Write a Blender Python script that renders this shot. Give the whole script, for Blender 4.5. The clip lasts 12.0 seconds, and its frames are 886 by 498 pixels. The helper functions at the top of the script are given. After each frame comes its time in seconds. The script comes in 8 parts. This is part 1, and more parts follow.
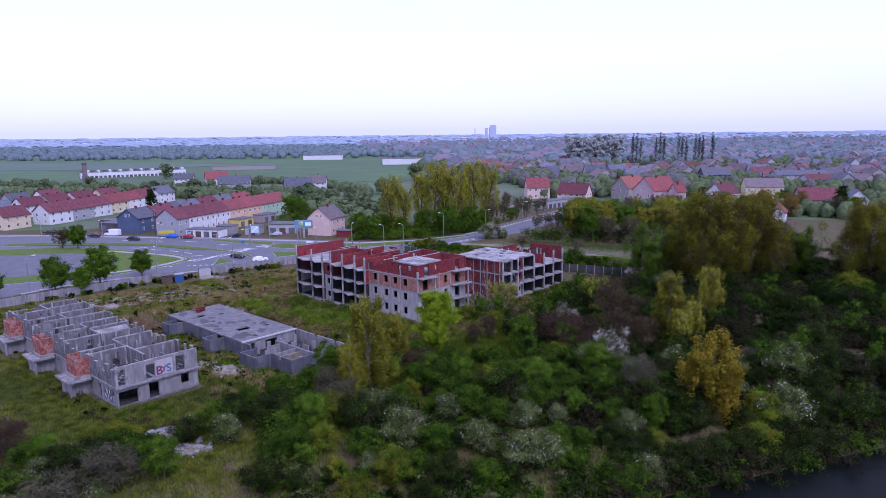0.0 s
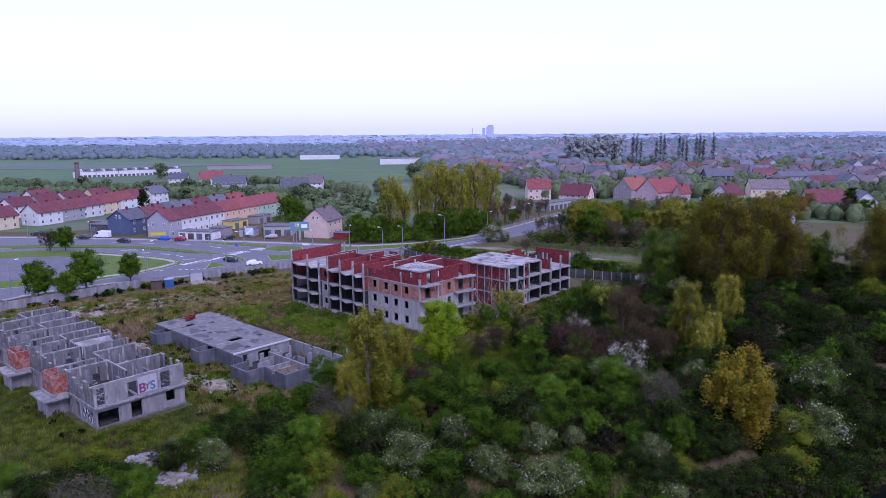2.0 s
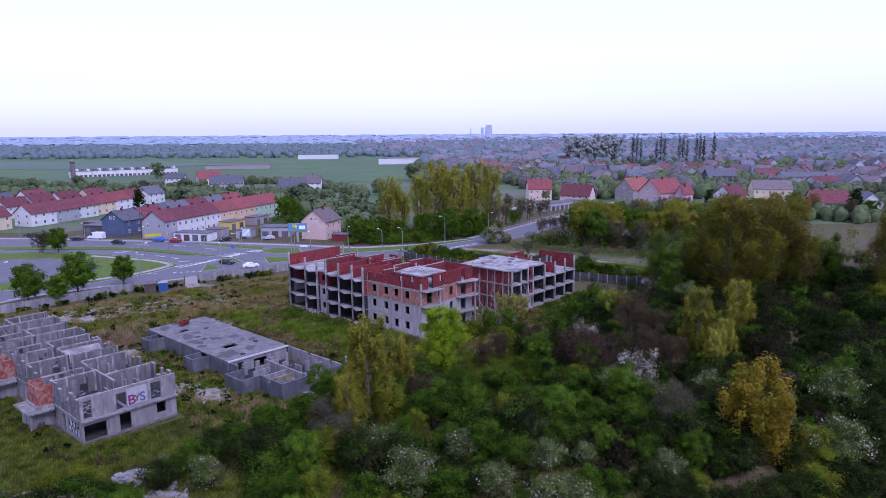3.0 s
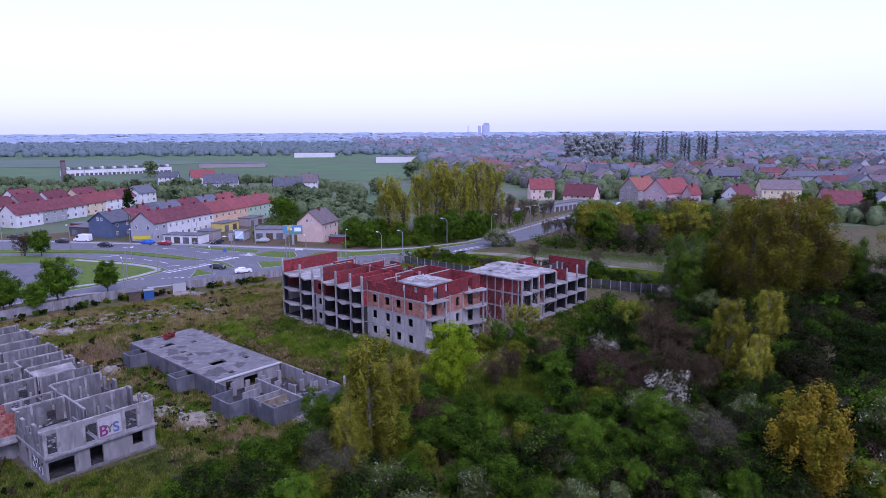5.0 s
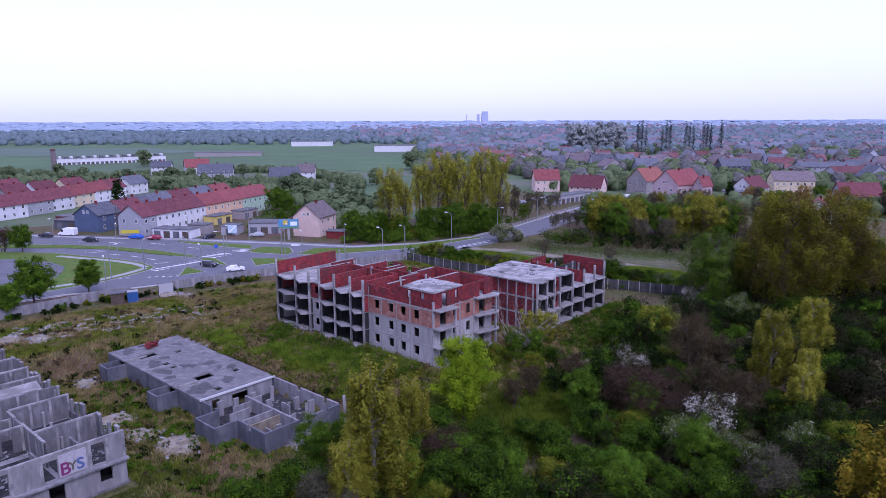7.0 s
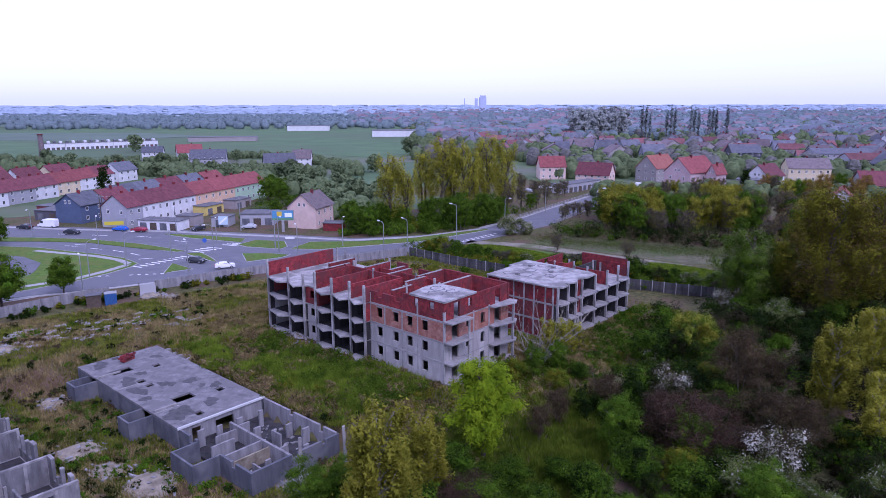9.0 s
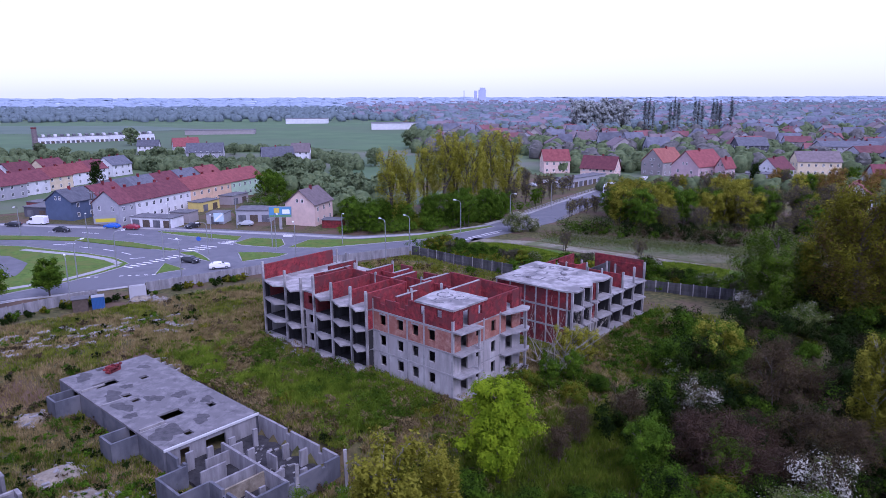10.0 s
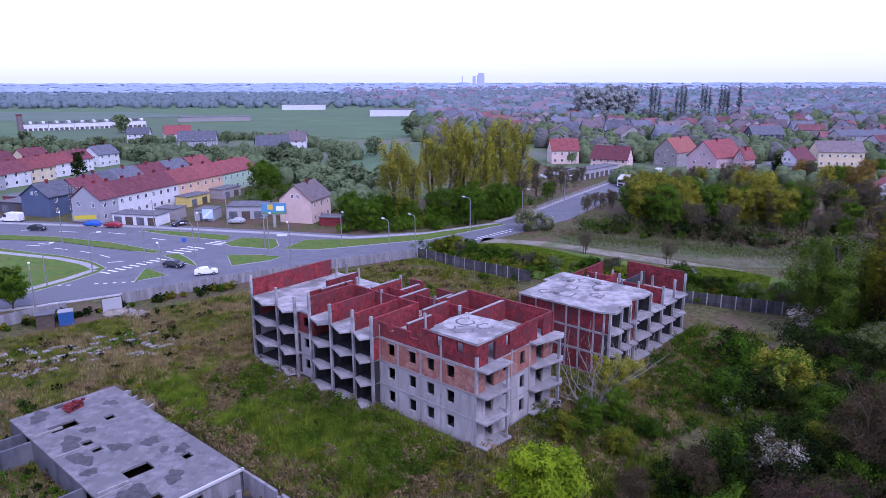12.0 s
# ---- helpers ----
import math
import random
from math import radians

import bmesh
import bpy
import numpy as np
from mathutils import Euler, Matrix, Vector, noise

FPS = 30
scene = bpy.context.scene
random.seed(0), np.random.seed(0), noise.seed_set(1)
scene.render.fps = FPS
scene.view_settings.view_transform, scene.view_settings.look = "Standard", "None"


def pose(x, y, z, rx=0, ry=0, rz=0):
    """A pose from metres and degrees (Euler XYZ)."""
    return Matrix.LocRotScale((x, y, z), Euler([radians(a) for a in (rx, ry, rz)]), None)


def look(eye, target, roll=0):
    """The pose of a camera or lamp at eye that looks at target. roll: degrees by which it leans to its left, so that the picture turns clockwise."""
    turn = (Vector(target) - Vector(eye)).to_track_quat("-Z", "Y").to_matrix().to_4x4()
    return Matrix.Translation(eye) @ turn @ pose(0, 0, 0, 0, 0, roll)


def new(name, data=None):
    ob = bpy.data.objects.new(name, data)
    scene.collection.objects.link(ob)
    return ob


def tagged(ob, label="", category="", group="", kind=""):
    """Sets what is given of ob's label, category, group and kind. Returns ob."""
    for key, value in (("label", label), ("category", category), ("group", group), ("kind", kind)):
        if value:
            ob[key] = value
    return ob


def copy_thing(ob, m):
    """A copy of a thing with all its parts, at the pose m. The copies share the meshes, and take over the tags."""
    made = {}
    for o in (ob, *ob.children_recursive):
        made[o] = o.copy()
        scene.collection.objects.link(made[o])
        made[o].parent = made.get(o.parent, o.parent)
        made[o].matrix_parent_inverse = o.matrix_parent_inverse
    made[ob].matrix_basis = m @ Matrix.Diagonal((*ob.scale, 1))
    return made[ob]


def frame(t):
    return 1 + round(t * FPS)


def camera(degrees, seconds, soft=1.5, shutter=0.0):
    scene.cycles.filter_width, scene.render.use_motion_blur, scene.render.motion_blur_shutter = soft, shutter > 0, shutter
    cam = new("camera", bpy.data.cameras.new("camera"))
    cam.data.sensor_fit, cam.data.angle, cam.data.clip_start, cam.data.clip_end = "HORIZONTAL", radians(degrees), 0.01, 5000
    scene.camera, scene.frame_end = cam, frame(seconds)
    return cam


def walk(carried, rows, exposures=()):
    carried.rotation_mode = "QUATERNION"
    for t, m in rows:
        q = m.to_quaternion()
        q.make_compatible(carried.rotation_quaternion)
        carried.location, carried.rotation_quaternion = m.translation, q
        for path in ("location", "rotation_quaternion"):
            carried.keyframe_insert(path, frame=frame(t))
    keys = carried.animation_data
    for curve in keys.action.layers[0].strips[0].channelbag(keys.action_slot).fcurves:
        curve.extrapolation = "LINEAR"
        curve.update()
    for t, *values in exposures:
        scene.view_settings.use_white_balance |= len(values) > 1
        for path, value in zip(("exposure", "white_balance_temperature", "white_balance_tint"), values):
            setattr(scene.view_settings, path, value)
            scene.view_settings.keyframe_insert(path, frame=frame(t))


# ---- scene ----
cam = camera(65.8, 12.0, soft=0.55)
PATH = [
    (0, (4.992, -127.661, 36.52), (4.991, -125.69, 36.178), -0.6),
    (2.5, (3.465, -118.669, 36.45), (3.476, -116.699, 36.107), -0.4),
    (5, (1.66, -107.152, 36.447), (1.683, -105.183, 36.098), -0.3),
    (6, (0.858, -101.85, 36.475), (0.884, -99.884, 36.1165), -0.25),
    (7, (0.056, -96.37, 36.516), (0.085, -94.407, 36.135), -0.2),
    (9, (-1.721, -84.033, 36.571), (-1.684, -82.078, 36.146), -0.1),
    (10.5, (-3.197, -73.852, 36.498), (-3.157, -71.905, 36.042), -0.2),
    (12, (-4.808, -63.01, 36.797), (-4.762, -61.07, 36.312), -0.1),
]
walk(cam, [(t, look(eye, target, roll)) for t, eye, target, roll in PATH], [(0, 0.05, 5200, 40), (6, 0.03, 5200, 40), (9.5, 0.14, 5150, 41), (12, 0.26, 5100, 42)])

# ---------- world, sun, exposure ----------
world = bpy.data.worlds.new("world")
scene.world = world
world.use_nodes = True
wn = world.node_tree
wn.nodes.clear()
w_out = wn.nodes.new("ShaderNodeOutputWorld")
w_sky = wn.nodes.new("ShaderNodeTexSky")
w_sky.sky_type = "NISHITA"
w_sky.sun_disc = False
w_sky.sun_elevation = radians(48)
w_sky.sun_rotation = radians(150)
w_bg = wn.nodes.new("ShaderNodeBackground")
w_bg.inputs["Strength"].default_value = 0.05
wn.links.new(w_sky.outputs[0], w_bg.inputs["Color"])
# the even cloud layer: paler at the horizon's rim, white above it
w_geo = wn.nodes.new("ShaderNodeTexCoord")
w_sep = wn.nodes.new("ShaderNodeSeparateXYZ")
w_ramp = wn.nodes.new("ShaderNodeValToRGB")
w_cloud = wn.nodes.new("ShaderNodeTexNoise")
w_cloud.inputs["Scale"].default_value = 1.6
w_cloud.inputs["Detail"].default_value = 4
w_mul = wn.nodes.new("ShaderNodeMix")
w_mul.data_type = "RGBA"
w_mul.blend_type = "MULTIPLY"
w_mul.inputs[0].default_value = 0.16
w_bg2 = wn.nodes.new("ShaderNodeBackground")
w_bg2.inputs["Strength"].default_value = 0.88
w_add = wn.nodes.new("ShaderNodeAddShader")
wn.links.new(w_geo.outputs["Generated"], w_sep.inputs[0])
wn.links.new(w_geo.outputs["Generated"], w_cloud.inputs["Vector"])
wn.links.new(w_sep.outputs["Z"], w_ramp.inputs[0])
wn.links.new(w_ramp.outputs[0], w_mul.inputs[6])
wn.links.new(w_cloud.outputs["Fac"], w_mul.inputs[7])
wn.links.new(w_mul.outputs[2], w_bg2.inputs["Color"])
wn.links.new(w_bg.outputs[0], w_add.inputs[0])
wn.links.new(w_bg2.outputs[0], w_add.inputs[1])
wn.links.new(w_add.outputs[0], w_out.inputs[0])
els = w_ramp.color_ramp.elements
els[0].position, els[0].color = 0.0, (0.72, 0.76, 0.95, 1)
els[1].position, els[1].color = 0.10, (1.0, 1.0, 1.06, 1)
e = els.new(0.4)
e.color = (0.97, 0.97, 1.1, 1)
e = els.new(1.0)
e.color = (0.9, 0.92, 1.05, 1)

sun = new("sun", bpy.data.lights.new("sun", "SUN"))
sun.data.energy = 1.7
sun.data.angle = radians(22)
sun.data.color = (1.0, 0.96, 0.9)
sun.matrix_basis = look((60, -104, 133), (0, 0, 0))


# ---------- materials ----------
def ramp_mat(name, dark, light, scale, rough=0.85, bump=0.3, bscale=None, spec=0.3, fine=6.0, patch=None, pscale=0.05, island=0.0, metal=0.0, obj=0.0, streak=False):
    """A rough surface: two noises drive the colour, a fine one the relief; patch adds stains of its own colour."""
    m = bpy.data.materials.new(name)
    m.use_nodes = True
    nt = m.node_tree
    b = nt.nodes["Principled BSDF"]
    b.inputs["Roughness"].default_value = rough
    b.inputs["Specular IOR Level"].default_value = spec
    b.inputs["Metallic"].default_value = metal
    geo = nt.nodes.new("ShaderNodeNewGeometry")
    vec = geo.outputs["Position"]
    if streak:
        mp = nt.nodes.new("ShaderNodeMapping")
        mp.inputs["Scale"].default_value = (1, 1, 0.18)
        nt.links.new(vec, mp.inputs["Vector"])
        vec = mp.outputs[0]
    n1 = nt.nodes.new("ShaderNodeTexNoise")
    n1.inputs["Scale"].default_value = scale
    n1.inputs["Detail"].default_value = 7
    n1.inputs["Roughness"].default_value = 0.65
    nt.links.new(vec, n1.inputs["Vector"])
    rp = nt.nodes.new("ShaderNodeValToRGB")
    rp.color_ramp.elements[0].position, rp.color_ramp.elements[0].color = 0.34, (*dark, 1)
    rp.color_ramp.elements[1].position, rp.color_ramp.elements[1].color = 0.68, (*light, 1)
    nt.links.new(n1.outputs["Fac"], rp.inputs[0])
    col = rp.outputs[0]
    if patch:
        n3 = nt.nodes.new("ShaderNodeTexNoise")
        n3.inputs["Scale"].default_value = pscale
        n3.inputs["Detail"].default_value = 6
        nt.links.new(geo.outputs["Position"], n3.inputs["Vector"])
        r3 = nt.nodes.new("ShaderNodeValToRGB")
        r3.color_ramp.elements[0].position = 0.46
        r3.color_ramp.elements[1].position = 0.62
        nt.links.new(n3.outputs["Fac"], r3.inputs[0])
        mx = nt.nodes.new("ShaderNodeMix")
        mx.data_type = "RGBA"
        nt.links.new(r3.outputs[0], mx.inputs[0])
        nt.links.new(col, mx.inputs[6])
        mx.inputs[7].default_value = (*patch, 1)
        col = mx.outputs[2]
    if island or obj:
        hs = nt.nodes.new("ShaderNodeHueSaturation")
        mr = nt.nodes.new("ShaderNodeMapRange")
        k = island or obj
        mr.inputs[3].default_value, mr.inputs[4].default_value = 1 - k, 1 + k
        if island:
            nt.links.new(geo.outputs["Random Per Island"], mr.inputs[0])
        else:
            oi = nt.nodes.new("ShaderNodeObjectInfo")
            nt.links.new(oi.outputs["Random"], mr.inputs[0])
        nt.links.new(mr.outputs[0], hs.inputs["Value"])
        nt.links.new(col, hs.inputs["Color"])
        col = hs.outputs[0]
    nt.links.new(col, b.inputs["Base Color"])
    if bump:
        n2 = nt.nodes.new("ShaderNodeTexNoise")
        n2.inputs["Scale"].default_value = bscale or fine
        n2.inputs["Detail"].default_value = 5
        nt.links.new(geo.outputs["Position"], n2.inputs["Vector"])
        bp = nt.nodes.new("ShaderNodeBump")
        bp.inputs["Strength"].default_value = bump
        bp.inputs["Distance"].default_value = 0.05
        nt.links.new(n2.outputs["Fac"], bp.inputs["Height"])
        nt.links.new(bp.outputs[0], b.inputs["Normal"])
    return m


def leaf_mat(name, dark, light, trans=0.35):
    """Leaves: each differs a little, each plant differs a little, light passes through."""
    m = bpy.data.materials.new(name)
    m.use_nodes = True
    nt = m.node_tree
    b = nt.nodes["Principled BSDF"]
    b.inputs["Roughness"].default_value = 0.8
    b.inputs["Specular IOR Level"].default_value = 0.06
    geo = nt.nodes.new("ShaderNodeNewGeometry")
    oi = nt.nodes.new("ShaderNodeObjectInfo")
    rp = nt.nodes.new("ShaderNodeValToRGB")
    rp.color_ramp.elements[0].color = (*dark, 1)
    rp.color_ramp.elements[1].color = (*light, 1)
    cl = nt.nodes.new("ShaderNodeTexNoise")
    cl.inputs["Scale"].default_value = 0.7
    cl.inputs["Detail"].default_value = 3.0
    nt.links.new(geo.outputs["Position"], cl.inputs["Vector"])
    cm = nt.nodes.new("ShaderNodeMapRange")
    cm.inputs[1].default_value, cm.inputs[2].default_value = 0.32, 0.68
    nt.links.new(cl.outputs["Fac"], cm.inputs[0])
    mixf = nt.nodes.new("ShaderNodeMix")
    mixf.inputs[0].default_value = 0.94
    nt.links.new(geo.outputs["Random Per Island"], mixf.inputs[2])
    nt.links.new(cm.outputs[0], mixf.inputs[3])
    nt.links.new(mixf.outputs[0], rp.inputs[0])
    hs = nt.nodes.new("ShaderNodeHueSaturation")
    mr = nt.nodes.new("ShaderNodeMapRange")
    mr.inputs[3].default_value, mr.inputs[4].default_value = 0.75, 1.25
    nt.links.new(oi.outputs["Random"], mr.inputs[0])
    nt.links.new(mr.outputs[0], hs.inputs["Value"])
    nt.links.new(rp.outputs[0], hs.inputs["Color"])
    nt.links.new(hs.outputs[0], b.inputs["Base Color"])
    tr = nt.nodes.new("ShaderNodeBsdfTranslucent")
    nt.links.new(hs.outputs[0], tr.inputs["Color"])
    mx = nt.nodes.new("ShaderNodeMixShader")
    mx.inputs[0].default_value = trans
    nt.links.new(b.outputs[0], mx.inputs[1])
    nt.links.new(tr.outputs[0], mx.inputs[2])
    nt.links.new(mx.outputs[0], nt.nodes["Material Output"].inputs[0])
    return m


def plain_mat(name, col, rough=0.5, metal=0.0, spec=0.5):
    m = bpy.data.materials.new(name)
    m.use_nodes = True
    b = m.node_tree.nodes["Principled BSDF"]
    b.inputs["Base Color"].default_value = (*col, 1)
    b.inputs["Roughness"].default_value = rough
    b.inputs["Metallic"].default_value = metal
    b.inputs["Specular IOR Level"].default_value = spec
    return m


M_GROUND = ramp_mat("rough_grass", (0.024, 0.032, 0.007), (0.125, 0.112, 0.04), 1.1, 0.95, 1.0, 3.0, patch=(0.105, 0.068, 0.045), pscale=0.11)
M_FIELD = ramp_mat("field_grass", (0.058, 0.112, 0.048), (0.09, 0.155, 0.066), 0.03, 0.95, 0.0, patch=(0.075, 0.112, 0.06), pscale=0.006)
M_FIELD2 = ramp_mat("field_fallow", (0.078, 0.118, 0.085), (0.105, 0.148, 0.105), 0.02, 0.95, 0.0)
M_LAWN = ramp_mat("verge_grass", (0.045, 0.095, 0.008), (0.10, 0.17, 0.018), 0.8, 0.95, 0.5, 4.0, patch=(0.10, 0.125, 0.02), pscale=0.25)
M_DIRT = ramp_mat("bare_earth", (0.14, 0.118, 0.085), (0.32, 0.28, 0.215), 0.9, 0.95, 0.8, 2.5)
M_ASPHALT = ramp_mat("asphalt", (0.102, 0.104, 0.122), (0.15, 0.153, 0.175), 0.35, 0.8, 0.2, 8.0, patch=(0.125, 0.125, 0.145), pscale=0.06)
M_ASPHALT2 = ramp_mat("old_asphalt", (0.10, 0.10, 0.117), (0.142, 0.142, 0.163), 0.25, 0.85, 0.2, 8.0)
M_PAVE = ramp_mat("pale_paving", (0.25, 0.245, 0.25), (0.36, 0.355, 0.36), 0.6, 0.9, 0.2, 6.0)
M_LINE = ramp_mat("road_paint", (0.6, 0.6, 0.62), (0.8, 0.8, 0.8), 2.0, 0.7, 0.0)
M_CONC = ramp_mat("weathered_concrete", (0.19, 0.183, 0.183), (0.35, 0.336, 0.332), 1.1, 0.9, 0.4, 5.0, patch=(0.25, 0.238, 0.237), pscale=0.5, obj=0.08)
M_CONC_W = ramp_mat("pale_block_wall", (0.25, 0.236, 0.233), (0.42, 0.40, 0.392), 1.1, 0.9, 0.4, 6.0, streak=True, patch=(0.31, 0.29, 0.285), pscale=0.5, obj=0.07)
M_SLAB = ramp_mat("roof_slab_concrete", (0.23, 0.219, 0.218), (0.42, 0.404, 0.398), 0.9, 0.85, 0.3, 5.0, patch=(0.17, 0.163, 0.163), pscale=0.42)
M_DARKC = ramp_mat("bitumen_coated_concrete", (0.07, 0.073, 0.088), (0.12, 0.125, 0.145), 0.9, 0.8, 0.3, 5.0, streak=True, patch=(0.145, 0.145, 0.16), pscale=0.4)
M_CONC_L = ramp_mat("streaked_grey_concrete", (0.14, 0.135, 0.142), (0.29, 0.28, 0.29), 1.1, 0.9, 0.4, 5.0, streak=True)
M_BRICKRED = ramp_mat("red_brick", (0.09, 0.012, 0.016), (0.28, 0.041, 0.042), 1.6, 0.9, 0.6, 9.0, patch=(0.12, 0.03, 0.032), pscale=0.7, obj=0.22)
M_BRICKPALE = ramp_mat("mortar_smeared_brick", (0.20, 0.075, 0.055), (0.34, 0.19, 0.15), 1.6, 0.9, 0.5, 7.0, patch=(0.23, 0.09, 0.065), pscale=0.6, obj=0.1)
# near-black: shade of room interiors put into colour; also dark debris
M_DARK = ramp_mat("interior_shade_and_debris", (0.020, 0.019, 0.021), (0.055, 0.053, 0.056), 1.2, 0.95, 0.3, 5.0, streak=True)
M_CSLAB = ramp_mat("stained_cover_slab", (0.10, 0.096, 0.102), (0.225, 0.216, 0.222), 0.9, 0.85, 0.35, 5.0, patch=(0.14, 0.134, 0.14), pscale=0.5)
M_SHELL = ramp_mat("grey_block_shell", (0.085, 0.082, 0.087), (0.21, 0.202, 0.208), 1.6, 0.9, 0.6, 7.0, streak=True, patch=(0.12, 0.115, 0.121), pscale=0.8, obj=0.14)
M_FRAMEC = ramp_mat("pale_cast_concrete", (0.19, 0.182, 0.182), (0.33, 0.317, 0.316), 1.4, 0.9, 0.4, 6.0, streak=True, patch=(0.16, 0.153, 0.155), pscale=0.9, obj=0.1)
M_BAYBRICK = ramp_mat("smeared_bay_brick", (0.16, 0.03, 0.022), (0.34, 0.13, 0.10), 2.6, 0.9, 0.6, 8.0, patch=(0.30, 0.17, 0.14), pscale=1.3)
M_ENDWALL = ramp_mat("damp_stained_render", (0.15, 0.144, 0.148), (0.31, 0.298, 0.30), 1.0, 0.9, 0.4, 6.0, streak=True, patch=(0.20, 0.19, 0.193), pscale=0.6)
M_OLDFENCE = ramp_mat("blackened_fence_concrete", (0.035, 0.035, 0.036), (0.10, 0.098, 0.10), 1.1, 0.9, 0.4, 5.0, streak=True, obj=0.2)
M_DAMP = ramp_mat("soaked_dark_stain", (0.035, 0.033, 0.036), (0.085, 0.081, 0.086), 1.8, 0.6, 0.2, 5.0)
M_STAIN = ramp_mat("damp_dark_patch", (0.085, 0.083, 0.09), (0.14, 0.136, 0.146), 1.5, 0.7, 0.2, 5.0)
M_TOWNGRASS = ramp_mat("garden_grass", (0.06, 0.10, 0.042), (0.105, 0.15, 0.065), 0.05, 0.95, 0.0, patch=(0.12, 0.13, 0.095), pscale=0.02)
M_SAND = ramp_mat("sandy_gravel", (0.15, 0.14, 0.10), (0.25, 0.23, 0.185), 0.7, 0.95, 0.4, 3.0, patch=(0.10, 0.115, 0.05), pscale=0.15)
M_EDGETWIG = ramp_mat("grey_brown_twigs", (0.05, 0.042, 0.028), (0.115, 0.095, 0.064), 0.6, 0.95, 0.0, island=0.35)
M_RUBBLE = ramp_mat("broken_concrete", (0.13, 0.128, 0.13), (0.32, 0.31, 0.315), 1.2, 0.9, 0.4, 4.0, island=0.4)
M_BARK = ramp_mat("bark", (0.06, 0.05, 0.04), (0.13, 0.11, 0.09), 3.0, 0.95, 0.4, 9.0)
M_PALEBARK = ramp_mat("pale_dead_wood", (0.22, 0.20, 0.165), (0.37, 0.345, 0.29), 3.0, 0.95, 0.3, 9.0)
M_TWIG = ramp_mat("brown_twigs", (0.03, 0.021, 0.008), (0.075, 0.052, 0.022), 0.6, 0.95, 0.0, island=0.35)
M_REDTWIG = ramp_mat("red_brown_twigs", (0.026, 0.015, 0.008), (0.062, 0.035, 0.019), 0.6, 0.95, 0.0, island=0.35)
M_GREYTWIG = ramp_mat("grey_twigs", (0.04, 0.036, 0.02), (0.095, 0.084, 0.05), 0.6, 0.95, 0.0, island=0.35)
M_DEADWEED = ramp_mat("brown_dead_stalks", (0.075, 0.055, 0.02), (0.19, 0.14, 0.06), 0.8, 0.95, 0.0, island=0.3)
L_GREEN = leaf_mat("fresh_green_leaves", (0.016, 0.043, 0.002), (0.074, 0.145, 0.006), 0.18)
# two near-black leaf colours; the shade in the thicket's hollows is put into them
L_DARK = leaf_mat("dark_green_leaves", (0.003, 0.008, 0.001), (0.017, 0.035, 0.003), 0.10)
L_DUSK = leaf_mat("shaded_bare_shoots", (0.010, 0.0095, 0.004), (0.034, 0.031, 0.014), 0.1)
L_LIME = leaf_mat("lime_green_leaves", (0.085, 0.15, 0.003), (0.235, 0.325, 0.007), 0.35)
L_OLIVE = leaf_mat("olive_yellow_leaves", (0.060, 0.066, 0.004), (0.195, 0.188, 0.013), 0.25)
L_GOLD = leaf_mat("golden_leaves", (0.14, 0.105, 0.006), (0.31, 0.235, 0.018), 0.3)
L_PALE = leaf_mat("pale_green_leaves", (0.035, 0.052, 0.012), (0.15, 0.172, 0.056), 0.15)
L_BLOOM = leaf_mat("white_blossom", (0.26, 0.26, 0.20), (0.55, 0.54, 0.46))
L_RUST = leaf_mat("rusty_leaves", (0.09, 0.055, 0.02), (0.16, 0.10, 0.035))
# far leaves: haze is painted in as paler, greyer colours
L_FAR = leaf_mat("haze_paled_leaves", (0.082, 0.118, 0.058), (0.148, 0.188, 0.086), 0.2)
L_FARB = leaf_mat("haze_paled_bare_crowns", (0.14, 0.14, 0.135), (0.22, 0.215, 0.20), 0.2)
L_POPLAR = leaf_mat("haze_paled_poplar_leaves", (0.19, 0.225, 0.235), (0.25, 0.29, 0.29), 0.2)
L_GROVE = leaf_mat("haze_paled_grove_leaves", (0.34, 0.365, 0.355), (0.40, 0.425, 0.405), 0.3)
L_FRESH = leaf_mat("spring_green_leaves", (0.032, 0.072, 0.004), (0.118, 0.20, 0.012), 0.25)
L_GRASS = leaf_mat("grass_blades", (0.060, 0.085, 0.007), (0.22, 0.245, 0.03))
L_LAWN = leaf_mat("short_green_grass", (0.040, 0.062, 0.008), (0.115, 0.145, 0.026))
L_TALL = leaf_mat("tall_green_grass", (0.06, 0.105, 0.006), (0.18, 0.25, 0.02))
L_DRY = leaf_mat("dry_grass", (0.15, 0.112, 0.04), (0.42, 0.33, 0.15))


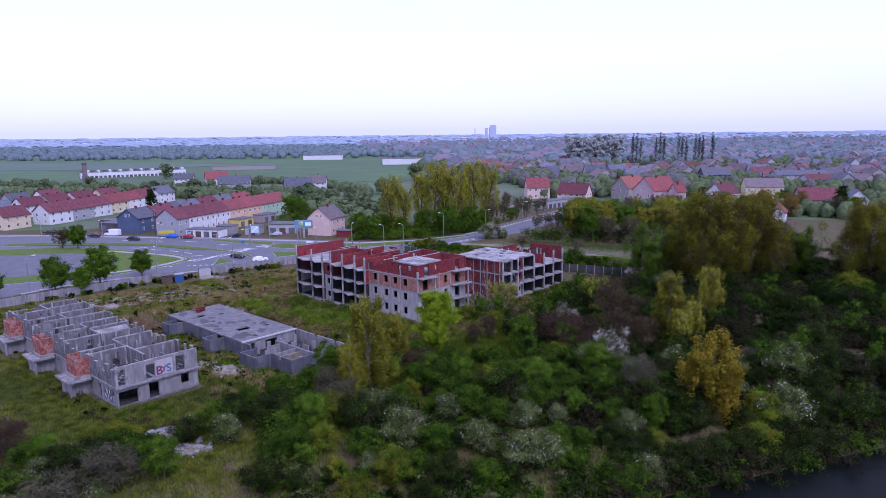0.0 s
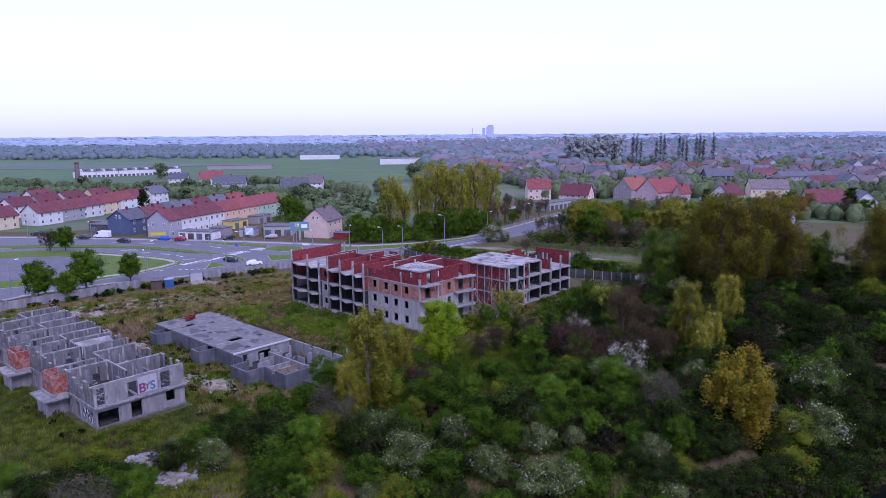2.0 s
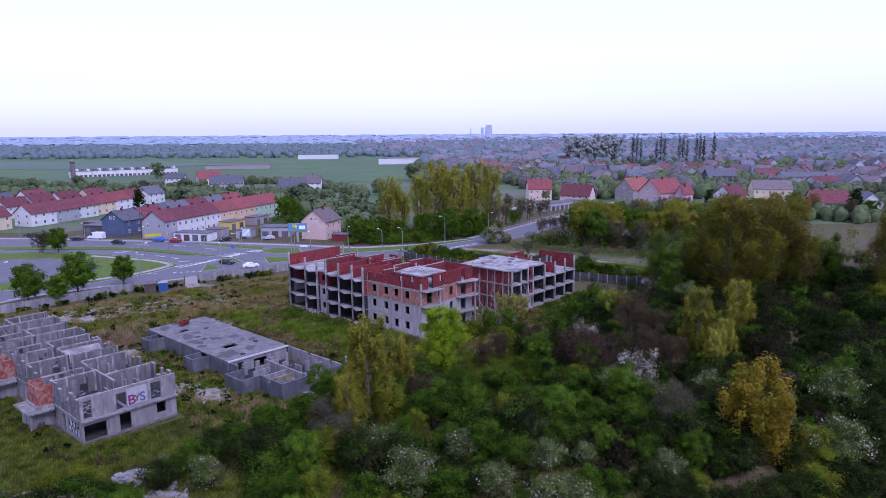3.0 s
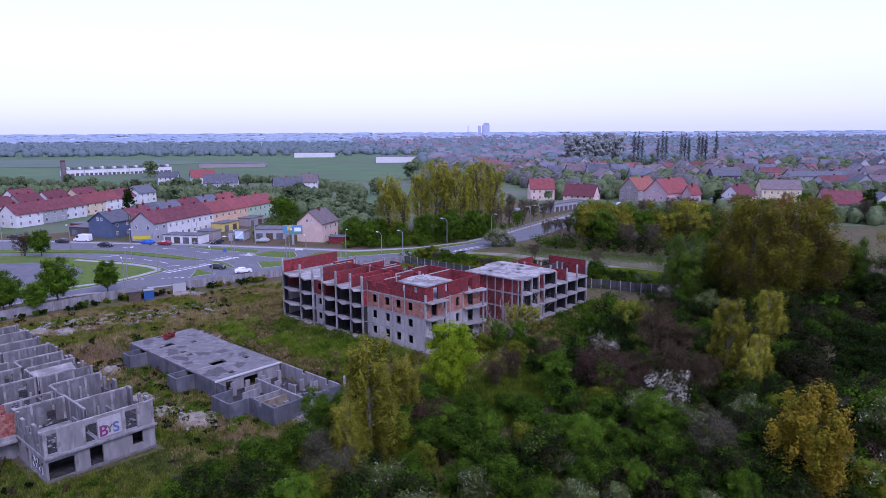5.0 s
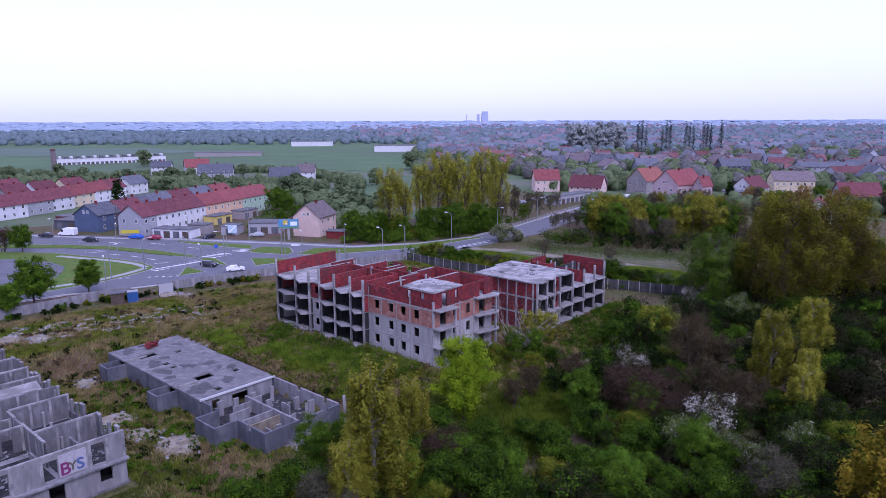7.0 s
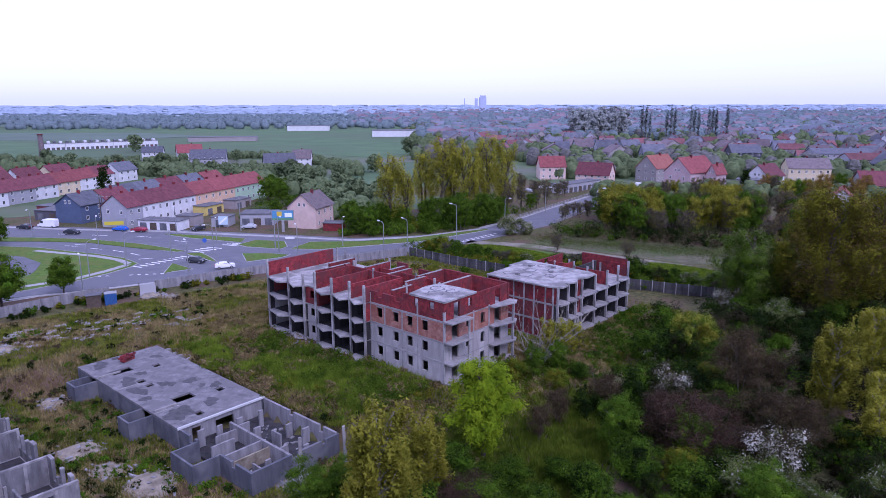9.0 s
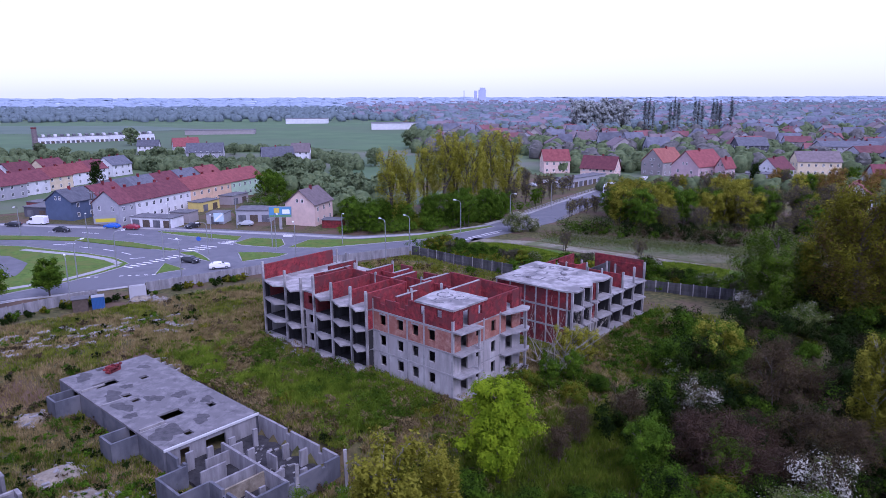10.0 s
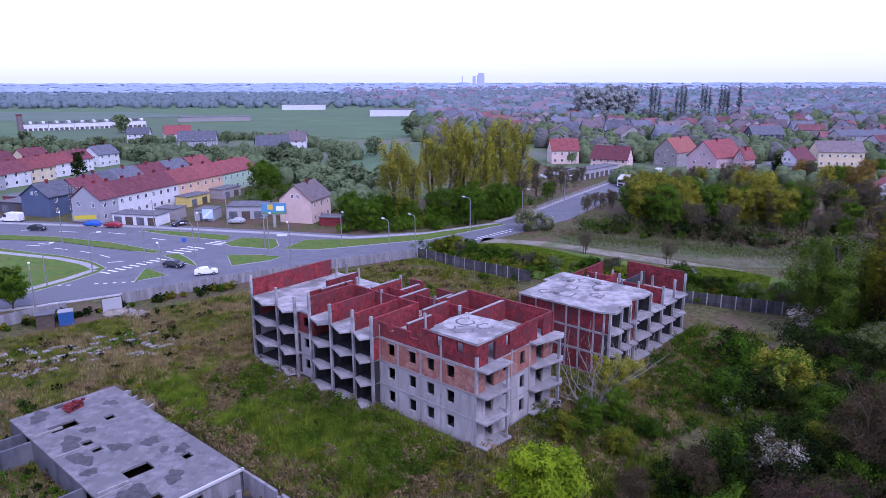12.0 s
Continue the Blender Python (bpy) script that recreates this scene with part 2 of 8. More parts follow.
# ---------- mesh helpers ----------
class Shape:
    """Collects boxes, prisms, tubes and faces into one mesh."""

    def __init__(self):
        self.v, self.f = [], []

    def face(self, pts):
        n = len(self.v)
        self.v += [tuple(p) for p in pts]
        self.f.append(tuple(range(n, n + len(pts))))
        return self

    def box(self, x0, x1, y0, y1, z0, z1):
        n = len(self.v)
        self.v += [(x0, y0, z0), (x1, y0, z0), (x1, y1, z0), (x0, y1, z0), (x0, y0, z1), (x1, y0, z1), (x1, y1, z1), (x0, y1, z1)]
        self.f += [(n, n + 3, n + 2, n + 1), (n + 4, n + 5, n + 6, n + 7), (n, n + 1, n + 5, n + 4), (n + 1, n + 2, n + 6, n + 5), (n + 2, n + 3, n + 7, n + 6), (n + 3, n, n + 4, n + 7)]
        return self

    def prism(self, pts, z0, z1):
        n, k = len(self.v), len(pts)
        area = sum(pts[i][0] * pts[(i + 1) % k][1] - pts[(i + 1) % k][0] * pts[i][1] for i in range(k))
        if area < 0:
            pts = pts[::-1]
        self.v += [(p[0], p[1], z0) for p in pts] + [(p[0], p[1], z1) for p in pts]
        self.f += [tuple(range(n + k - 1, n - 1, -1)), tuple(range(n + k, n + 2 * k))]
        self.f += [(n + i, n + (i + 1) % k, n + k + (i + 1) % k, n + k + i) for i in range(k)]
        return self

    def beam(self, a, b, w, h):
        """A bar of width w and height h from a to b."""
        a, b = Vector(a), Vector(b)
        d = (b - a).normalized()
        s = d.cross(Vector((0, 0, 1)))
        s = (s.normalized() if s.length > 1e-4 else Vector((1, 0, 0))) * w / 2
        t = s.cross(d).normalized() * h / 2
        n = len(self.v)
        for p in (a, b):
            self.v += [tuple(p - s - t), tuple(p + s - t), tuple(p + s + t), tuple(p - s + t)]
        self.f += [(n, n + 3, n + 2, n + 1), (n + 4, n + 5, n + 6, n + 7)] + [(n + i, n + (i + 1) % 4, n + 4 + (i + 1) % 4, n + 4 + i) for i in range(4)]
        return self

    def tube(self, pts, radii, sides=6):
        n0 = len(self.v)
        for i, p in enumerate(pts):
            p = Vector(p)
            d = Vector(pts[min(i + 1, len(pts) - 1)]) - Vector(pts[max(i - 1, 0)])
            q = d.normalized().to_track_quat("Z", "Y")
            for s in range(sides):
                a = 2 * math.pi * s / sides
                self.v.append(tuple(p + q @ Vector((math.cos(a) * radii[i], math.sin(a) * radii[i], 0))))
        for i in range(len(pts) - 1):
            for s in range(sides):
                a, b = n0 + i * sides + s, n0 + i * sides + (s + 1) % sides
                self.f.append((a, b, b + sides, a + sides))
        self.f.append(tuple(n0 + (len(pts) - 1) * sides + s for s in range(sides)))
        self.f.append(tuple(n0 + s for s in range(sides))[::-1])
        return self

    def mesh(self, name):
        me = bpy.data.meshes.new(name)
        me.from_pydata(self.v, [], self.f)
        return me


def part(name, shape, material, parent=None, label=""):
    """Links a shape as one mesh object under a thing or a part."""
    me = shape.mesh(name) if isinstance(shape, Shape) else shape
    if not me.materials:
        me.materials.append(material)
    ob = new(name, me)
    ob.parent = parent
    if label:
        ob["label"] = label
    return ob


def thing(name, m, label, category, group="", kind=""):
    ob = new(name)
    ob.matrix_basis = m
    ob.empty_display_size = 0.3
    return tagged(ob, label, category, group, kind)


def quads(name, c, size, rng, out=None, aspect=1.6):
    """A mesh of many small leaf faces at the points c; they face outwards along out, more or less."""
    n = len(c)
    nrm = rng.normal(size=(n, 3))
    if out is not None:
        nrm = nrm * 0.32 + out / (np.linalg.norm(out, axis=1)[:, None] + 1e-6) * 1.15
    a = np.cross(nrm, rng.normal(size=(n, 3)))
    a /= np.linalg.norm(a, axis=1)[:, None]
    b = np.cross(nrm, a)
    b /= np.linalg.norm(b, axis=1)[:, None]
    s = np.broadcast_to(np.asarray(size, float), (n,)) * rng.uniform(0.6, 1.35, n)
    a, b = a * s[:, None] * aspect / 2, b * s[:, None] * 0.62
    v = np.stack([c - a + b * 0.4, c - b * 0.9 - a * 0.2, c + a], 1).reshape(-1, 3) if aspect < 5 else np.stack([c - a - b, c - a + b, c + a], 1).reshape(-1, 3)
    me = bpy.data.meshes.new(name)
    me.vertices.add(3 * n)
    me.vertices.foreach_set("co", v.ravel())
    me.loops.add(3 * n)
    me.loops.foreach_set("vertex_index", np.arange(3 * n))
    me.polygons.add(n)
    me.polygons.foreach_set("loop_start", np.arange(0, 3 * n, 3))
    me.update(calc_edges=True)
    return me


SITE = pose(0, 0, 0, 0, 0, 47.5)


def site(u, v, z=0.0, turn=0.0):
    """A pose in the building site's own square grid."""
    return SITE @ pose(u, v, z, 0, 0, turn)


CS, SN = math.cos(radians(47.5)), math.sin(radians(47.5))


def to_site(x, y):
    return x * CS + y * SN, -x * SN + y * CS


def smooth(a, b, x):
    t = min(1.0, max(0.0, (x - a) / (b - a)))
    return t * t * (3 - 2 * t)


def box_mask(u, v, u0, u1, v0, v1, soft):
    return smooth(u0 - soft, u0, u) * (1 - smooth(u1, u1 + soft, u)) * smooth(v0 - soft, v0, v) * (1 - smooth(v1, v1 + soft, v))


def ground_z(x, y):
    """The height of the ground: flat land, a dug-out round the cellar, a bank down to the water."""
    u, v = to_site(x, y)
    z = 0.0
    near = box_mask(u, v, -62, 60, -60, 52, 6)
    if near > 0:
        bump = noise.noise((x * 0.11, y * 0.11, 0)) * 0.35 + noise.noise((x * 0.4, y * 0.4, 5)) * 0.12
        z += near * bump * (1 - box_mask(u, v, -61, -43, -2, 49, 2)) * (1 - box_mask(u, v, -2, 15, -2, 40, 2)) - 0.1 * near
    pit = box_mask(u, v, -33.5, -17.6, -1.0, 42.3, 0.5) + 0.0
    side = box_mask(u, v, -39, -28, -4, 43, 4.0)
    z = z * (1 - pit) - 2.45 * max(pit, side * 0.95) if max(pit, side) > 0 else z
    if v < 1 and -40 < u < -14:
        z = min(z, -2.3 * smooth(-7, -2, v) * smooth(-40, -34, u) * (1 - smooth(-17, -13, u)) + 0.0)
    d = (x - 10) * 0.342 - (y + 62) * 0.94
    z -= 4.6 * smooth(-16, 2, d) + 3.0 * smooth(1, 12, d)
    return z


# ---------- the land ----------
def steps(lo, hi, fine, far):
    """Even steps between lo and hi, then ever wider ones out to far."""
    a = list(np.arange(lo, hi + fine, fine))
    s, left, right = fine, [lo], [a[-1]]
    while right[-1] < far:
        s *= 1.35
        right.append(right[-1] + s)
        left.append(left[-1] - s)
    return left[:0:-1] + a + right[1:]


def build_ground():
    xs, ys = steps(-95, 115, 1.6, 4600), steps(-80, 80, 1.6, 4600)
    verts = [(x, y, ground_z(x, y)) for y in ys for x in xs]
    w = len(xs)
    faces = [(j * w + i, j * w + i + 1, (j + 1) * w + i + 1, (j + 1) * w + i) for j in range(len(ys) - 1) for i in range(w - 1)]
    me = bpy.data.meshes.new("ground")
    me.from_pydata(verts, [], faces)
    me.materials.append(M_GROUND)
    me.shade_smooth()
    tagged(new("ground", me), "rough overgrown grassland with bare patches", "ground", kind="structure")


build_ground()

sh = Shape().prism([(-400, -420), (420, -420), (420, 84), (120, -25), (66, -43.5), (10, -63.5), (-60, -89), (-400, -215)], -5.2, -4.4)
M_WATER = plain_mat("dark_water", (0.006, 0.008, 0.007), 0.3, 0.0, 0.03)
tagged(part("water", sh, M_WATER), "still dark river water below the bank", "water", kind="structure")


def sheet(name, pts, z, mat, label, category, thick=0.06):
    ob = part(name, Shape().prism(pts, z - thick, z), mat)
    return tagged(ob, label, category, kind="structure")


# fields beyond the terraced houses
sheet("field", [(-1500, 330), (-700, 300), (-300, 330), (-130, 420), (-30, 360), (20, 420), (-20, 700), (-60, 1000), (-500, 900), (-1500, 900)], 0.25, M_FIELD, "wide green farm field", "field")
sheet("field", [(-2500, 905), (-500, 905), (-70, 1010), (-90, 1300), (-800, 1500), (-2500, 1300)], 0.5, M_FIELD2, "pale fallow farm field", "field")
sheet("field", [(-42, 190), (8, 215), (4, 330), (-34, 330), (-52, 262)], 0.2, M_FIELD, "green meadow behind the pink house", "field")
sheet("field", [(-900, 640), (-330, 560), (-230, 640), (-330, 720), (-900, 760)], 0.45, M_FIELD2, "paler strip of ploughed field", "field")


sheet("gardens", [(62, 205), (90, 165), (150, 140), (420, 120), (1100, 420), (1400, 1160), (-60, 1240), (-15, 640), (30, 360), (40, 240)], 0.1, M_TOWNGRASS, "gardens and yards between the town houses", "gardens", 0.2)
sheet("gardens", [(-300, 420), (-100, 330), (-55, 262), (-35, 190), (40, 240), (30, 360), (-15, 470), (-90, 430), (-200, 450)], 0.08, M_TOWNGRASS, "rough pasture behind the terraced houses", "gardens")
sheet("gardens", [(-330, 300), (-215, 165), (-205, 130), (-135, 135), (-62, 190), (-30, 130), (-5, 150), (10, 180), (-35, 190), (-55, 262), (-100, 330), (-300, 420)], 0.1, M_TOWNGRASS, "gardens and allotments behind the terrace", "gardens", 0.2)
# the plain far beyond; its pale blue haze is painted into the colours
M_FARLAND = ramp_mat("hazed_land", (0.20, 0.26, 0.29), (0.27, 0.33, 0.36), 0.004, 0.95, 0.0)
M_FARLAND2 = ramp_mat("hazed_remote_land", (0.38, 0.45, 0.56), (0.46, 0.53, 0.64), 0.002, 0.95, 0.0)
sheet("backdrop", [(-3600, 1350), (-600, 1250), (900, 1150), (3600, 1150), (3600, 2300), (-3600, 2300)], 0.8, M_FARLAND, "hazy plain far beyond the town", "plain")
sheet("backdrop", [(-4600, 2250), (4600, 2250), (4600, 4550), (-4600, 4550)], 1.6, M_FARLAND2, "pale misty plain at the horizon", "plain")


# ---------- roads ----------
road_pts = [(-160, 20), (-96, 22), (-92, 29.5), (-85, 40), (-77.5, 44.5), (-67.7, 49), (-58, 54), (-47, 58.6), (-30, 65.4), (-11.6, 78), (5, 88), (18.5, 100.5), (33.5, 116), (50.5, 143), (66, 168), (90, 205), (130, 268), (122, 274), (80, 208), (57, 173),
            (41, 150), (28, 130), (13, 112), (-4, 102.0), (-22, 98.5), (-42, 104), (-54, 107), (-77, 113), (-97, 115.5), (-116, 119), (-160, 124), (-230, 132), (-230, 20)]
sheet("road", road_pts, 0.05, M_ASPHALT, "worn blue-grey asphalt road with a roundabout", "road", 0.3)


def island(pts, label, kerb=0.28):
    """A kerbed grass island: a pale kerb stone ring and the turf inside it."""
    c = np.mean(pts, axis=0)
    k = len(pts)
    inner = []
    for i, p in enumerate(pts):
        a, b = Vector(pts[i - 1]), Vector(pts[(i + 1) % k])
        t = (b - a).normalized()
        nrm = Vector((-t.y, t.x))
        if nrm.dot(Vector(c) - Vector(p)) < 0:
            nrm.negate()
        inner.append(tuple(Vector(p) + nrm * kerb))
    ob = thing("traffic_island", Matrix(), label, "traffic island", kind="structure")
    part("kerb", Shape().prism(pts, 0.0, 0.17), M_PAVE, ob, "pale concrete kerb")
    part("turf", Shape().prism(inner, 0.05, 0.20), M_LAWN, ob, "green turf with dandelions")
    return ob


island([(-61.3, 80.3), (-58, 81.2), (-55, 77.5), (-52.6, 74), (-51, 70.7), (-53.9, 72.8), (-60.5, 78.8)], "small kerbed grass island between the lanes")
island([(-61, 70), (-54.4, 64.5), (-57.5, 62), (-59.5, 60.6)], "triangular grass island at the crossing")
island([(-47.7, 79.9), (-41, 80), (-35.5, 78.1), (-37.2, 75), (-44.2, 70.8), (-46, 75.2)], "pointed grass island at the junction")
island([(-141, 101), (-125, 102.5), (-107.6, 101.2), (-93.3, 98.6), (-77.2, 92.2), (-62.4, 83.3), (-64.2, 81.8), (-74.8, 86.7), (-91.2, 94.3), (-105.1, 96.5), (-125, 97), (-141, 95)], "long curved grass strip between carriageways")
island([(-76.1, 106), (-63.9, 103), (-51.6, 98.5), (-51.5, 93), (-67, 99.4), (-73.9, 103.4)], "grass strip beside the service road")
island([(-51.5, 90.3), (-48.6, 96.5), (-40.2, 94.5), (-38.1, 87.8), (-39.3, 84.6), (-48.8, 87.5)], "grass island with paving across it")
island([(-36.1, 87.2), (-33.4, 93.7), (-20.2, 93.3), (-5.6, 98), (14.0, 110.6), (15.4, 109.2), (-4.3, 92.9), (-18.4, 87.7), (-29.2, 83.8), (-36.8, 84.6)], "long grass verge with dandelions")
island([(-150, 78), (-137, 89), (-121, 91.8), (-101, 88), (-90, 83.1), (-82.8, 80.4), (-74, 75.5), (-68.6, 70), (-68.8, 66.5), (-71, 61), (-74.1, 55.4), (-82, 46.5), (-92, 42), (-108, 35), (-150, 32)], "large round grass island of the roundabout")
for pts in ([(-128, 78), (-110, 80.5), (-98.7, 77.1), (-91, 70.5), (-88.5, 64), (-87.4, 59.9), (-89.5, 55.4), (-96, 50.5), (-104, 46.6), (-120, 42), (-146, 40), (-146, 74)],):
    sheet("inner_yard", pts, 0.235, M_ASPHALT2, "grey asphalt yard inside the roundabout", "yard", 0.03)


def ribbon(name, line, w, z, mat, label, category, thick=0.05):
    """A strip of width w along a line."""
    L, R = [], []
    for i, p in enumerate(line):
        a, b = Vector(line[max(i - 1, 0)]), Vector(line[min(i + 1, len(line) - 1)])
        t = (b - a).normalized()
        nrm = Vector((-t.y, t.x)) * w / 2
        L.append(tuple(Vector(p) + nrm))
        R.append(tuple(Vector(p) - nrm))
    s = Shape()
    for i in range(len(line) - 1):
        s.prism([L[i], L[i + 1], R[i + 1], R[i]], z - thick, z)
    ob = part(name, s, mat)
    return tagged(ob, label, category, kind="structure")


ribbon("pavement", [(-100, 84.2), (-90, 80.5), (-82, 77.6), (-75, 73.6), (-70.6, 69.5)], 1.6, 0.225, M_PAVE, "pale paved footpath on the round island", "footpath", 0.03)
ribbon("pavement", [(-70.4, 68.6), (-72.6, 62.5), (-76.2, 55.8), (-84, 49.4), (-94, 44.6)], 1.7, 0.232, M_PAVE, "pale paved footpath on the round island", "footpath", 0.03)
ribbon("pavement", [(-158, 119.5), (-136, 119.4), (-116, 115.5), (-96.5, 111.8), (-77.2, 109.6), (-54, 103.6), (-42.5, 101), (-22.8, 95.4), (-4.3, 99.6), (13.2, 111)], 2.0, 0.16, M_PAVE, "pale concrete pavement along the houses", "pavement", 0.12)
ribbon("pavement", [(13.2, 112.5), (27.6, 130.6), (40.8, 151), (57, 174.6), (66, 188)], 1.8, 0.16, M_PAVE, "pale concrete pavement by the bridge railing", "pavement", 0.12)
ribbon("pavement", [(-93, 27), (-86, 37.0), (-77.6, 43.2), (-68, 47.4), (-58.4, 52.8)], 1.1, 0.15, M_PAVE, "pale pavement beside the site fence", "pavement", 0.12)
ribbon("track", [(8, 92.5), (21.7, 88.3), (32, 81), (41, 74), (56, 63)], 4.6, 0.05, M_SAND, "bare sandy track beside the road", "track", 0.3)
sheet("verge", [(9, 86.6), (4, 82), (-3, 78), (18, 58.5), (34, 52), (58, 44), (66, 58), (40, 70), (22, 84)], 0.02, M_LAWN, "fresh green grass behind the fence", "grass", 0.2)

M_BAREFIELD = ramp_mat("trampled_bare_field", (0.065, 0.07, 0.032), (0.135, 0.12, 0.075), 0.35, 0.95, 0.4, 3.0, patch=(0.06, 0.085, 0.024), pscale=0.12)
sheet("bare_field", [(30, 96), (24, 91), (34, 84), (44, 76), (57, 66.5), (70, 66), (84, 68), (80, 78), (62, 88), (46, 94), (36, 100)], 0.03, M_BAREFIELD, "trampled bare field with thin grass", "field", 0.25)

# crossings, dashes and edge lines in white paint
lines = thing("road_marking", Matrix(), "white painted crossings, dashes and edge lines", "road marking", kind="structure")


def stripe(a, b, w, name="stripe"):
    part(name, Shape().beam((*a, 0.06), (*b, 0.06), w, 0.012), M_LINE, lines)


for i in range(9):
    q = Vector((-67.6, 66.9)).lerp(Vector((-60.5, 77.0)), i / 8)
    d = Vector((0.90, -0.42)) * 1.3
    stripe(q - d, q + d, 0.5)
for i in range(4):
    q = Vector((-59.6, 82.6)).lerp(Vector((-56.6, 87.0)), i / 3)
    stripe(q - Vector((2.2, -0.9)), q + Vector((2.2, -0.9)), 0.55)
for i in range(3):
    q = Vector((-53.4, 90)).lerp(Vector((-51.8, 92)), i / 2)
    stripe(q - Vector((2.2, -0.9)), q + Vector((2.2, -0.9)), 0.45)
for i in range(9):
    q = Vector((-72.5, 58.5)).lerp(Vector((-60, 60.5)), i / 8)
    if i not in (2, 3):
        stripe(q, q + Vector((0.7, 0.05)), 0.4)
for a, b in (((-96, 90.5), (-92.5, 89.8)), ((-88, 87.4), (-84.5, 86)), ((-81, 84.6), (-77.5, 82.6)), ((-75, 81), (-72, 78.8)), ((-106, 106.5), (-101, 106)), ((-96, 105), (-91, 103.8)),
             ((-94, 95 - 3), (-91, 91.2)), ((-83, 103), (-78, 101.2)), ((-70, 96.6), (-66, 94.6)), ((-70.6, 74.6), (-67.6, 75.6))):
    stripe(a, b, 0.28)
for a, b in (((-72.6, 45.9), (-58.6, 53.4)), ((-92, 31), (-73, 46)), ((-47.4, 59.6), (-30.9, 66.3)), ((-28, 68), (-12, 79.5)), ((2, 88.5), (16, 101.5)), ((-7, 84), (5, 92)), ((7, 94.5), (17, 104.5))):
    stripe(a, b, 0.22, "edge_line")


# ---------- the concrete fence round the site ----------
def fence_run(line, h, label, skip=(), panel_mat=M_CONC_L):
    ob = thing("concrete_fence", Matrix(), label, "fence", "fences round the site", "structure")
    i = 0
    for a, b in zip(line[:-1], line[1:]):
        a, b = Vector((*a, 0)), Vector((*b, 0))
        n = max(1, round((b - a).length / 2.5))
        for k in range(n):
            p, q = a.lerp(b, k / n), a.lerp(b, (k + 1) / n)
            i += 1
            lean = random.uniform(-0.05, 0.05)
            if i in skip:
                continue
            for r in range(3):
                z = 0.02 + r * h / 3
                part("panel", Shape().beam((p.x, p.y, z + h / 6), (q.x, q.y, z + h / 6 + lean * 0.4), 0.07 if r != 1 else 0.055, h / 3 - 0.02), panel_mat, ob)
            part("post", Shape().box(p.x - 0.08, p.x + 0.08, p.y - 0.08, p.y + 0.08, -0.3, h + 0.14), M_CONC, ob)
    return ob


fence_run([(-110, 6), (-90, 14.6), (-78.1, 27.6), (-66.7, 40.4)], 1.9, "grey precast concrete panel fence along the pavement")
fence_run([(-66.7, 40.4), (-63, 43.2)], 1.9, "grey precast concrete fence beside the blue container")
fence_run([(-56.0, 48.0), (-46.3, 54.6), (-38.3, 60.0), (-22.5, 68.9), (-7.4, 77)], 1.9, "grey precast concrete fence with faded scrawl")
fence_run([(-6.8, 76.8), (4.5, 66.1), (16.2, 56.8), (37.5, 46), (45.4, 42), (55.7, 37.1), (75, 30)], 2.1, "dark weathered concrete fence with scrub behind", (12, 13), M_OLDFENCE)


# ---------- the unfinished apartment block ----------
LV = [0.3, 3.1, 5.9, 8.7]
TH = 0.22


def wall_u(shape, u, v0, v1, z0, z1, holes=(), t=0.3):
    """A wall in the plane u, from v0 to v1, with holes (v0, v1, z0, z1) through it."""
    cuts = sorted({v0, v1, *[h[0] for h in holes], *[h[1] for h in holes]})
    for a, b in zip(cuts[:-1], cuts[1:]):
        zz = sorted([(h[2], h[3]) for h in holes if h[0] <= a + 1e-6 and h[1] >= b - 1e-6])
        z = z0
        for lo, hi in zz:
            if lo > z:
                shape.box(u, u + t, a, b, z, lo)
            z = hi
        if z < z1:
            shape.box(u, u + t, a, b, z, z1)
    return shape


def wall_v(shape, v, u0, u1, z0, z1, holes=(), t=0.3):
    n = len(shape.v)
    wall_u(shape, v, u0, u1, z0, z1, holes, t)
    for i in range(n, len(shape.v)):
        a, b, c = shape.v[i]
        shape.v[i] = (b, a, c)
    for i in range(len(shape.f)):
        if min(shape.f[i]) >= n:
            shape.f[i] = shape.f[i][::-1]
    return shape


def rubble_on(name, parent, spots, mat, rng, n=40, size=0.25):
    s = Shape()
    for cx, cy, cz, r in spots:
        for _ in range(n):
            a, d = rng.uniform(0, 6.28), r * math.sqrt(rng.uniform(0, 1))
            x, y, k = cx + d * math.cos(a), cy + d * math.sin(a), size * rng.uniform(0.4, 1.4)
            s.beam((x - k, y, cz + k * 0.2), (x + k * rng.uniform(0.2, 1), y + k * rng.uniform(-1, 1), cz + k * rng.uniform(0.1, 0.7)), k * 0.9, k * 0.5)
    return tagged(part(name, s, mat, parent), kind="stuff")


BAYS = [14.1, 17.2, 21.2, 25.1, 28.0, 31.8, 37.3]


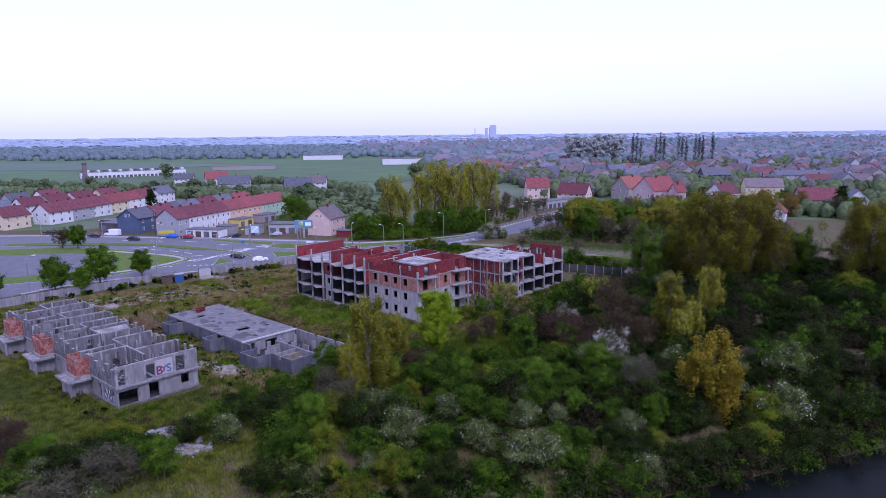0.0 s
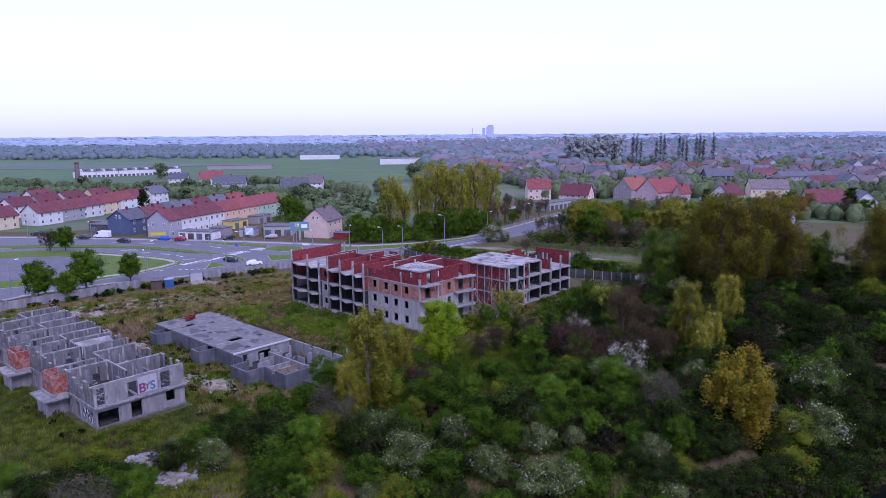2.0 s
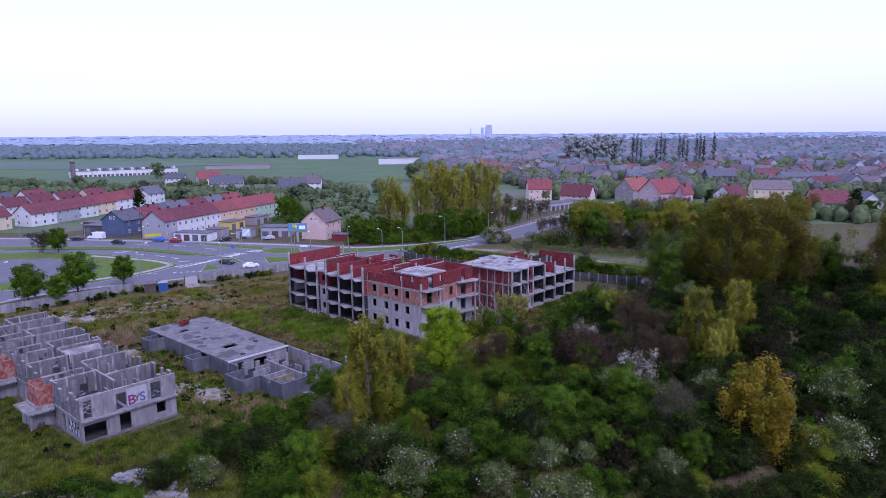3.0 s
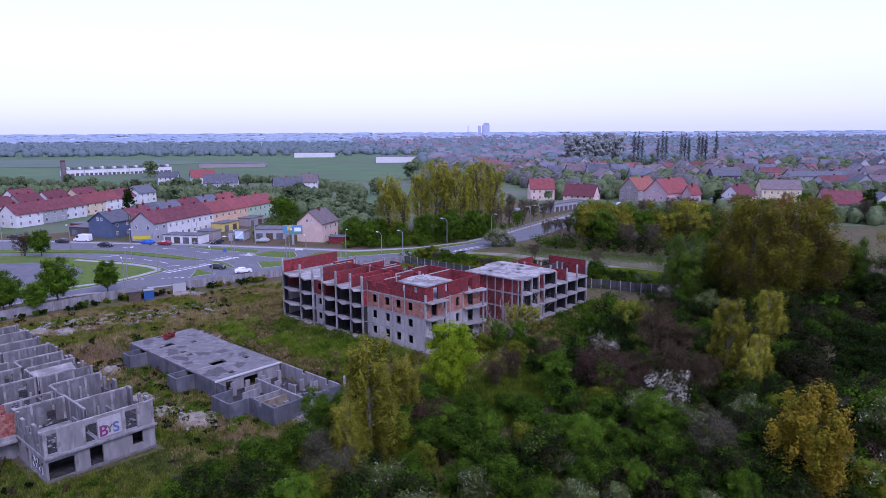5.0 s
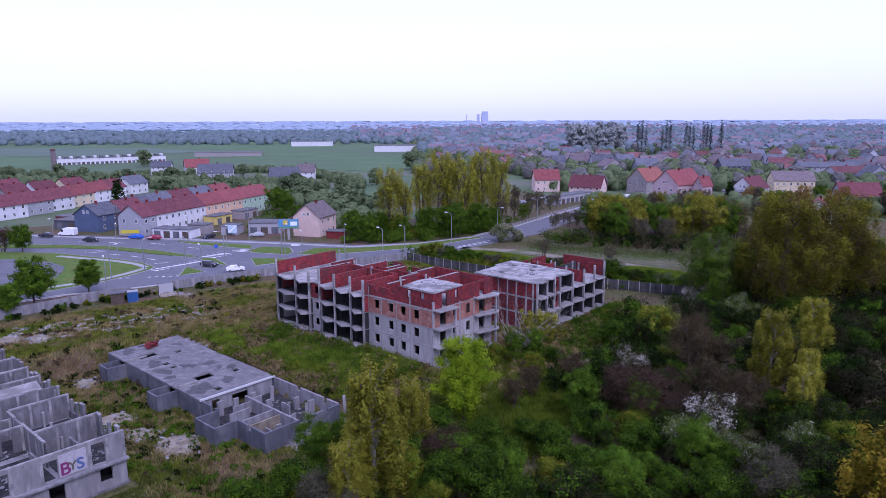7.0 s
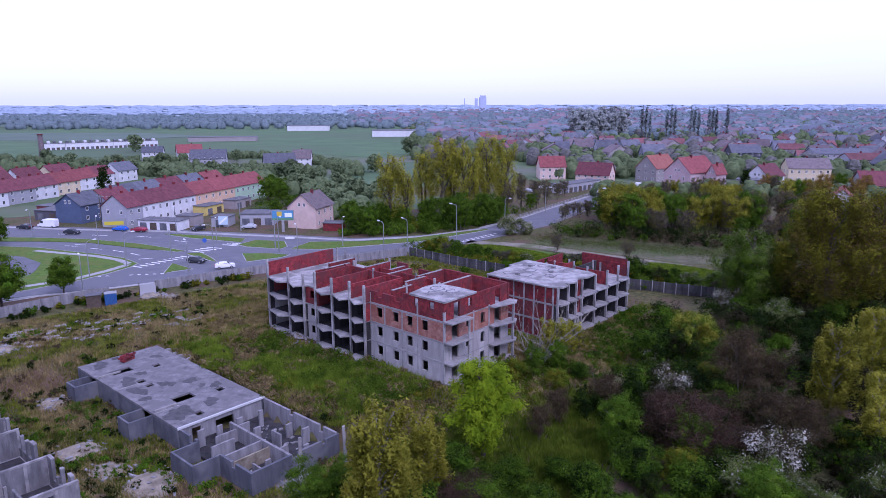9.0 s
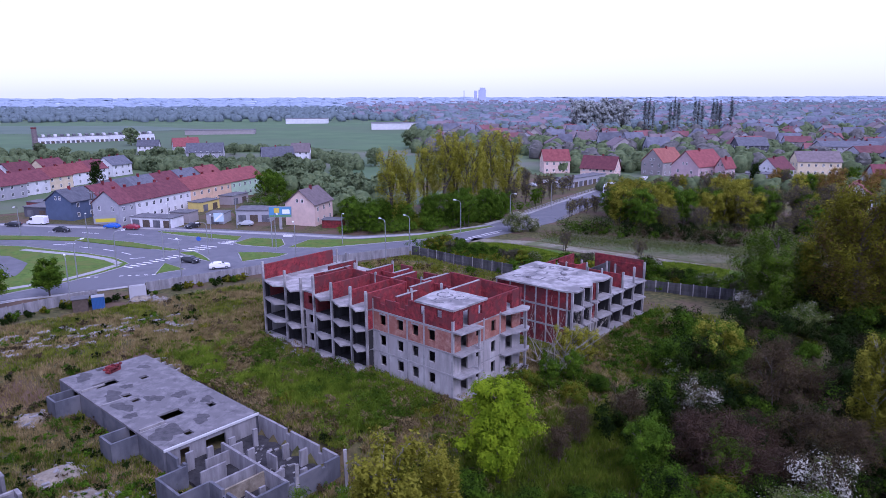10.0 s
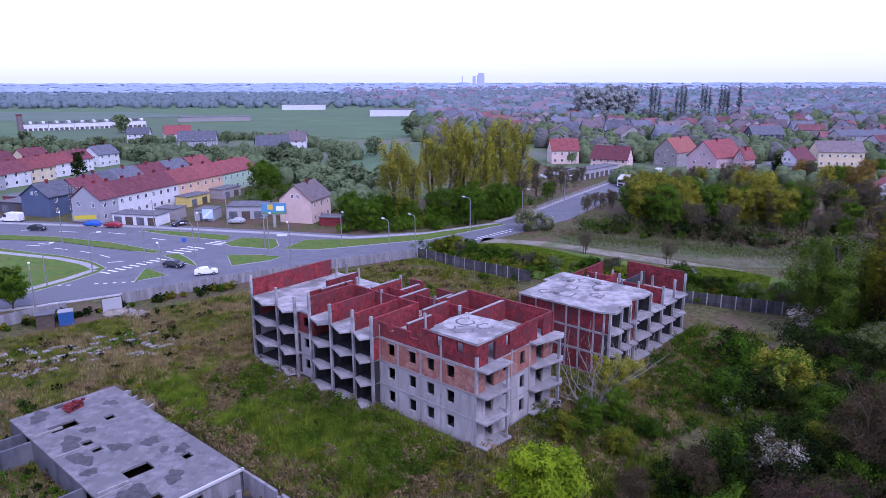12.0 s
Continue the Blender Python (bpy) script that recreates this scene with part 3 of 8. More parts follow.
def block_a():
    rng = random.Random(3)
    ob = thing("unfinished_apartment_block", site(0, 0), "abandoned unfinished four-storey block of pale blocks and red brick", "ruin")
    W = 14.0
    # floor slabs with pointed balcony fronts
    for k, z in enumerate(LV):
        pts = [(0.05, 0.05), (W, 0.05), (W, 37.3), (0.3, 37.3)]
        for i in range(len(BAYS) - 2, -1, -1):
            a, b = BAYS[i], BAYS[i + 1]
            if i == 3:
                pts += [(-0.5, b - 0.2), (-0.5, a + 0.1)]
            else:
                pts += [(-1.1, b - 0.15), (-2.2, a + (b - a) * 0.25), (-0.9, a + 0.15)]
        pts += [(0.05, 14.1)]
        part("floor_slab", Shape().prism(pts, z - TH, z), M_SLAB if k == 3 else M_CONC, ob, "rain-stained concrete slab")
    part("plinth", Shape().box(0.1, W - 0.1, 0.1, 37.1, -0.6, 0.08), M_CONC_L, ob)
    # closed street-side wall of the near block
    for k in range(3):
        z0, z1 = LV[k], LV[k + 1] - TH
        holes = [(c - 0.0, c + 1.05, z0 + 0.85, z0 + 2.25) for c in (2.9, 5.7, 8.35, 11.55)]
        mat = M_BRICKPALE if k == 2 else M_CONC_W
        part("outer_wall", wall_u(Shape(), 0.0, 0.0, 14.1, z0 - (0.0 if k else 0.2), z1, holes, 0.28), mat, ob, "mortar-smeared red brick wall" if k == 2 else "pale block wall")
        for h in holes:
            part("window_reveal", Shape().box(-0.03, 0.26, h[0] - 0.12, h[1] + 0.12, h[3] + 0.003, h[3] + 0.2), M_CONC, ob)
    for z in LV[1:]:
        part("ring_beam", Shape().box(-0.04, 0.3, -0.04, 14.1, z - TH - 0.02, z + 0.02), M_CONC, ob, "pale concrete band")
    for v in (-0.03, 4.6, 7.5, 10.9, 13.8):
        part("column", Shape().box(-0.025, 0.3, v, v + 0.25, 0.1, 8.7 if v in (7.5, 10.9) else 9.6 + rng.uniform(0, 1.4)), M_CONC, ob)
    # top storey of the near block
    part("outer_wall", wall_u(Shape(), 0.02, 0.0, 7.4, 8.72, 11.15, [(1.8, 2.7, 9.9, 10.9), (4.6, 5.4, 9.7, 10.9)]), M_BRICKRED, ob, "bare red brick wall")
    part("outer_wall", wall_u(Shape(), 0.02, 7.4, 14.1, 8.72, 10.35, [(8.0, 9.1, 9.7, 10.4), (11.6, 12.6, 9.6, 10.4)]), M_BRICKRED, ob, "ragged red brick wall")
    part("roof_slab", Shape().prism([(-0.1, -0.15), (6.5, -0.15), (6.6, 3.2), (6.2, 6.5), (4.1, 6.9), (0.7, 6.3), (-0.1, 6.2)], 11.17, 11.42), M_SLAB, ob, "pale stained roof slab")
    for u, v, r in ((2.2, 3.6, 1.2), (4.4, 2.4, 0.9), (4.2, 5.0, 1.1)):
        rr = [r * rng.uniform(0.75, 1.2) for _ in range(18)]
        pts = [(u + rr[i] * math.cos(i * 0.349), v + rr[i] * math.sin(i * 0.349)) for i in range(18)]
        inn = [(u + (rr[i] - 0.25) * math.cos(i * 0.349), v + (rr[i] - 0.25) * math.sin(i * 0.349)) for i in range(18)]
        part("water_mark", Shape().prism(pts[:17] + inn[:17][::-1], 11.421, 11.426), M_STAIN, ob, "dark curved water mark")
    # fin walls between the balcony bays
    for i, v in enumerate(BAYS):
        for k in range(3):
            # M_DARK paints the depth shade of the bays onto the fins
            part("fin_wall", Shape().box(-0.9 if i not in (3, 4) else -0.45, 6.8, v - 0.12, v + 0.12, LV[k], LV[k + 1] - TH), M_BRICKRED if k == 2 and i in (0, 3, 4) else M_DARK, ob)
        part("column", Shape().box(-1.15, -0.85, v - 0.14, v + 0.14, -0.2, 8.7), M_SLAB, ob)
        h = [11.2, 11.3, 11.1, 11.4, 10.6, 11.0, 11.5][i]
        part("column", Shape().box(-1.18, -0.86, v - 0.15, v + 0.15, 8.7, h), M_SLAB, ob)
        if i in (1, 2, 3, 4):
            part("column", Shape().box(-0.35, -0.1, v + 0.55, v + 0.8, 0, 8.7 + (0.0 if i == 4 else 1.6)), M_CONC, ob)
        if i != 5:
            part("fin_wall", Shape().box(-0.8 if i != 4 else 1.5, 6.2 if i < 6 else 12.6, v - 0.14, v + 0.14, 8.72, [10.9, 10.8, 10.95, 11.15, 10.6, 0, 11.0][i]), M_BRICKRED, ob, "bare red brick wall")
    # dark floor sheets and an added dark wall imitate shade deep in the bays
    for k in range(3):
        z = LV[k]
        part("floor_shade", Shape().box(-0.3, 6.75, 14.3, 37.0, z + 0.003, z + 0.03), M_DARK, ob, "dark sheet painting the floor's shade")
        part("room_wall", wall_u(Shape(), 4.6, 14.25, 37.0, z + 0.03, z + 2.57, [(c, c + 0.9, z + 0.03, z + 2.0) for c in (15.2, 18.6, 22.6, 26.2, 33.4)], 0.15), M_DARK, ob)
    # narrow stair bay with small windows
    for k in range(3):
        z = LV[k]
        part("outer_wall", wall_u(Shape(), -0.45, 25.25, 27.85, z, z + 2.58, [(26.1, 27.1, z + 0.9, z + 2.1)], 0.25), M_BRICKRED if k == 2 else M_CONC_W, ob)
    # inner long walls in the painted shade colour, and the closed back
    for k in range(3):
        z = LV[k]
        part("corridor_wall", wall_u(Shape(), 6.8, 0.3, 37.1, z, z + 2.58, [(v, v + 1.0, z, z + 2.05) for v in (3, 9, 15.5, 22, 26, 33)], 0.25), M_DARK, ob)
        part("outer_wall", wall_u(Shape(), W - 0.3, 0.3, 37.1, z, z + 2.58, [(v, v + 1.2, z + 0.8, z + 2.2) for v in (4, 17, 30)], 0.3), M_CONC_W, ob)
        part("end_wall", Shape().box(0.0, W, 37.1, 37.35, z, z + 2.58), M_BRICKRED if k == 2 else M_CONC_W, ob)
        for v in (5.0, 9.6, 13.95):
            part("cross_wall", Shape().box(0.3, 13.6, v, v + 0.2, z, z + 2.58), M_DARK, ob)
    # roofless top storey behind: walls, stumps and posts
    top = [(6.2, 6.5, 13.9, 27.5, 11.0), (9.4, 9.6, 7.2, 22.0, 10.6), (13.7, 14.0, 6.4, 12.3, 11.2), (13.7, 14.0, 14.5, 17.5, 10.3), (13.7, 14.0, 20, 22.3, 10.7), (13.7, 14.0, -0.1, 6.4, 11.15)]
    for u0, u1, v0, v1, h in top:
        part("inner_wall", Shape().box(u0, u1, v0, v1, 8.72, h), M_BRICKRED, ob, "bare red brick wall")
    for u0, u1, v, h in [(0.3, 4.5, 9.8, 11.0), (4.7, 9.3, 11.6, 11.0), (6.5, 13.7, 6.6, 11.1), (9.6, 13.7, 12.2, 11.1), (6.6, 12, 17.3, 10.8), (6.6, 11.9, 22.2, 11.1), (2.5, 7.9, 26.9, 10.9), (9.6, 13.7, 14.6, 10.2), (9.6, 13.7, 20.2, 10.4), (6.4, 12.0, 30.8, 10.4)]:
        part("inner_wall", Shape().box(u0, u1, v - 0.13, v + 0.13, 8.72, h), M_BRICKRED, ob, "bare red brick wall")
        part("coping", Shape().box(u0, u1 - 0.4, v - 0.15, v + 0.15, h + 0.002, h + 0.1), M_CONC, ob)
    for u, v in [(3.0, 9.7), (7.6, 8.5), (8.3, 26.8), (6.3, 20), (12.1, 30.7), (12.2, 35.6), (11.9, 33), (9.5, 14), (13.9, 9.4), (6.4, 6.5), (12, 22.3)]:
        part("post", Shape().box(u - 0.13, u + 0.13, v - 0.13, v + 0.13, 8.7, 11.2 + rng.uniform(-0.4, 0.4)), M_SLAB, ob)
    # the balcony side
    for k in range(4):
        z = LV[k]
        part("balcony_slab", Shape().prism([(-0.05, -0.003), (-0.05, -1.4), (4.0, -1.7), (4.0, -0.003)], z - 0.2, z), M_CONC, ob, "bare concrete balcony")
        part("balcony_slab", Shape().prism([(9.4, -0.003), (9.4, -0.8), (13.4, -1.8), (14.5, -1.2), (14.3, -0.003)], z - 0.2, z), M_CONC, ob, "bare concrete balcony")
    for k in range(4):
        z = LV[k]
        hi = z + 2.58 if k < 3 else 11.15
        mats = M_CONC_W if k < 2 else (M_BRICKPALE if k == 2 else M_BRICKRED)
        holes = [(1.5, 2.9, z, z + 2.2), (4.5, 5.3, z + 0.9, z + 2.2), (7.6, 8.5, z + 0.7, z + 2.2), (10.7, 12.2, z, z + 2.2)]
        part("balcony_wall", wall_v(Shape(), 0.0, 0.3, 14.0, z + 0.003, hi, holes if k < 3 else [(1.9, 3.1, z, z + 2.1), (4.9, 5.6, z + 0.9, z + 2.1), (10.8, 12.0, z, z + 2.1)], 0.28), mats, ob)
        if k < 3:
            part("column", Shape().box(3.3, 3.55, -1.5, -1.25, z, z + 2.58), M_CONC, ob)
            part("column", Shape().box(13.2, 13.45, -1.5, -1.2, z, z + 2.58), M_CONC, ob)
    for u in (5.9, 9.3):
        part("column", Shape().box(u, u + 0.25, -0.04, 0.25, 0.1, 8.9), M_CONC, ob)
    rubble_on("rubble", ob, [(-2.6, v, -0.1, 1.5) for v in (15, 19, 23, 27, 31, 34)] + [(6, -2.0, -0.1, 1.6), (10, -2.6, -0.1, 1.6), (-1.2, 5, -0.15, 1.0), (-1.2, 10, -0.15, 1.0)], M_RUBBLE, rng, 34, 0.17)
    rubble_on("rubble", ob, [(2, 12.2, 8.75, 1.5), (2, 25.5, 8.75, 1.3), (3, 18.6, 8.75, 1.2), (8, 15, 8.75, 1.8)], M_RUBBLE, rng, 50, 0.18)
    return ob


block_a()


# ---------- the second block, three storeys ----------
def block_b():
    rng = random.Random(5)
    ob = thing("unfinished_apartment_block", site(24.0, -2.2), "abandoned unfinished three-storey block with a pale roof slab", "ruin")
    lv = [0.1, 2.95, 5.8]
    W, D = 23.6, 14.0
    cols = [0.2, 3.2, 5.6, 7.4, 11.7, 15.7, 19.6, 23.4]
    for k, z in enumerate(lv):
        pts = [(0, 0.9)]
        for i in range(len(cols) - 1):
            a, b = cols[i], cols[i + 1]
            pts += [(a + 0.1, 0.9), (a + 0.15, -0.3), (b - 0.7, -0.6), (b - 0.1, 0.5)]
        pts += [(W, 1.0), (W, D), (0, D)]
        part("floor_slab", Shape().prism(pts, z - TH, z), M_SLAB if k == 2 else M_CONC, ob)
    part("roof_slab", Shape().prism([(-0.6, 13.5), (-0.5, 1.6), (0.4, -0.4), (2.0, -0.5), (2.7, 0.7), (4.6, -0.4), (5.8, 0.2), (6.6, 0.7), (8.6, -0.2), (11.2, 0.0), (11.9, 1.2), (12.2, 14.4), (7, 14.5), (6.8, 13.6)], 8.45, 8.68), M_SLAB, ob, "pale roof slab with dark water marks")
    for i, c in enumerate(cols):
        for k in range(3):
            z = lv[k]
            # fins in the dark colour that stands for shade inside the bays
            if k < 2 or c < 12 or i in (5, 7):
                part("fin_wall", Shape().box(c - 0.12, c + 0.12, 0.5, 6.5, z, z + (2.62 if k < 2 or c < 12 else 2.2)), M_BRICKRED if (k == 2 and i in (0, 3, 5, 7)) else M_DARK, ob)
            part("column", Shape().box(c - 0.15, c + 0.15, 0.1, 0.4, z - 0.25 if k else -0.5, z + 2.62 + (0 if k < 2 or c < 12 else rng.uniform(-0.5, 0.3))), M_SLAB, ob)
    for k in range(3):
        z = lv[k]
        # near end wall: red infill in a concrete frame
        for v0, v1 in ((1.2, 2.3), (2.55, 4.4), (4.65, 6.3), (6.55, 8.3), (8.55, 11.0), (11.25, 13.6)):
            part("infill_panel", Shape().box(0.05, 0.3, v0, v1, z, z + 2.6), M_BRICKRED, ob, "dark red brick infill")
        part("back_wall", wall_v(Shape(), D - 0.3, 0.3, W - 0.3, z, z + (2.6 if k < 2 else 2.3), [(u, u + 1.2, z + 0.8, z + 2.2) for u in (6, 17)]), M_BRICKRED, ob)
        # corridor wall in the same painted shade colour
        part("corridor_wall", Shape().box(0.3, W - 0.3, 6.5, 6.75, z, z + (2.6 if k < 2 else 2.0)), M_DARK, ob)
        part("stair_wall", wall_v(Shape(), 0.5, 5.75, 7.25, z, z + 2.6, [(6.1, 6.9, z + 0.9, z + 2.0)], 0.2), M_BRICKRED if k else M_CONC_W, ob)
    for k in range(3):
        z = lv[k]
        # dark sheets paint the shade on the bay floors
        part("floor_shade", Shape().box(0.4, W - 0.4 if k < 2 else 11.6, 1.5, 6.4, z + 0.003, z + 0.03), M_DARK, ob, "dark sheet painting the floor's shade")
    for u, v, r in ((3.2, 8.5, 1.5), (6.2, 9.6, 1.2), (8.8, 6.2, 1.6), (5.2, 5.0, 1.0), (10.3, 9.5, 1.1), (9.2, 11.8, 1.2), (2.2, 11.2, 0.9)):
        rr = [r * rng.uniform(0.8, 1.15) for _ in range(18)]
        pts = [(u + rr[i] * math.cos(i * 0.349), v + rr[i] * math.sin(i * 0.349)) for i in range(18)]
        inn = [(u + (rr[i] - 0.28) * math.cos(i * 0.349), v + (rr[i] - 0.28) * math.sin(i * 0.349)) for i in range(18)]
        part("water_mark", Shape().prism(pts[:17] + inn[:17][::-1], 8.681, 8.686), M_STAIN, ob, "dark curved water mark")
    for v in (0.9, 2.3, 4.4, 6.3, 8.3, 11.0, 13.6):
        part("column", Shape().box(0.0, 0.33, v, v + 0.25, -0.4, 8.44), M_SLAB, ob)
    for z in lv[1:]:
        part("ring_beam", Shape().box(-0.03, 0.32, 1.21, 13.58, z - TH - 0.03, z + 0.02), M_CONC, ob)
    part("plinth", Shape().box(0.1, W - 0.1, 1.0, D - 0.1, -1.0, -0.13), M_CONC_L, ob)
    part("end_wall", Shape().box(W - 0.2, W + 0.1, 0.6, 9.6, -0.3, 8.85), M_BRICKRED, ob, "bare red brick end wall")
    part("inner_wall", Shape().box(13.2, 17, 9.0, 9.25, 5.82, 7.6).box(17, 17.3, 9, 13, 5.82, 7.9).box(19, 21, 10, 10.3, 5.82, 7.4), M_BRICKRED, ob)
    for u, v in ((13.5, 11), (15.5, 6.5), (17.0, 11.5), (18.5, 8.4), (20.4, 10.5), (21.6, 6.3), (14.5, 3.4), (18.6, 3.2)):
        part("post", Shape().box(u - 0.13, u + 0.13, v - 0.13, v + 0.13, 5.8, 8.3 + rng.uniform(-0.5, 0.5)), M_SLAB, ob)
    for u, v in ((2.5, 9.5), (8.5, 11.0), (4.5, 4.2), (10.2, 7.5), (7.2, 6.0)):
        part("roof_opening", Shape().prism([(u + 0.45 * math.cos(a * 0.7854), v + 0.45 * math.sin(a * 0.7854)) for a in range(8)], 8.69, 8.98), M_CONC_L, ob, "round concrete vent collar")
    return ob


block_b()


# ---------- the cellar with its cover slab ----------
def cellar():
    rng = random.Random(8)
    ob = thing("unfinished_cellar", site(0, 0), "flat unfinished concrete cellar, half covered by a stained slab", "ruin")
    z0 = -2.6
    # cover slab in strips round its openings
    holes = [(-25.0, -24.0, 41.2, 42.1), (-22.3, -21.3, 34.2, 35.3), (-26.3, -25.3, 30.3, 31.4), (-26.2, -25.2, 28.3, 29.3), (-26.0, -23.4, 21.0, 22.8), (-20.7, -19.8, 20.2, 21.4), (-26.1, -25.2, 15.8, 16.9), (-27.4, -24.6, 35.6, 37.2)]
    u0, u1, v0, v1 = -29.4, -17.9, 14.6, 42.4
    us = sorted({u0, u1, *[h[0] for h in holes], *[h[1] for h in holes]})
    vs = sorted({v0, v1, *[h[2] for h in holes], *[h[3] for h in holes]})
    s = Shape()
    for a, b in zip(us[:-1], us[1:]):
        run = None
        for c, d in zip(vs[:-1], vs[1:]):
            inside = any(h[0] <= a and h[1] >= b and h[2] <= c and h[3] >= d for h in holes)
            if not inside:
                run = (run[0], d) if run else (c, d)
            if inside or d == v1:
                if run:
                    s.box(a, b, run[0], run[1], -0.05, 0.2)
                run = None
    part("cover_slab", s, M_CSLAB, ob, "grey roof slab with dark damp stains")
    for u, v, r in ((-21.4, 26.2, 1.0), (-19.9, 22.4, 0.9), (-21.2, 23.6, 0.6), (-27.0, 32.0, 1.4), (-27.6, 28.0, 1.3), (-24.0, 27.5, 1.1), (-27.3, 18.0, 1.9), (-23.0, 18.2, 1.1), (-27.0, 40.6, 1.3), (-20.2, 38.2, 0.8), (-24.6, 33.5, 0.8), (-28.0, 25.0, 0.8)):
        f1, f2 = rng.uniform(0, 6), rng.uniform(0, 6)
        rr = [r * (1 + 0.3 * math.sin(2 * i * 0.2618 + f1) + 0.18 * math.sin(5 * i * 0.2618 + f2)) for i in range(24)]
        part("damp_patch", Shape().prism([(u + 0.75 * rr[i] * math.cos(i * 0.2618), v + 1.1 * rr[i] * math.sin(i * 0.2618)) for i in range(24)], 0.201, 0.206), M_DAMP, ob, "dark damp patch")
    for v in (20.0, 30.2, 36.0):
        part("slab_joint", Shape().box(-29.3, -26.2, v, v + 0.12, 0.201, 0.26), M_CONC, ob)
    part("slab_edge", Shape().box(-29.4, -17.85, 14.38, 14.596, -0.02, 0.24), plain_mat("white_edge_strip", (0.5, 0.5, 0.5), 0.7), ob, "white edge strip")
    outer = [(-29.4, -29.1, 14.7, 20.5), (-29.4, -29.1, 23.4, 36.0), (-29.4, -29.1, 38.8, 42.4), (-18.2, -17.9, 14.6, 42.3)]
    for a, b, c, d in outer:
        part("cellar_wall", Shape().box(a, b, c, d, z0, -0.053), M_DARKC, ob, "dark coated concrete wall")
    part("cellar_wall", Shape().box(-29.1, -18.2, 42.1, 42.4, z0, -0.053), M_DARKC, ob)
    part("cellar_wall", wall_v(Shape(), 14.61, -29.1, -18.2, z0, -0.053, [(-27.6, -26.5, z0, -0.5), (-24.6, -22.2, z0, -0.6)], 0.25), M_CONC_L, ob, "streaked pale concrete wall")
    # projecting light courts on the garden side
    for c, d in ((20.5, 23.4), (36.0, 38.8), (6.0, 10.6)):
        part("light_court", Shape().box(-32.3, -32.05, c, d, z0, -0.1).box(-32.05, -29.1, c, c + 0.25, z0, -0.1).box(-32.05, -29.1, d - 0.25, d, z0, -0.1), M_DARKC, ob, "dark projecting light court")
    for c, d in ((20.5, 23.4), (36.0, 38.8)):
        part("court_slab", Shape().box(-29.1, -26.3, c - 0.1, c + 0.12, 0.203, 0.42), M_CONC, ob, "low concrete upstand")
    # open half: outer and inner walls
    part("cellar_wall", wall_u(Shape(), -29.2, 0.4, 6.0, z0, 0, [(3.0, 3.7, -0.6, 0)], 0.3), M_DARKC, ob)
    part("cellar_wall", wall_u(Shape(), -29.2, 10.6, 14.6, z0, 0, [(11.2, 12.3, -0.8, 0)], 0.3), M_DARKC, ob)
    part("cellar_wall", wall_v(Shape(), 0.1, -29.2, -17.8, z0, 0, [(-24.2, -23.4, -0.5, 0), (-20.2, -19.7, -0.4, 0)], 0.3), M_DARKC, ob)
    part("cellar_wall", wall_u(Shape(), -18.1, 0.4, 14.3, z0, 0.1, [(2.6, 3.3, -0.7, 0.1), (8.2, 9.0, -0.4, 0.1)], 0.3), M_CONC_L, ob, "streaked pale concrete wall")
    inner = [(-24.2, -23.9, 0.4, 12.2, -0.2), (-28.9, -24.2, 5.7, 5.95, -0.3), (-27.0, -26.8, 1.0, 3.4, -1.0), (-26.9, -24.2, 10.6, 10.8, -0.5), (-28.8, -26.0, 8.2, 8.45, -0.15), (-23.9, -22.4, 10.8, 11.0, -0.3), (-23.9, -21.9, 4.0, 4.2, -1.1), (-21.9, -21.7, 5.5, 7.2, -0.4)]
    for a, b, c, d, h in inner:
        part("inner_wall", Shape().box(a, b, c, d, z0, h), M_CONC_L, ob)
    part("inner_wall", Shape().box(-28.9, -24.2, 4.2, 4.42, z0, -0.5), M_DIRT, ob, "rough brown block wall")
    for u, v, h in ((-20.2, 11.8, 0.0), (-19.6, 7.0, -0.4), (-25.5, 12.2, -0.1), (-22.9, 8.5, -0.1), (-25.8, 2.2, -0.6), (-27.6, 12.6, 0.0), (-21.0, 2.0, -0.7), (-22.7, 12.5, -0.3), (-19.2, 4.4, -0.2)):
        w = rng.uniform(0.25, 0.5)
        part("pier", Shape().box(u - w, u + w, v - 0.14, v + 0.14, z0, h), M_CONC_L, ob)
    part("dark_floor", Shape().box(-28.8, -18.3, 0.5, 14.4, z0 + 0.02, z0 + 0.55), M_DARK, ob, "dark layer over the cellar floor")
    rubble_on("rubble", ob, [(-22, 6, z0 + 0.56, 2.5), (-26, 2.5, z0 + 0.56, 1.5), (-21, 10, z0 + 0.56, 2)], M_RUBBLE, rng, 18, 0.25)
    # half-round window wells on the bank side
    for v in (39.0, 35.3):
        arc = [math.pi * i / 8 - math.pi / 2 for i in range(9)]
        s = Shape().prism([(-17.88 + 1.5 * math.cos(a), v + 1.3 * math.sin(a)) for a in arc] + [(-17.88 + 1.3 * math.cos(a), v + 1.1 * math.sin(a)) for a in arc[::-1]], -1.2, 0.1)
        part("window_well", s, M_CONC, ob, "half-round concrete window well")
    return ob


cellar()


def brick_pile():
    rng = random.Random(2)
    ob = thing("brick_pile", site(-24.6, 38.9, 0.2, 20), "loose stack of red hollow bricks on the slab", "bricks")
    block = Shape().box(0, 0.25, 0, 0.36, 0, 0.22).mesh("brick")
    for k in range(4):
        for i in range(9):
            for j in range(2):
                if rng.random() < 0.85 - 0.2 * k:
                    b = part("brick", block, M_BRICKRED, ob)
                    b.matrix_basis = pose(i * 0.27 + rng.uniform(-0.02, 0.02), j * 0.5, k * 0.222, 0, 0, rng.uniform(-6, 6))


brick_pile()

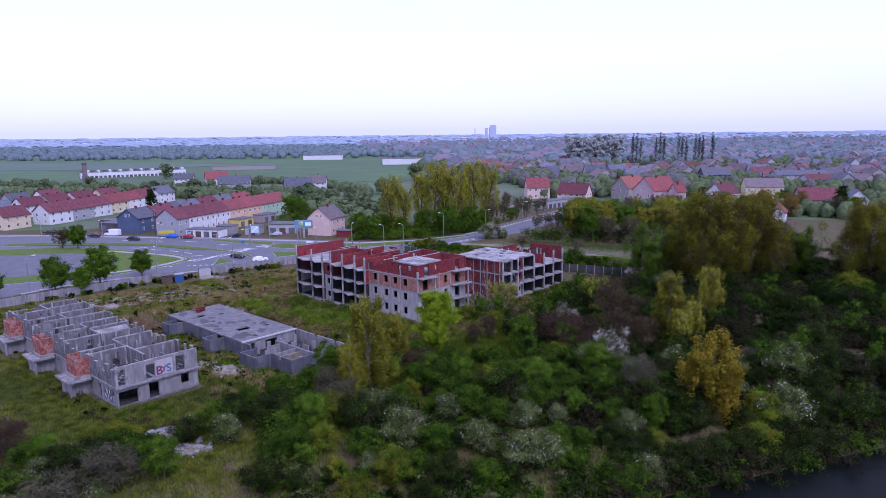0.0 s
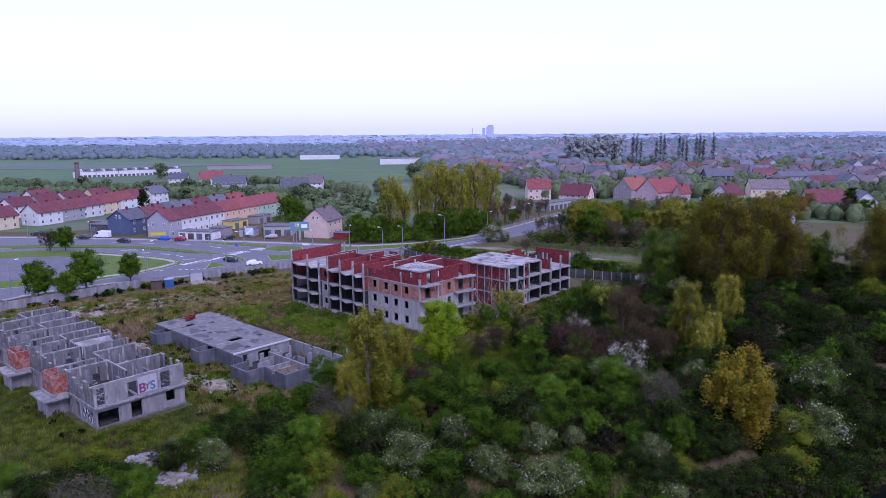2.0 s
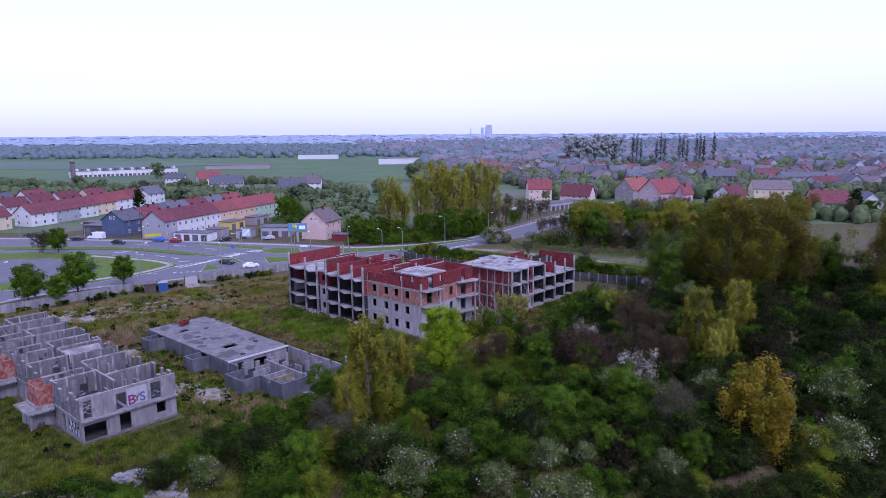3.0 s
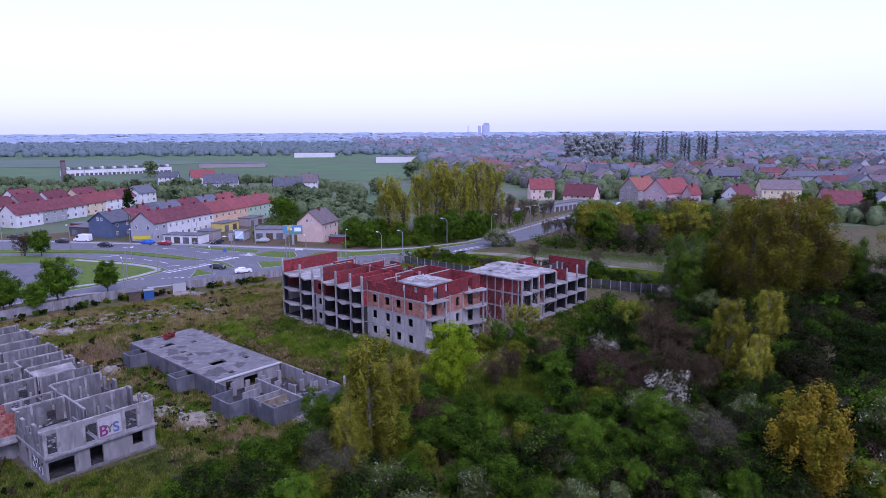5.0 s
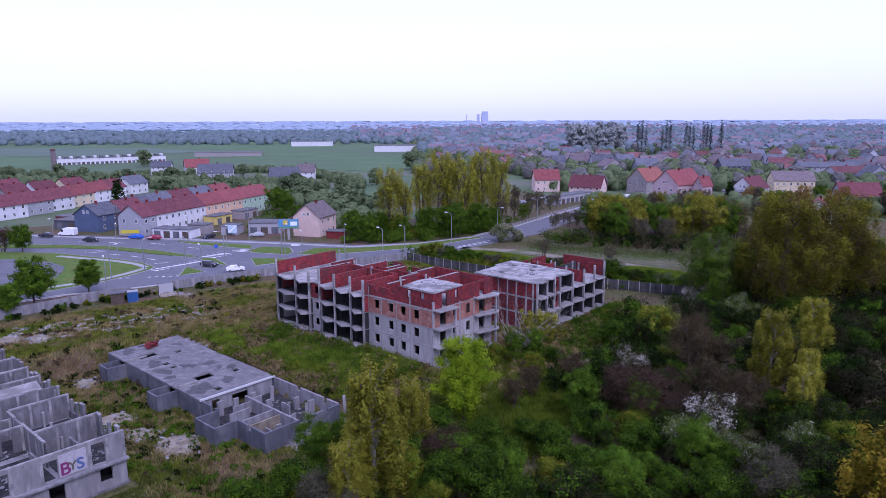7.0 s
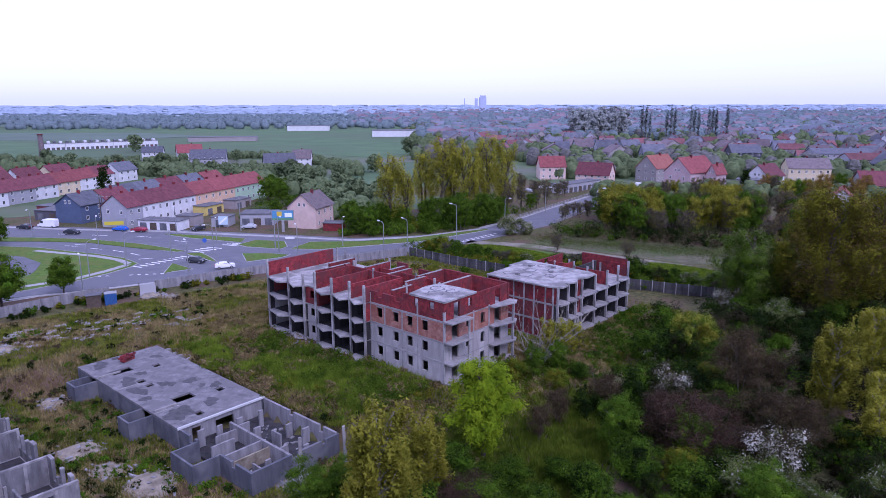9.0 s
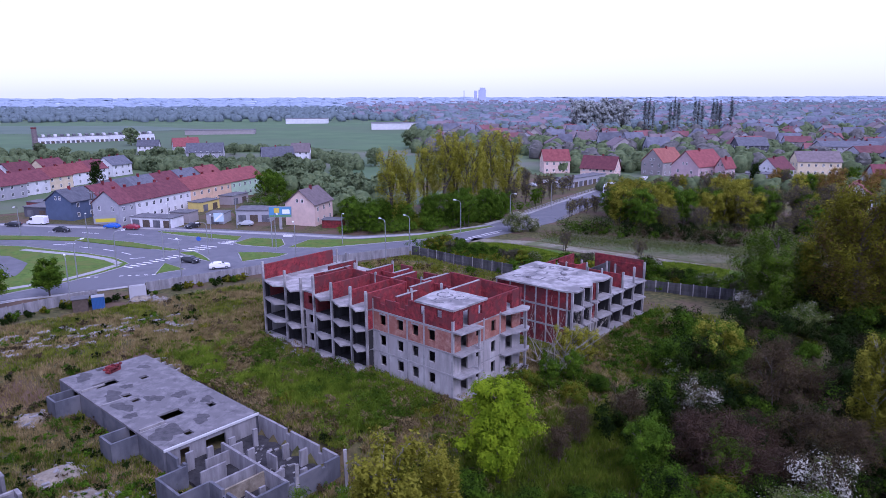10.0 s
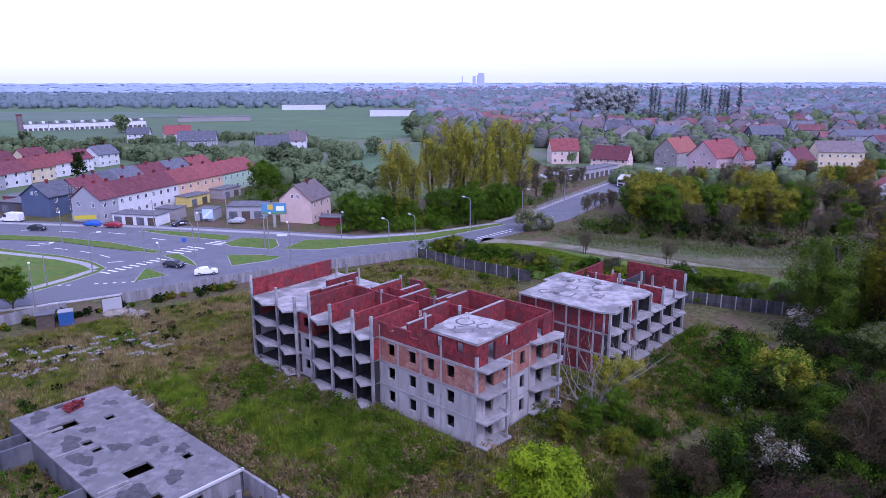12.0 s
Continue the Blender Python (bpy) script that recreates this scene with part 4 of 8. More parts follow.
for u, v, h, tilt in ((-25.2, -2.6, 5.6, 1), (-19.4, -2.8, 4.6, -1)):
    x, y = (SITE @ Vector((u, v, 0)))[:2]
    ob = thing("concrete_post", pose(x, y, ground_z(x, y), tilt, tilt, 20), "slender pale precast concrete post standing upright", "post", "posts by the cellar")
    part("shaft", Shape().box(-0.16, 0.16, -0.12, 0.12, 0, h), M_SLAB, ob)
    part("footing", Shape().box(-0.8, 0.8, -0.6, 0.6, -0.25, 0.12), M_CONC, ob, "rough concrete footing")


# ---------- the row of roofless houses ----------
RU0, RU1 = -56.15, -44.5
L0, L1, TOP = 0.15, 2.85, 5.65


def framed_wall(ob, axis, at, a, b, z0, z1, rng, t=0.24, gap=2.1, holes=(), label="", broken=0.0):
    """Grey block infill between pale concrete posts, with a pale ring beam on top where it was cast."""
    wall = wall_u if axis == "u" else wall_v
    top = z1 - 0.16
    body = part("block_wall", wall(Shape(), at, a, b, z0, top, holes, t), M_SHELL, ob, label)
    n = max(1, round((b - a) / gap))
    cuts = [a + (b - a) * k / n for k in range(n + 1)]
    runs = [(p, q) for p, q in zip(cuts[:-1], cuts[1:]) if rng.random() >= broken]
    for p, q in runs:
        part("ring_beam", wall(Shape(), at - 0.012, p, q - 0.004, top + 0.002, z1, (), t + 0.024), M_FRAMEC, body)
    for k, c in enumerate(cuts):
        p = min(max(c - 0.13, a), b - 0.26)
        if any(h[0] < p + 0.26 and h[1] > p for h in holes):
            continue
        h = top if any(abs(c - r[0]) < 0.01 or abs(c - r[1]) < 0.01 for r in runs) else z1 - rng.uniform(-0.25, 0.5)
        part("post", wall(Shape(), at - 0.02, p, p + 0.26, z0, h, (), t + 0.04), M_FRAMEC, body)
    return body


def low_parapet(ob, u, a, b, rng, t=0.26):
    """The long side walls: a sill wall with uneven stub piers standing up from it."""
    part("sill_wall", Shape().box(u, u + t, a, b, L1, L1 + 0.85 + rng.uniform(-0.1, 0.15)), M_SHELL, ob)
    v = a + rng.uniform(0.1, 0.5)
    while v < b - 0.7:
        w, h = rng.choice([0.35, 0.5, 0.75, 1.0]), rng.choice([1.5, 1.9, 2.3, 2.7, 2.85])
        part("pier", Shape().box(u - 0.012, u + t + 0.012, v, v + w, L1 + 0.02, L1 + h), M_SHELL, ob)
        if h > 2.2:
            part("pier_cap", Shape().box(u - 0.03, u + t + 0.03, v - 0.02, v + w + 0.02, L1 + h + 0.002, L1 + h + 0.12), M_FRAMEC, ob)
        v += w + rng.uniform(0.5, 1.5)


# each house: its stretch along the row, its cross walls on the garden side, on the street side, its spine walls
SHELLS = [
    (1.5, 9.1, (7.8,), (), ((-50.8, 4.8, 9.1),)),
    (9.1, 15.8, (15.55,), (10.45, 14.2), ((-50.8, 9.1, 15.6),)),
    (15.8, 24.9, (19.5, 24.3), (20.0,), ((-50.8, 20.2, 24.3),)),
    (24.9, 33.0, (28.6,), (25.4, 30.4), ((-50.8, 25.6, 28.6),)),
    (33.0, 40.6, (33.7, 38.2), (34.2, 39.0), ((-50.8, 33.9, 39.0),)),
    (40.6, 48.2, (43.6, 47.95), (43.2, 47.95), ((-50.8, 43.4, 47.9),)),
]


def row_house(i, v0, v1, east, west, spines):
    rng = random.Random(20 + i)
    ob = thing("roofless_row_house", site(0, 0), "roofless grey block house shell, " + ("with scrawled end wall" if i == 0 else "one of a row"), "ruin", "row of house shells")
    um = -50.8
    part("floor_slab", Shape().box(RU0 - 0.15, RU1 + 0.15, v0 - (0.4 if i == 0 else 0), v1 - 0.003, L1 - 0.22, L1), M_CONC_L, ob, "cracked concrete floor slab")
    part("footing", Shape().box(RU0 - 0.1, RU1 + 0.1, v0 - (0.1 if i == 0 else -0.003), v1 - 0.003, -0.5, L0), M_SHELL, ob)
    if i == 0:
        low = [(-55.9, -53.3, L0, 2.15), (-51.75, -50.35, L0, 2.3), (-47.1, -45.9, 0.95, 2.35)]
        part("end_wall", wall_v(Shape(), v0, RU0, RU1, L0, L1 - 0.22, low, 0.28), M_ENDWALL, ob, "pale rendered end wall")
        high = [(-55.8, -54.85, L1 + 0.15, 5.2), (-52.0, -50.75, L1 + 0.05, 5.0), (-47.7, -46.4, L1 + 0.1, 5.2)]
        part("end_wall", wall_v(Shape(), v0, RU0, RU1, L1, TOP - 0.14, high, 0.26), M_ENDWALL, ob, "pale block wall with sprayed lettering")
        part("ring_beam", Shape().box(RU0 - 0.02, RU1 + 0.02, v0 - 0.02, v0 + 0.28, TOP - 0.138, TOP + 0.02), M_FRAMEC, ob)
        for a in (RU0 - 0.02, -54.8, -53.5, -52.3, -48.05, -46.35, RU1 - 0.24):
            part("post", Shape().box(a, a + 0.26, v0 - 0.035, v0 + 0.24, L1, TOP - 0.14), M_FRAMEC, ob)
        for a in (-53.25, -50.3):
            part("post", Shape().box(a, a + 0.3, v0 - 0.02, v0 + 0.24, L0, L1 - 0.225), M_FRAMEC, ob)
        part("dwarf_wall", Shape().box(-52.2, -52.0, v0 + 0.3, 4.6, L1, 5.2).box(-48.5, -48.3, v0 + 0.3, 4.8, L1, 5.3), M_SHELL, ob)
    # dark sheet and dark walls put the rooms' shade behind the openings
    part("shade_floor", Shape().box(RU0 + 0.3, RU1 - 0.3, v0 + 0.3, v1 - 0.31, L0 + 0.003, L0 + 0.08), M_DARK, ob, "dark sheet painting the ground floor's shade")
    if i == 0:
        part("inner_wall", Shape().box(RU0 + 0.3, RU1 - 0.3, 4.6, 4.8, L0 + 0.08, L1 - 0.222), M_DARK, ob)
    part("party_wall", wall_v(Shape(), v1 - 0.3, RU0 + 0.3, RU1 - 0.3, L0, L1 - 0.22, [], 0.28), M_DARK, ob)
    for v in east:
        framed_wall(ob, "v", v, um + 0.24, RU1 - 0.02, L1, TOP, rng, gap=2.0, broken=0.12 if i else 0.0, label="grey block wall between pale posts")
    for k, v in enumerate(west):
        holes = [(RU0 + 3.3, RU0 + 4.3, L1, 5.0)] if k == 0 else [(RU0 + 0.9 + 1.3 * q, RU0 + 1.5 + 1.3 * q, L1 + 1.3, 5.0) for q in range(3)]
        framed_wall(ob, "v", v, RU0 + 0.02, um, L1, TOP - (0.0 if k == 0 else 0.45), rng, gap=1.75, holes=holes, broken=0.15, label="grey block wall between pale posts")
    for u, a, b in spines:
        framed_wall(ob, "u", u, a, b - 0.01, L1, TOP - 0.05, rng, gap=2.4, broken=0.2)
    low_parapet(ob, RU1 - 0.26, v0 + (0.35 if i == 0 else 0.02), v1 - 0.02, rng)
    low_parapet(ob, RU0, v0 + (0.35 if i == 0 else 0.02), v1 - 0.02, rng)
    w = v1 - v0
    part("garden_wall", wall_u(Shape(), RU1 - 0.28, v0 + 0.3, v1 - 0.003, L0, L1 - 0.22, [(v0 + 1.2, v0 + 2.6, L0 + 0.8, L0 + 2.1), (v1 - 3.2, v1 - 1.4, L0, L0 + 2.1)]), M_CONC_L, ob)
    part("street_wall", wall_u(Shape(), RU0, v0 + 0.3, v1 - 0.003, L0, L1 - 0.22, [(v0 + 0.9, v0 + 1.8, L0 + 0.2, L0 + 2.1), (v0 + w - 2.4, v0 + w - 1.4, L0, L0 + 2.1)]), M_ENDWALL, ob)
    for a in (v0 + 2.4, v0 + 4.6):
        part("post", Shape().box(RU0 - 0.025, RU0 + 0.2, a, a + 0.26, L0, L1 - 0.225), M_FRAMEC, ob)
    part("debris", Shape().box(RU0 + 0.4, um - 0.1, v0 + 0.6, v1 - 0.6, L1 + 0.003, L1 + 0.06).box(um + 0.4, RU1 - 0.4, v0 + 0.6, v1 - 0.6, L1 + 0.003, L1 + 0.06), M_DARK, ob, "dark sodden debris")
    for k in range(3):
        pu, pv = RU0 + rng.uniform(1, 10.5), v0 + rng.uniform(1, w - 1)
        part("post", Shape().box(pu, pu + 0.24, pv, pv + 0.24, L1 + 0.06, L1 + rng.uniform(1.2, 2.9)), M_FRAMEC, ob)
    if i in (1, 3, 5):
        # projecting brick bay over a flat-roofed porch
        c = (10.3, 24.7, 39.2)[i // 2]
        part("brick_bay", Shape().box(RU0 - 1.85, RU0 - 1.6, c, c + 3.5, L1 + 0.003, 5.2).box(RU0 - 1.6, RU0 - 0.003, c, c + 0.25, L1 + 0.003, 5.35).box(RU0 - 1.6, RU0 - 0.003, c + 3.25, c + 3.5, L1 + 0.003, 5.35), M_BAYBRICK, ob, "smeared red brick stair bay")
        part("bay_sill", Shape().box(RU0 - 2.05, RU0 - 0.003, c - 0.35, c + 3.7, L1 - 0.4, L1), M_FRAMEC, ob)
        part("porch_slab", Shape().box(RU0 - 3.3, RU0 - 0.16, c - 0.8, c + 4.4, L1 - 0.65, L1 - 0.403), M_FRAMEC, ob, "concrete porch roof slab")
        part("porch_wall", Shape().box(RU0 - 2.7, RU0 - 2.45, c + 0.3, c + 3.6, -0.2, L1 - 0.65).box(RU0 - 2.45, RU0, c + 0.3, c + 0.55, -0.2, L1 - 0.65).box(RU0 - 3.0, RU0 - 2.75, c - 0.6, c - 0.35, -0.2, L1 - 0.65), M_CONC_L, ob)
    if i == 2:
        # a fallen roof plate leaning in the middle of the row
        plate = Shape().prism([(-50.6, -1.9), (-45.2, -1.9), (-45.2, 1.9), (-50.6, 1.9)], 0, 0.18)
        tilt = pose(0, 26.6 - 4.6, L1 + 1.5, 24, 0, 0)
        plate.v = [tuple(tilt @ Vector(p)) for p in plate.v]
        part("fallen_plate", plate, M_SLAB, ob, "tilted pale concrete plate")
    rubble_on("rubble", ob, [(RU0 + 2.5, v0 + w * 0.6, L1 + 0.06, 1.6), (RU1 - 3, v0 + w * 0.3, L1 + 0.06, 1.8), (RU0 + 2.5, v0 + w * 0.25, L1 + 0.06, 1.4)], M_RUBBLE, rng, 46, 0.15)
    return ob


for i, row in enumerate(SHELLS):
    row_house(i, *row)


def sprayed(u, v, z, body, size, mat, label):
    """A sprayed letter: built-in font, thin relief on the wall."""
    cu = bpy.data.curves.new("letter", "FONT")
    cu.body, cu.size, cu.extrude, cu.offset = body, size, 0.01, 0.03
    tmp = new("letter_outline", cu)
    me = bpy.data.meshes.new_from_object(tmp.evaluated_get(bpy.context.evaluated_depsgraph_get()))
    bpy.data.objects.remove(tmp)
    ob = part("sprayed_letter", me, mat)
    ob.matrix_basis = site(u, v, z) @ pose(0, 0, 0, 90, 0, 0)
    tagged(ob, label, "graffiti", "sprayed letters")


SPRAY_PALE = ramp_mat("pale_spray_ground", (0.30, 0.29, 0.31), (0.42, 0.40, 0.42), 2.0, 0.8, 0.1, 6.0)
patch = part("sprayed_ground", Shape().box(-50.7, -48.2, 1.482, 1.496, L1 + 0.25, 5.3), SPRAY_PALE)
patch.matrix_basis = SITE
tagged(patch, "pale sprayed ground behind the letters", "graffiti")
sprayed(-50.65, 1.47, 3.2, "B", 1.75, plain_mat("purple_spray", (0.17, 0.02, 0.10), 0.6), "purple-red sprayed letter on the block wall")
sprayed(-49.85, 1.47, 3.45, "Y", 1.2, plain_mat("olive_spray", (0.10, 0.095, 0.07), 0.6), "dark olive sprayed letter on the block wall")
sprayed(-49.15, 1.47, 3.3, "S", 1.6, plain_mat("blue_spray", (0.07, 0.11, 0.26), 0.6), "blue sprayed letter on the block wall")
spray_rng = random.Random(44)
SCRAWL = [plain_mat("pale_blue_spray", (0.34, 0.38, 0.46), 0.6), plain_mat("black_spray", (0.03, 0.03, 0.04), 0.6)]
for k in range(14):
    v, z, a = 2.6 + 0.42 * (k % 7) + spray_rng.uniform(-0.1, 0.1), 1.0 + 0.8 * (k // 7), spray_rng.uniform(0.6, 2.4)
    c, d = Vector((RU0 - 0.02 - 0.001 * k, v, z)), Vector((0, math.cos(a), math.sin(a))) * spray_rng.uniform(0.25, 0.45)
    ob = part("sprayed_stroke", Shape().beam(c - d, c + d, 0.14, 0.02), SCRAWL[k % 2])
    ob.matrix_basis = SITE
    tagged(ob, "sprayed scrawl stroke low on the block wall", "graffiti", "sprayed strokes")


# ---------- houses ----------
M_RED = ramp_mat("red_roof_tiles", (0.15, 0.040, 0.044), (0.245, 0.072, 0.07), 0.8, 0.8, 0.3, 6.0, obj=0.15)
M_RED2 = ramp_mat("dark_red_roof_tiles", (0.10, 0.03, 0.04), (0.165, 0.052, 0.06), 0.8, 0.8, 0.3, 6.0, obj=0.15)
M_GREYROOF = ramp_mat("grey_roof_tiles", (0.075, 0.08, 0.10), (0.13, 0.135, 0.16), 0.8, 0.8, 0.3, 6.0, obj=0.2)
M_BROWNROOF = ramp_mat("brown_roof_tiles", (0.12, 0.095, 0.10), (0.19, 0.155, 0.16), 0.8, 0.8, 0.3, 6.0, obj=0.15)
M_ORANGE = ramp_mat("orange_roof_tiles", (0.21, 0.07, 0.055), (0.30, 0.115, 0.09), 0.8, 0.8, 0.3, 6.0)


def plaster(name, c):
    return ramp_mat(name, tuple(x * 0.82 for x in c), c, 0.5, 0.9, 0.15, 8.0, obj=0.04)


P_WHITE = plaster("white_render", (0.66, 0.66, 0.68))
P_GREY = plaster("grey_render", (0.36, 0.36, 0.39))
P_PEACH = plaster("peach_render", (0.68, 0.47, 0.32))
P_GREEN = plaster("mint_render", (0.42, 0.58, 0.42))
P_BLUE = plaster("slate_blue_render", (0.085, 0.115, 0.19))
P_PINK = plaster("pale_pink_render", (0.66, 0.50, 0.44))
P_ROSE = plaster("rose_render", (0.52, 0.38, 0.40))
P_CREAM = plaster("cream_render", (0.62, 0.52, 0.36))
P_DUN = plaster("dun_render", (0.33, 0.30, 0.30))
P_YELLOW = plaster("yellow_render", (0.62, 0.50, 0.16))
P_DARK = plaster("blackened_render", (0.09, 0.09, 0.11))
M_GLASS = plain_mat("window_glass", (0.03, 0.035, 0.045), 0.08, 0.0, 0.6)
M_FRAME = plain_mat("white_window_frame", (0.7, 0.7, 0.7), 0.5)
M_TAR = ramp_mat("tarred_flat_roof", (0.09, 0.09, 0.10), (0.16, 0.16, 0.175), 0.6, 0.9, 0.2, 5.0)
M_WOOD = ramp_mat("dark_wood", (0.06, 0.045, 0.035), (0.11, 0.085, 0.065), 2.0, 0.8, 0.2, 8.0)
M_STEEL = plain_mat("galvanised_steel", (0.30, 0.31, 0.32), 0.5, 0.6)
M_BLACK = plain_mat("black_rubber", (0.02, 0.02, 0.022), 0.7)


def window(parent, x, y, z, w, h, face):
    """A framed window on a wall; face: the outward axis, '-y', '+y', '-x' or '+x'."""
    s, g = Shape(), Shape()
    o = 0.05

    def put(sh, a0, a1, z0, z1, d0, d1):
        if face == "-y":
            sh.box(x + a0, x + a1, y - d1, y - d0, z0, z1)
        elif face == "+y":
            sh.box(x + a0, x + a1, y + d0, y + d1, z0, z1)
        elif face == "-x":
            sh.box(x - d1, x - d0, y + a0, y + a1, z0, z1)
        else:
            sh.box(x + d0, x + d1, y + a0, y + a1, z0, z1)

    f = 0.09
    put(s, -w / 2, w / 2, z, z + f, -0.02, o)
    put(s, -w / 2, w / 2, z + h - f, z + h, -0.02, o)
    put(s, -w / 2, -w / 2 + f, z + f, z + h - f, -0.02, o)
    put(s, w / 2 - f, w / 2, z + f, z + h - f, -0.02, o)
    put(s, -0.04, 0.04, z + f, z + h - f, -0.02, o)
    put(g, -w / 2 + f, w / 2 - f, z + f, z + h - f, -0.02, o - 0.03)
    win = part("window", s, M_FRAME, parent)
    part("pane", g, M_GLASS, win)
    return win


def gable_house(m, w, d, eave, ridge, wall_mat, roof_mat, label, along="x", wins=None, chimneys=1, name="house", category="house", group="", floors=2, ends=True, detail=True, over=0.4, front=None):
    """A house, w wide in x and d deep in y from its near left corner; the ridge runs along x or y."""
    ob = thing(name, m, label, category, group)
    s = Shape()
    r = Shape()
    t = 0.18
    if along == "x":
        c = d / 2
        s.v += [(0, 0, -0.3), (w, 0, -0.3), (w, d, -0.3), (0, d, -0.3), (0, 0, eave), (w, 0, eave), (w, d, eave), (0, d, eave), (0, c, ridge), (w, c, ridge)]
        s.f += [(0, 1, 5, 4), (2, 3, 7, 6), (1, 2, 6, 9, 5), (3, 0, 4, 8, 7), (4, 5, 9, 8), (6, 7, 8, 9), (0, 3, 2, 1)]
        k = (ridge - eave) / c
        for sg in (-1, 1):
            y0 = c + sg * (c + over)
            z0 = eave - k * over
            q = [(-over * ends, c, ridge + 0.05), (-over * ends, y0, z0 + 0.05), (w + over * ends, y0, z0 + 0.05), (w + over * ends, c, ridge + 0.05)]
            if sg > 0:
                q = q[::-1]
            n = len(r.v)
            r.v += q + [(a, b, z + t) for a, b, z in q]
            r.f += [(n + 3, n + 2, n + 1, n), (n + 4, n + 5, n + 6, n + 7)] + [(n + i, n + (i + 1) % 4, n + 4 + (i + 1) % 4, n + 4 + i) for i in range(4)]
    else:
        c = w / 2
        s.v += [(0, 0, -0.3), (w, 0, -0.3), (w, d, -0.3), (0, d, -0.3), (0, 0, eave), (w, 0, eave), (w, d, eave), (0, d, eave), (c, 0, ridge), (c, d, ridge)]
        s.f += [(0, 1, 5, 8, 4), (1, 2, 6, 5), (2, 3, 7, 9, 6), (3, 0, 4, 7), (5, 6, 9, 8), (7, 4, 8, 9), (0, 3, 2, 1)]
        k = (ridge - eave) / c
        for sg in (-1, 1):
            x0 = c + sg * (c + over)
            z0 = eave - k * over
            q = [(c, -over * ends, ridge + 0.05), (x0, -over * ends, z0 + 0.05), (x0, d + over * ends, z0 + 0.05), (c, d + over * ends, ridge + 0.05)]
            if sg < 0:
                q = q[::-1]
            n = len(r.v)
            r.v += q + [(a, b, z + t) for a, b, z in q]
            r.f += [(n + 3, n + 2, n + 1, n), (n + 4, n + 5, n + 6, n + 7)] + [(n + i, n + (i + 1) % 4, n + 4 + (i + 1) % 4, n + 4 + i) for i in range(4)]
    part("wall", s, wall_mat, ob)
    roof = part("roof", r, roof_mat, ob, "tiled pitched roof")
    rng = random.Random(int(m.translation.x * 7 + m.translation.y * 13))
    for i in range(chimneys):
        f = (i + 0.5 + rng.uniform(-0.2, 0.2)) / chimneys
        cx, cy = (w * f, d / 2 + 0.5) if along == "x" else (w / 2 + 0.4, d * f)
        part("chimney", Shape().box(cx - 0.35, cx + 0.35, cy - 0.28, cy + 0.28, ridge - 0.8, ridge + 0.75).box(cx - 0.42, cx + 0.42, cy - 0.35, cy + 0.35, ridge + 0.75, ridge + 0.9), M_BRICKRED, roof, "red brick chimney")
    if not detail:
        return ob
    fl = eave / floors
    for k in range(floors):
        z = k * fl + 0.95
        n = max(1, int(w / 2.9)) if front is None else front
        for i in range(n):
            window(ob, w * (i + 0.5) / n, 0, z, 1.0, 1.3, "-y")
        n = max(1, int(d / 3.4))
        for i in range(n):
            window(ob, w, d * (i + 0.5) / n, z, 0.95, 1.3, "+x")
            if ends:
                window(ob, 0, d * (i + 0.5) / n, z, 0.95, 1.3, "-x")
    if ridge - eave > 2.4:
        if along == "y":
            for dx in (-0.8, 0.8):
                window(ob, w / 2 + dx, 0, eave + 0.35, 0.8, 1.1, "-y")
        elif ends:
            window(ob, w, d / 2, eave + 0.3, 0.8, 1.1, "+x")
    return ob


ROW = math.degrees(math.atan2(0.94, 0.34))


def row_at(a, off=0.0, z=0.0):
    """A pose on the terrace's front line, a metres along it; x runs along the street front's back line."""
    x, y = -89.8 + 0.342 * a + 0.94 * off, 114.6 + 0.94 * a - 0.342 * off
    return pose(x, y, z, 0, 0, ROW)


# the terrace: x runs along the row, -y is the street side
terrace = [(0, 6.2, P_GREY, M_RED2, "grey terraced house with dark red roof"), (6.2, 11.9, P_WHITE, M_RED2, "white terraced house with dark red roof"), (18.1, 12.2, P_WHITE, M_RED2, "white terraced house with dark red roof"),
           (30.3, 11, P_PEACH, M_RED, "peach terraced house with red tiled roof"), (41.3, 10.5, P_PEACH, M_RED, "peach terraced house with red tiled roof"), (51.8, 19.5, P_GREEN, M_RED, "mint green terraced house with red tiled roof")]
for a, w, wm, rm, lab in terrace:
    gable_house(row_at(a + 0.02), w - 0.04, 9.5, 6.2, 9.6, wm, rm, lab, "x", chimneys=2 if w > 7 else 1, name="terraced_house", group="terrace", ends=(a == 0 or a > 50), over=0.35)
x0, y0 = -107.4, 122.9
gable_house(pose(x0 - 9.2, y0 + 3.2, 0, 0, 0, -19), 9.8, 9.5, 5.6, 8.8, P_BLUE, M_GREYROOF, "slate blue gabled house with grey roof", "y", front=0)
gable_house(pose(x0 - 4.6, y0 + 12.6, 0, 0, 0, -19), 8.6, 11, 5.6, 8.8, P_PEACH, M_RED2, "pink house with red roof behind the blue one", "y")
for i, (dx, dy, wm, rm) in enumerate(((-1.5, 24, P_GREY, M_GREYROOF), (2.2, 35, P_WHITE, M_GREYROOF), (6, 46, P_WHITE, M_RED2), (10, 57, P_GREY, M_GREYROOF), (14.5, 68, P_CREAM, M_RED))):
    gable_house(pose(x0 - 4.6 + dx, y0 + dy, 0, 0, 0, -19), 8.6, 11, 5.4, 8.6, wm, rm, "back-row house with pitched tiled roof", "y", name="row_house", group="back row")
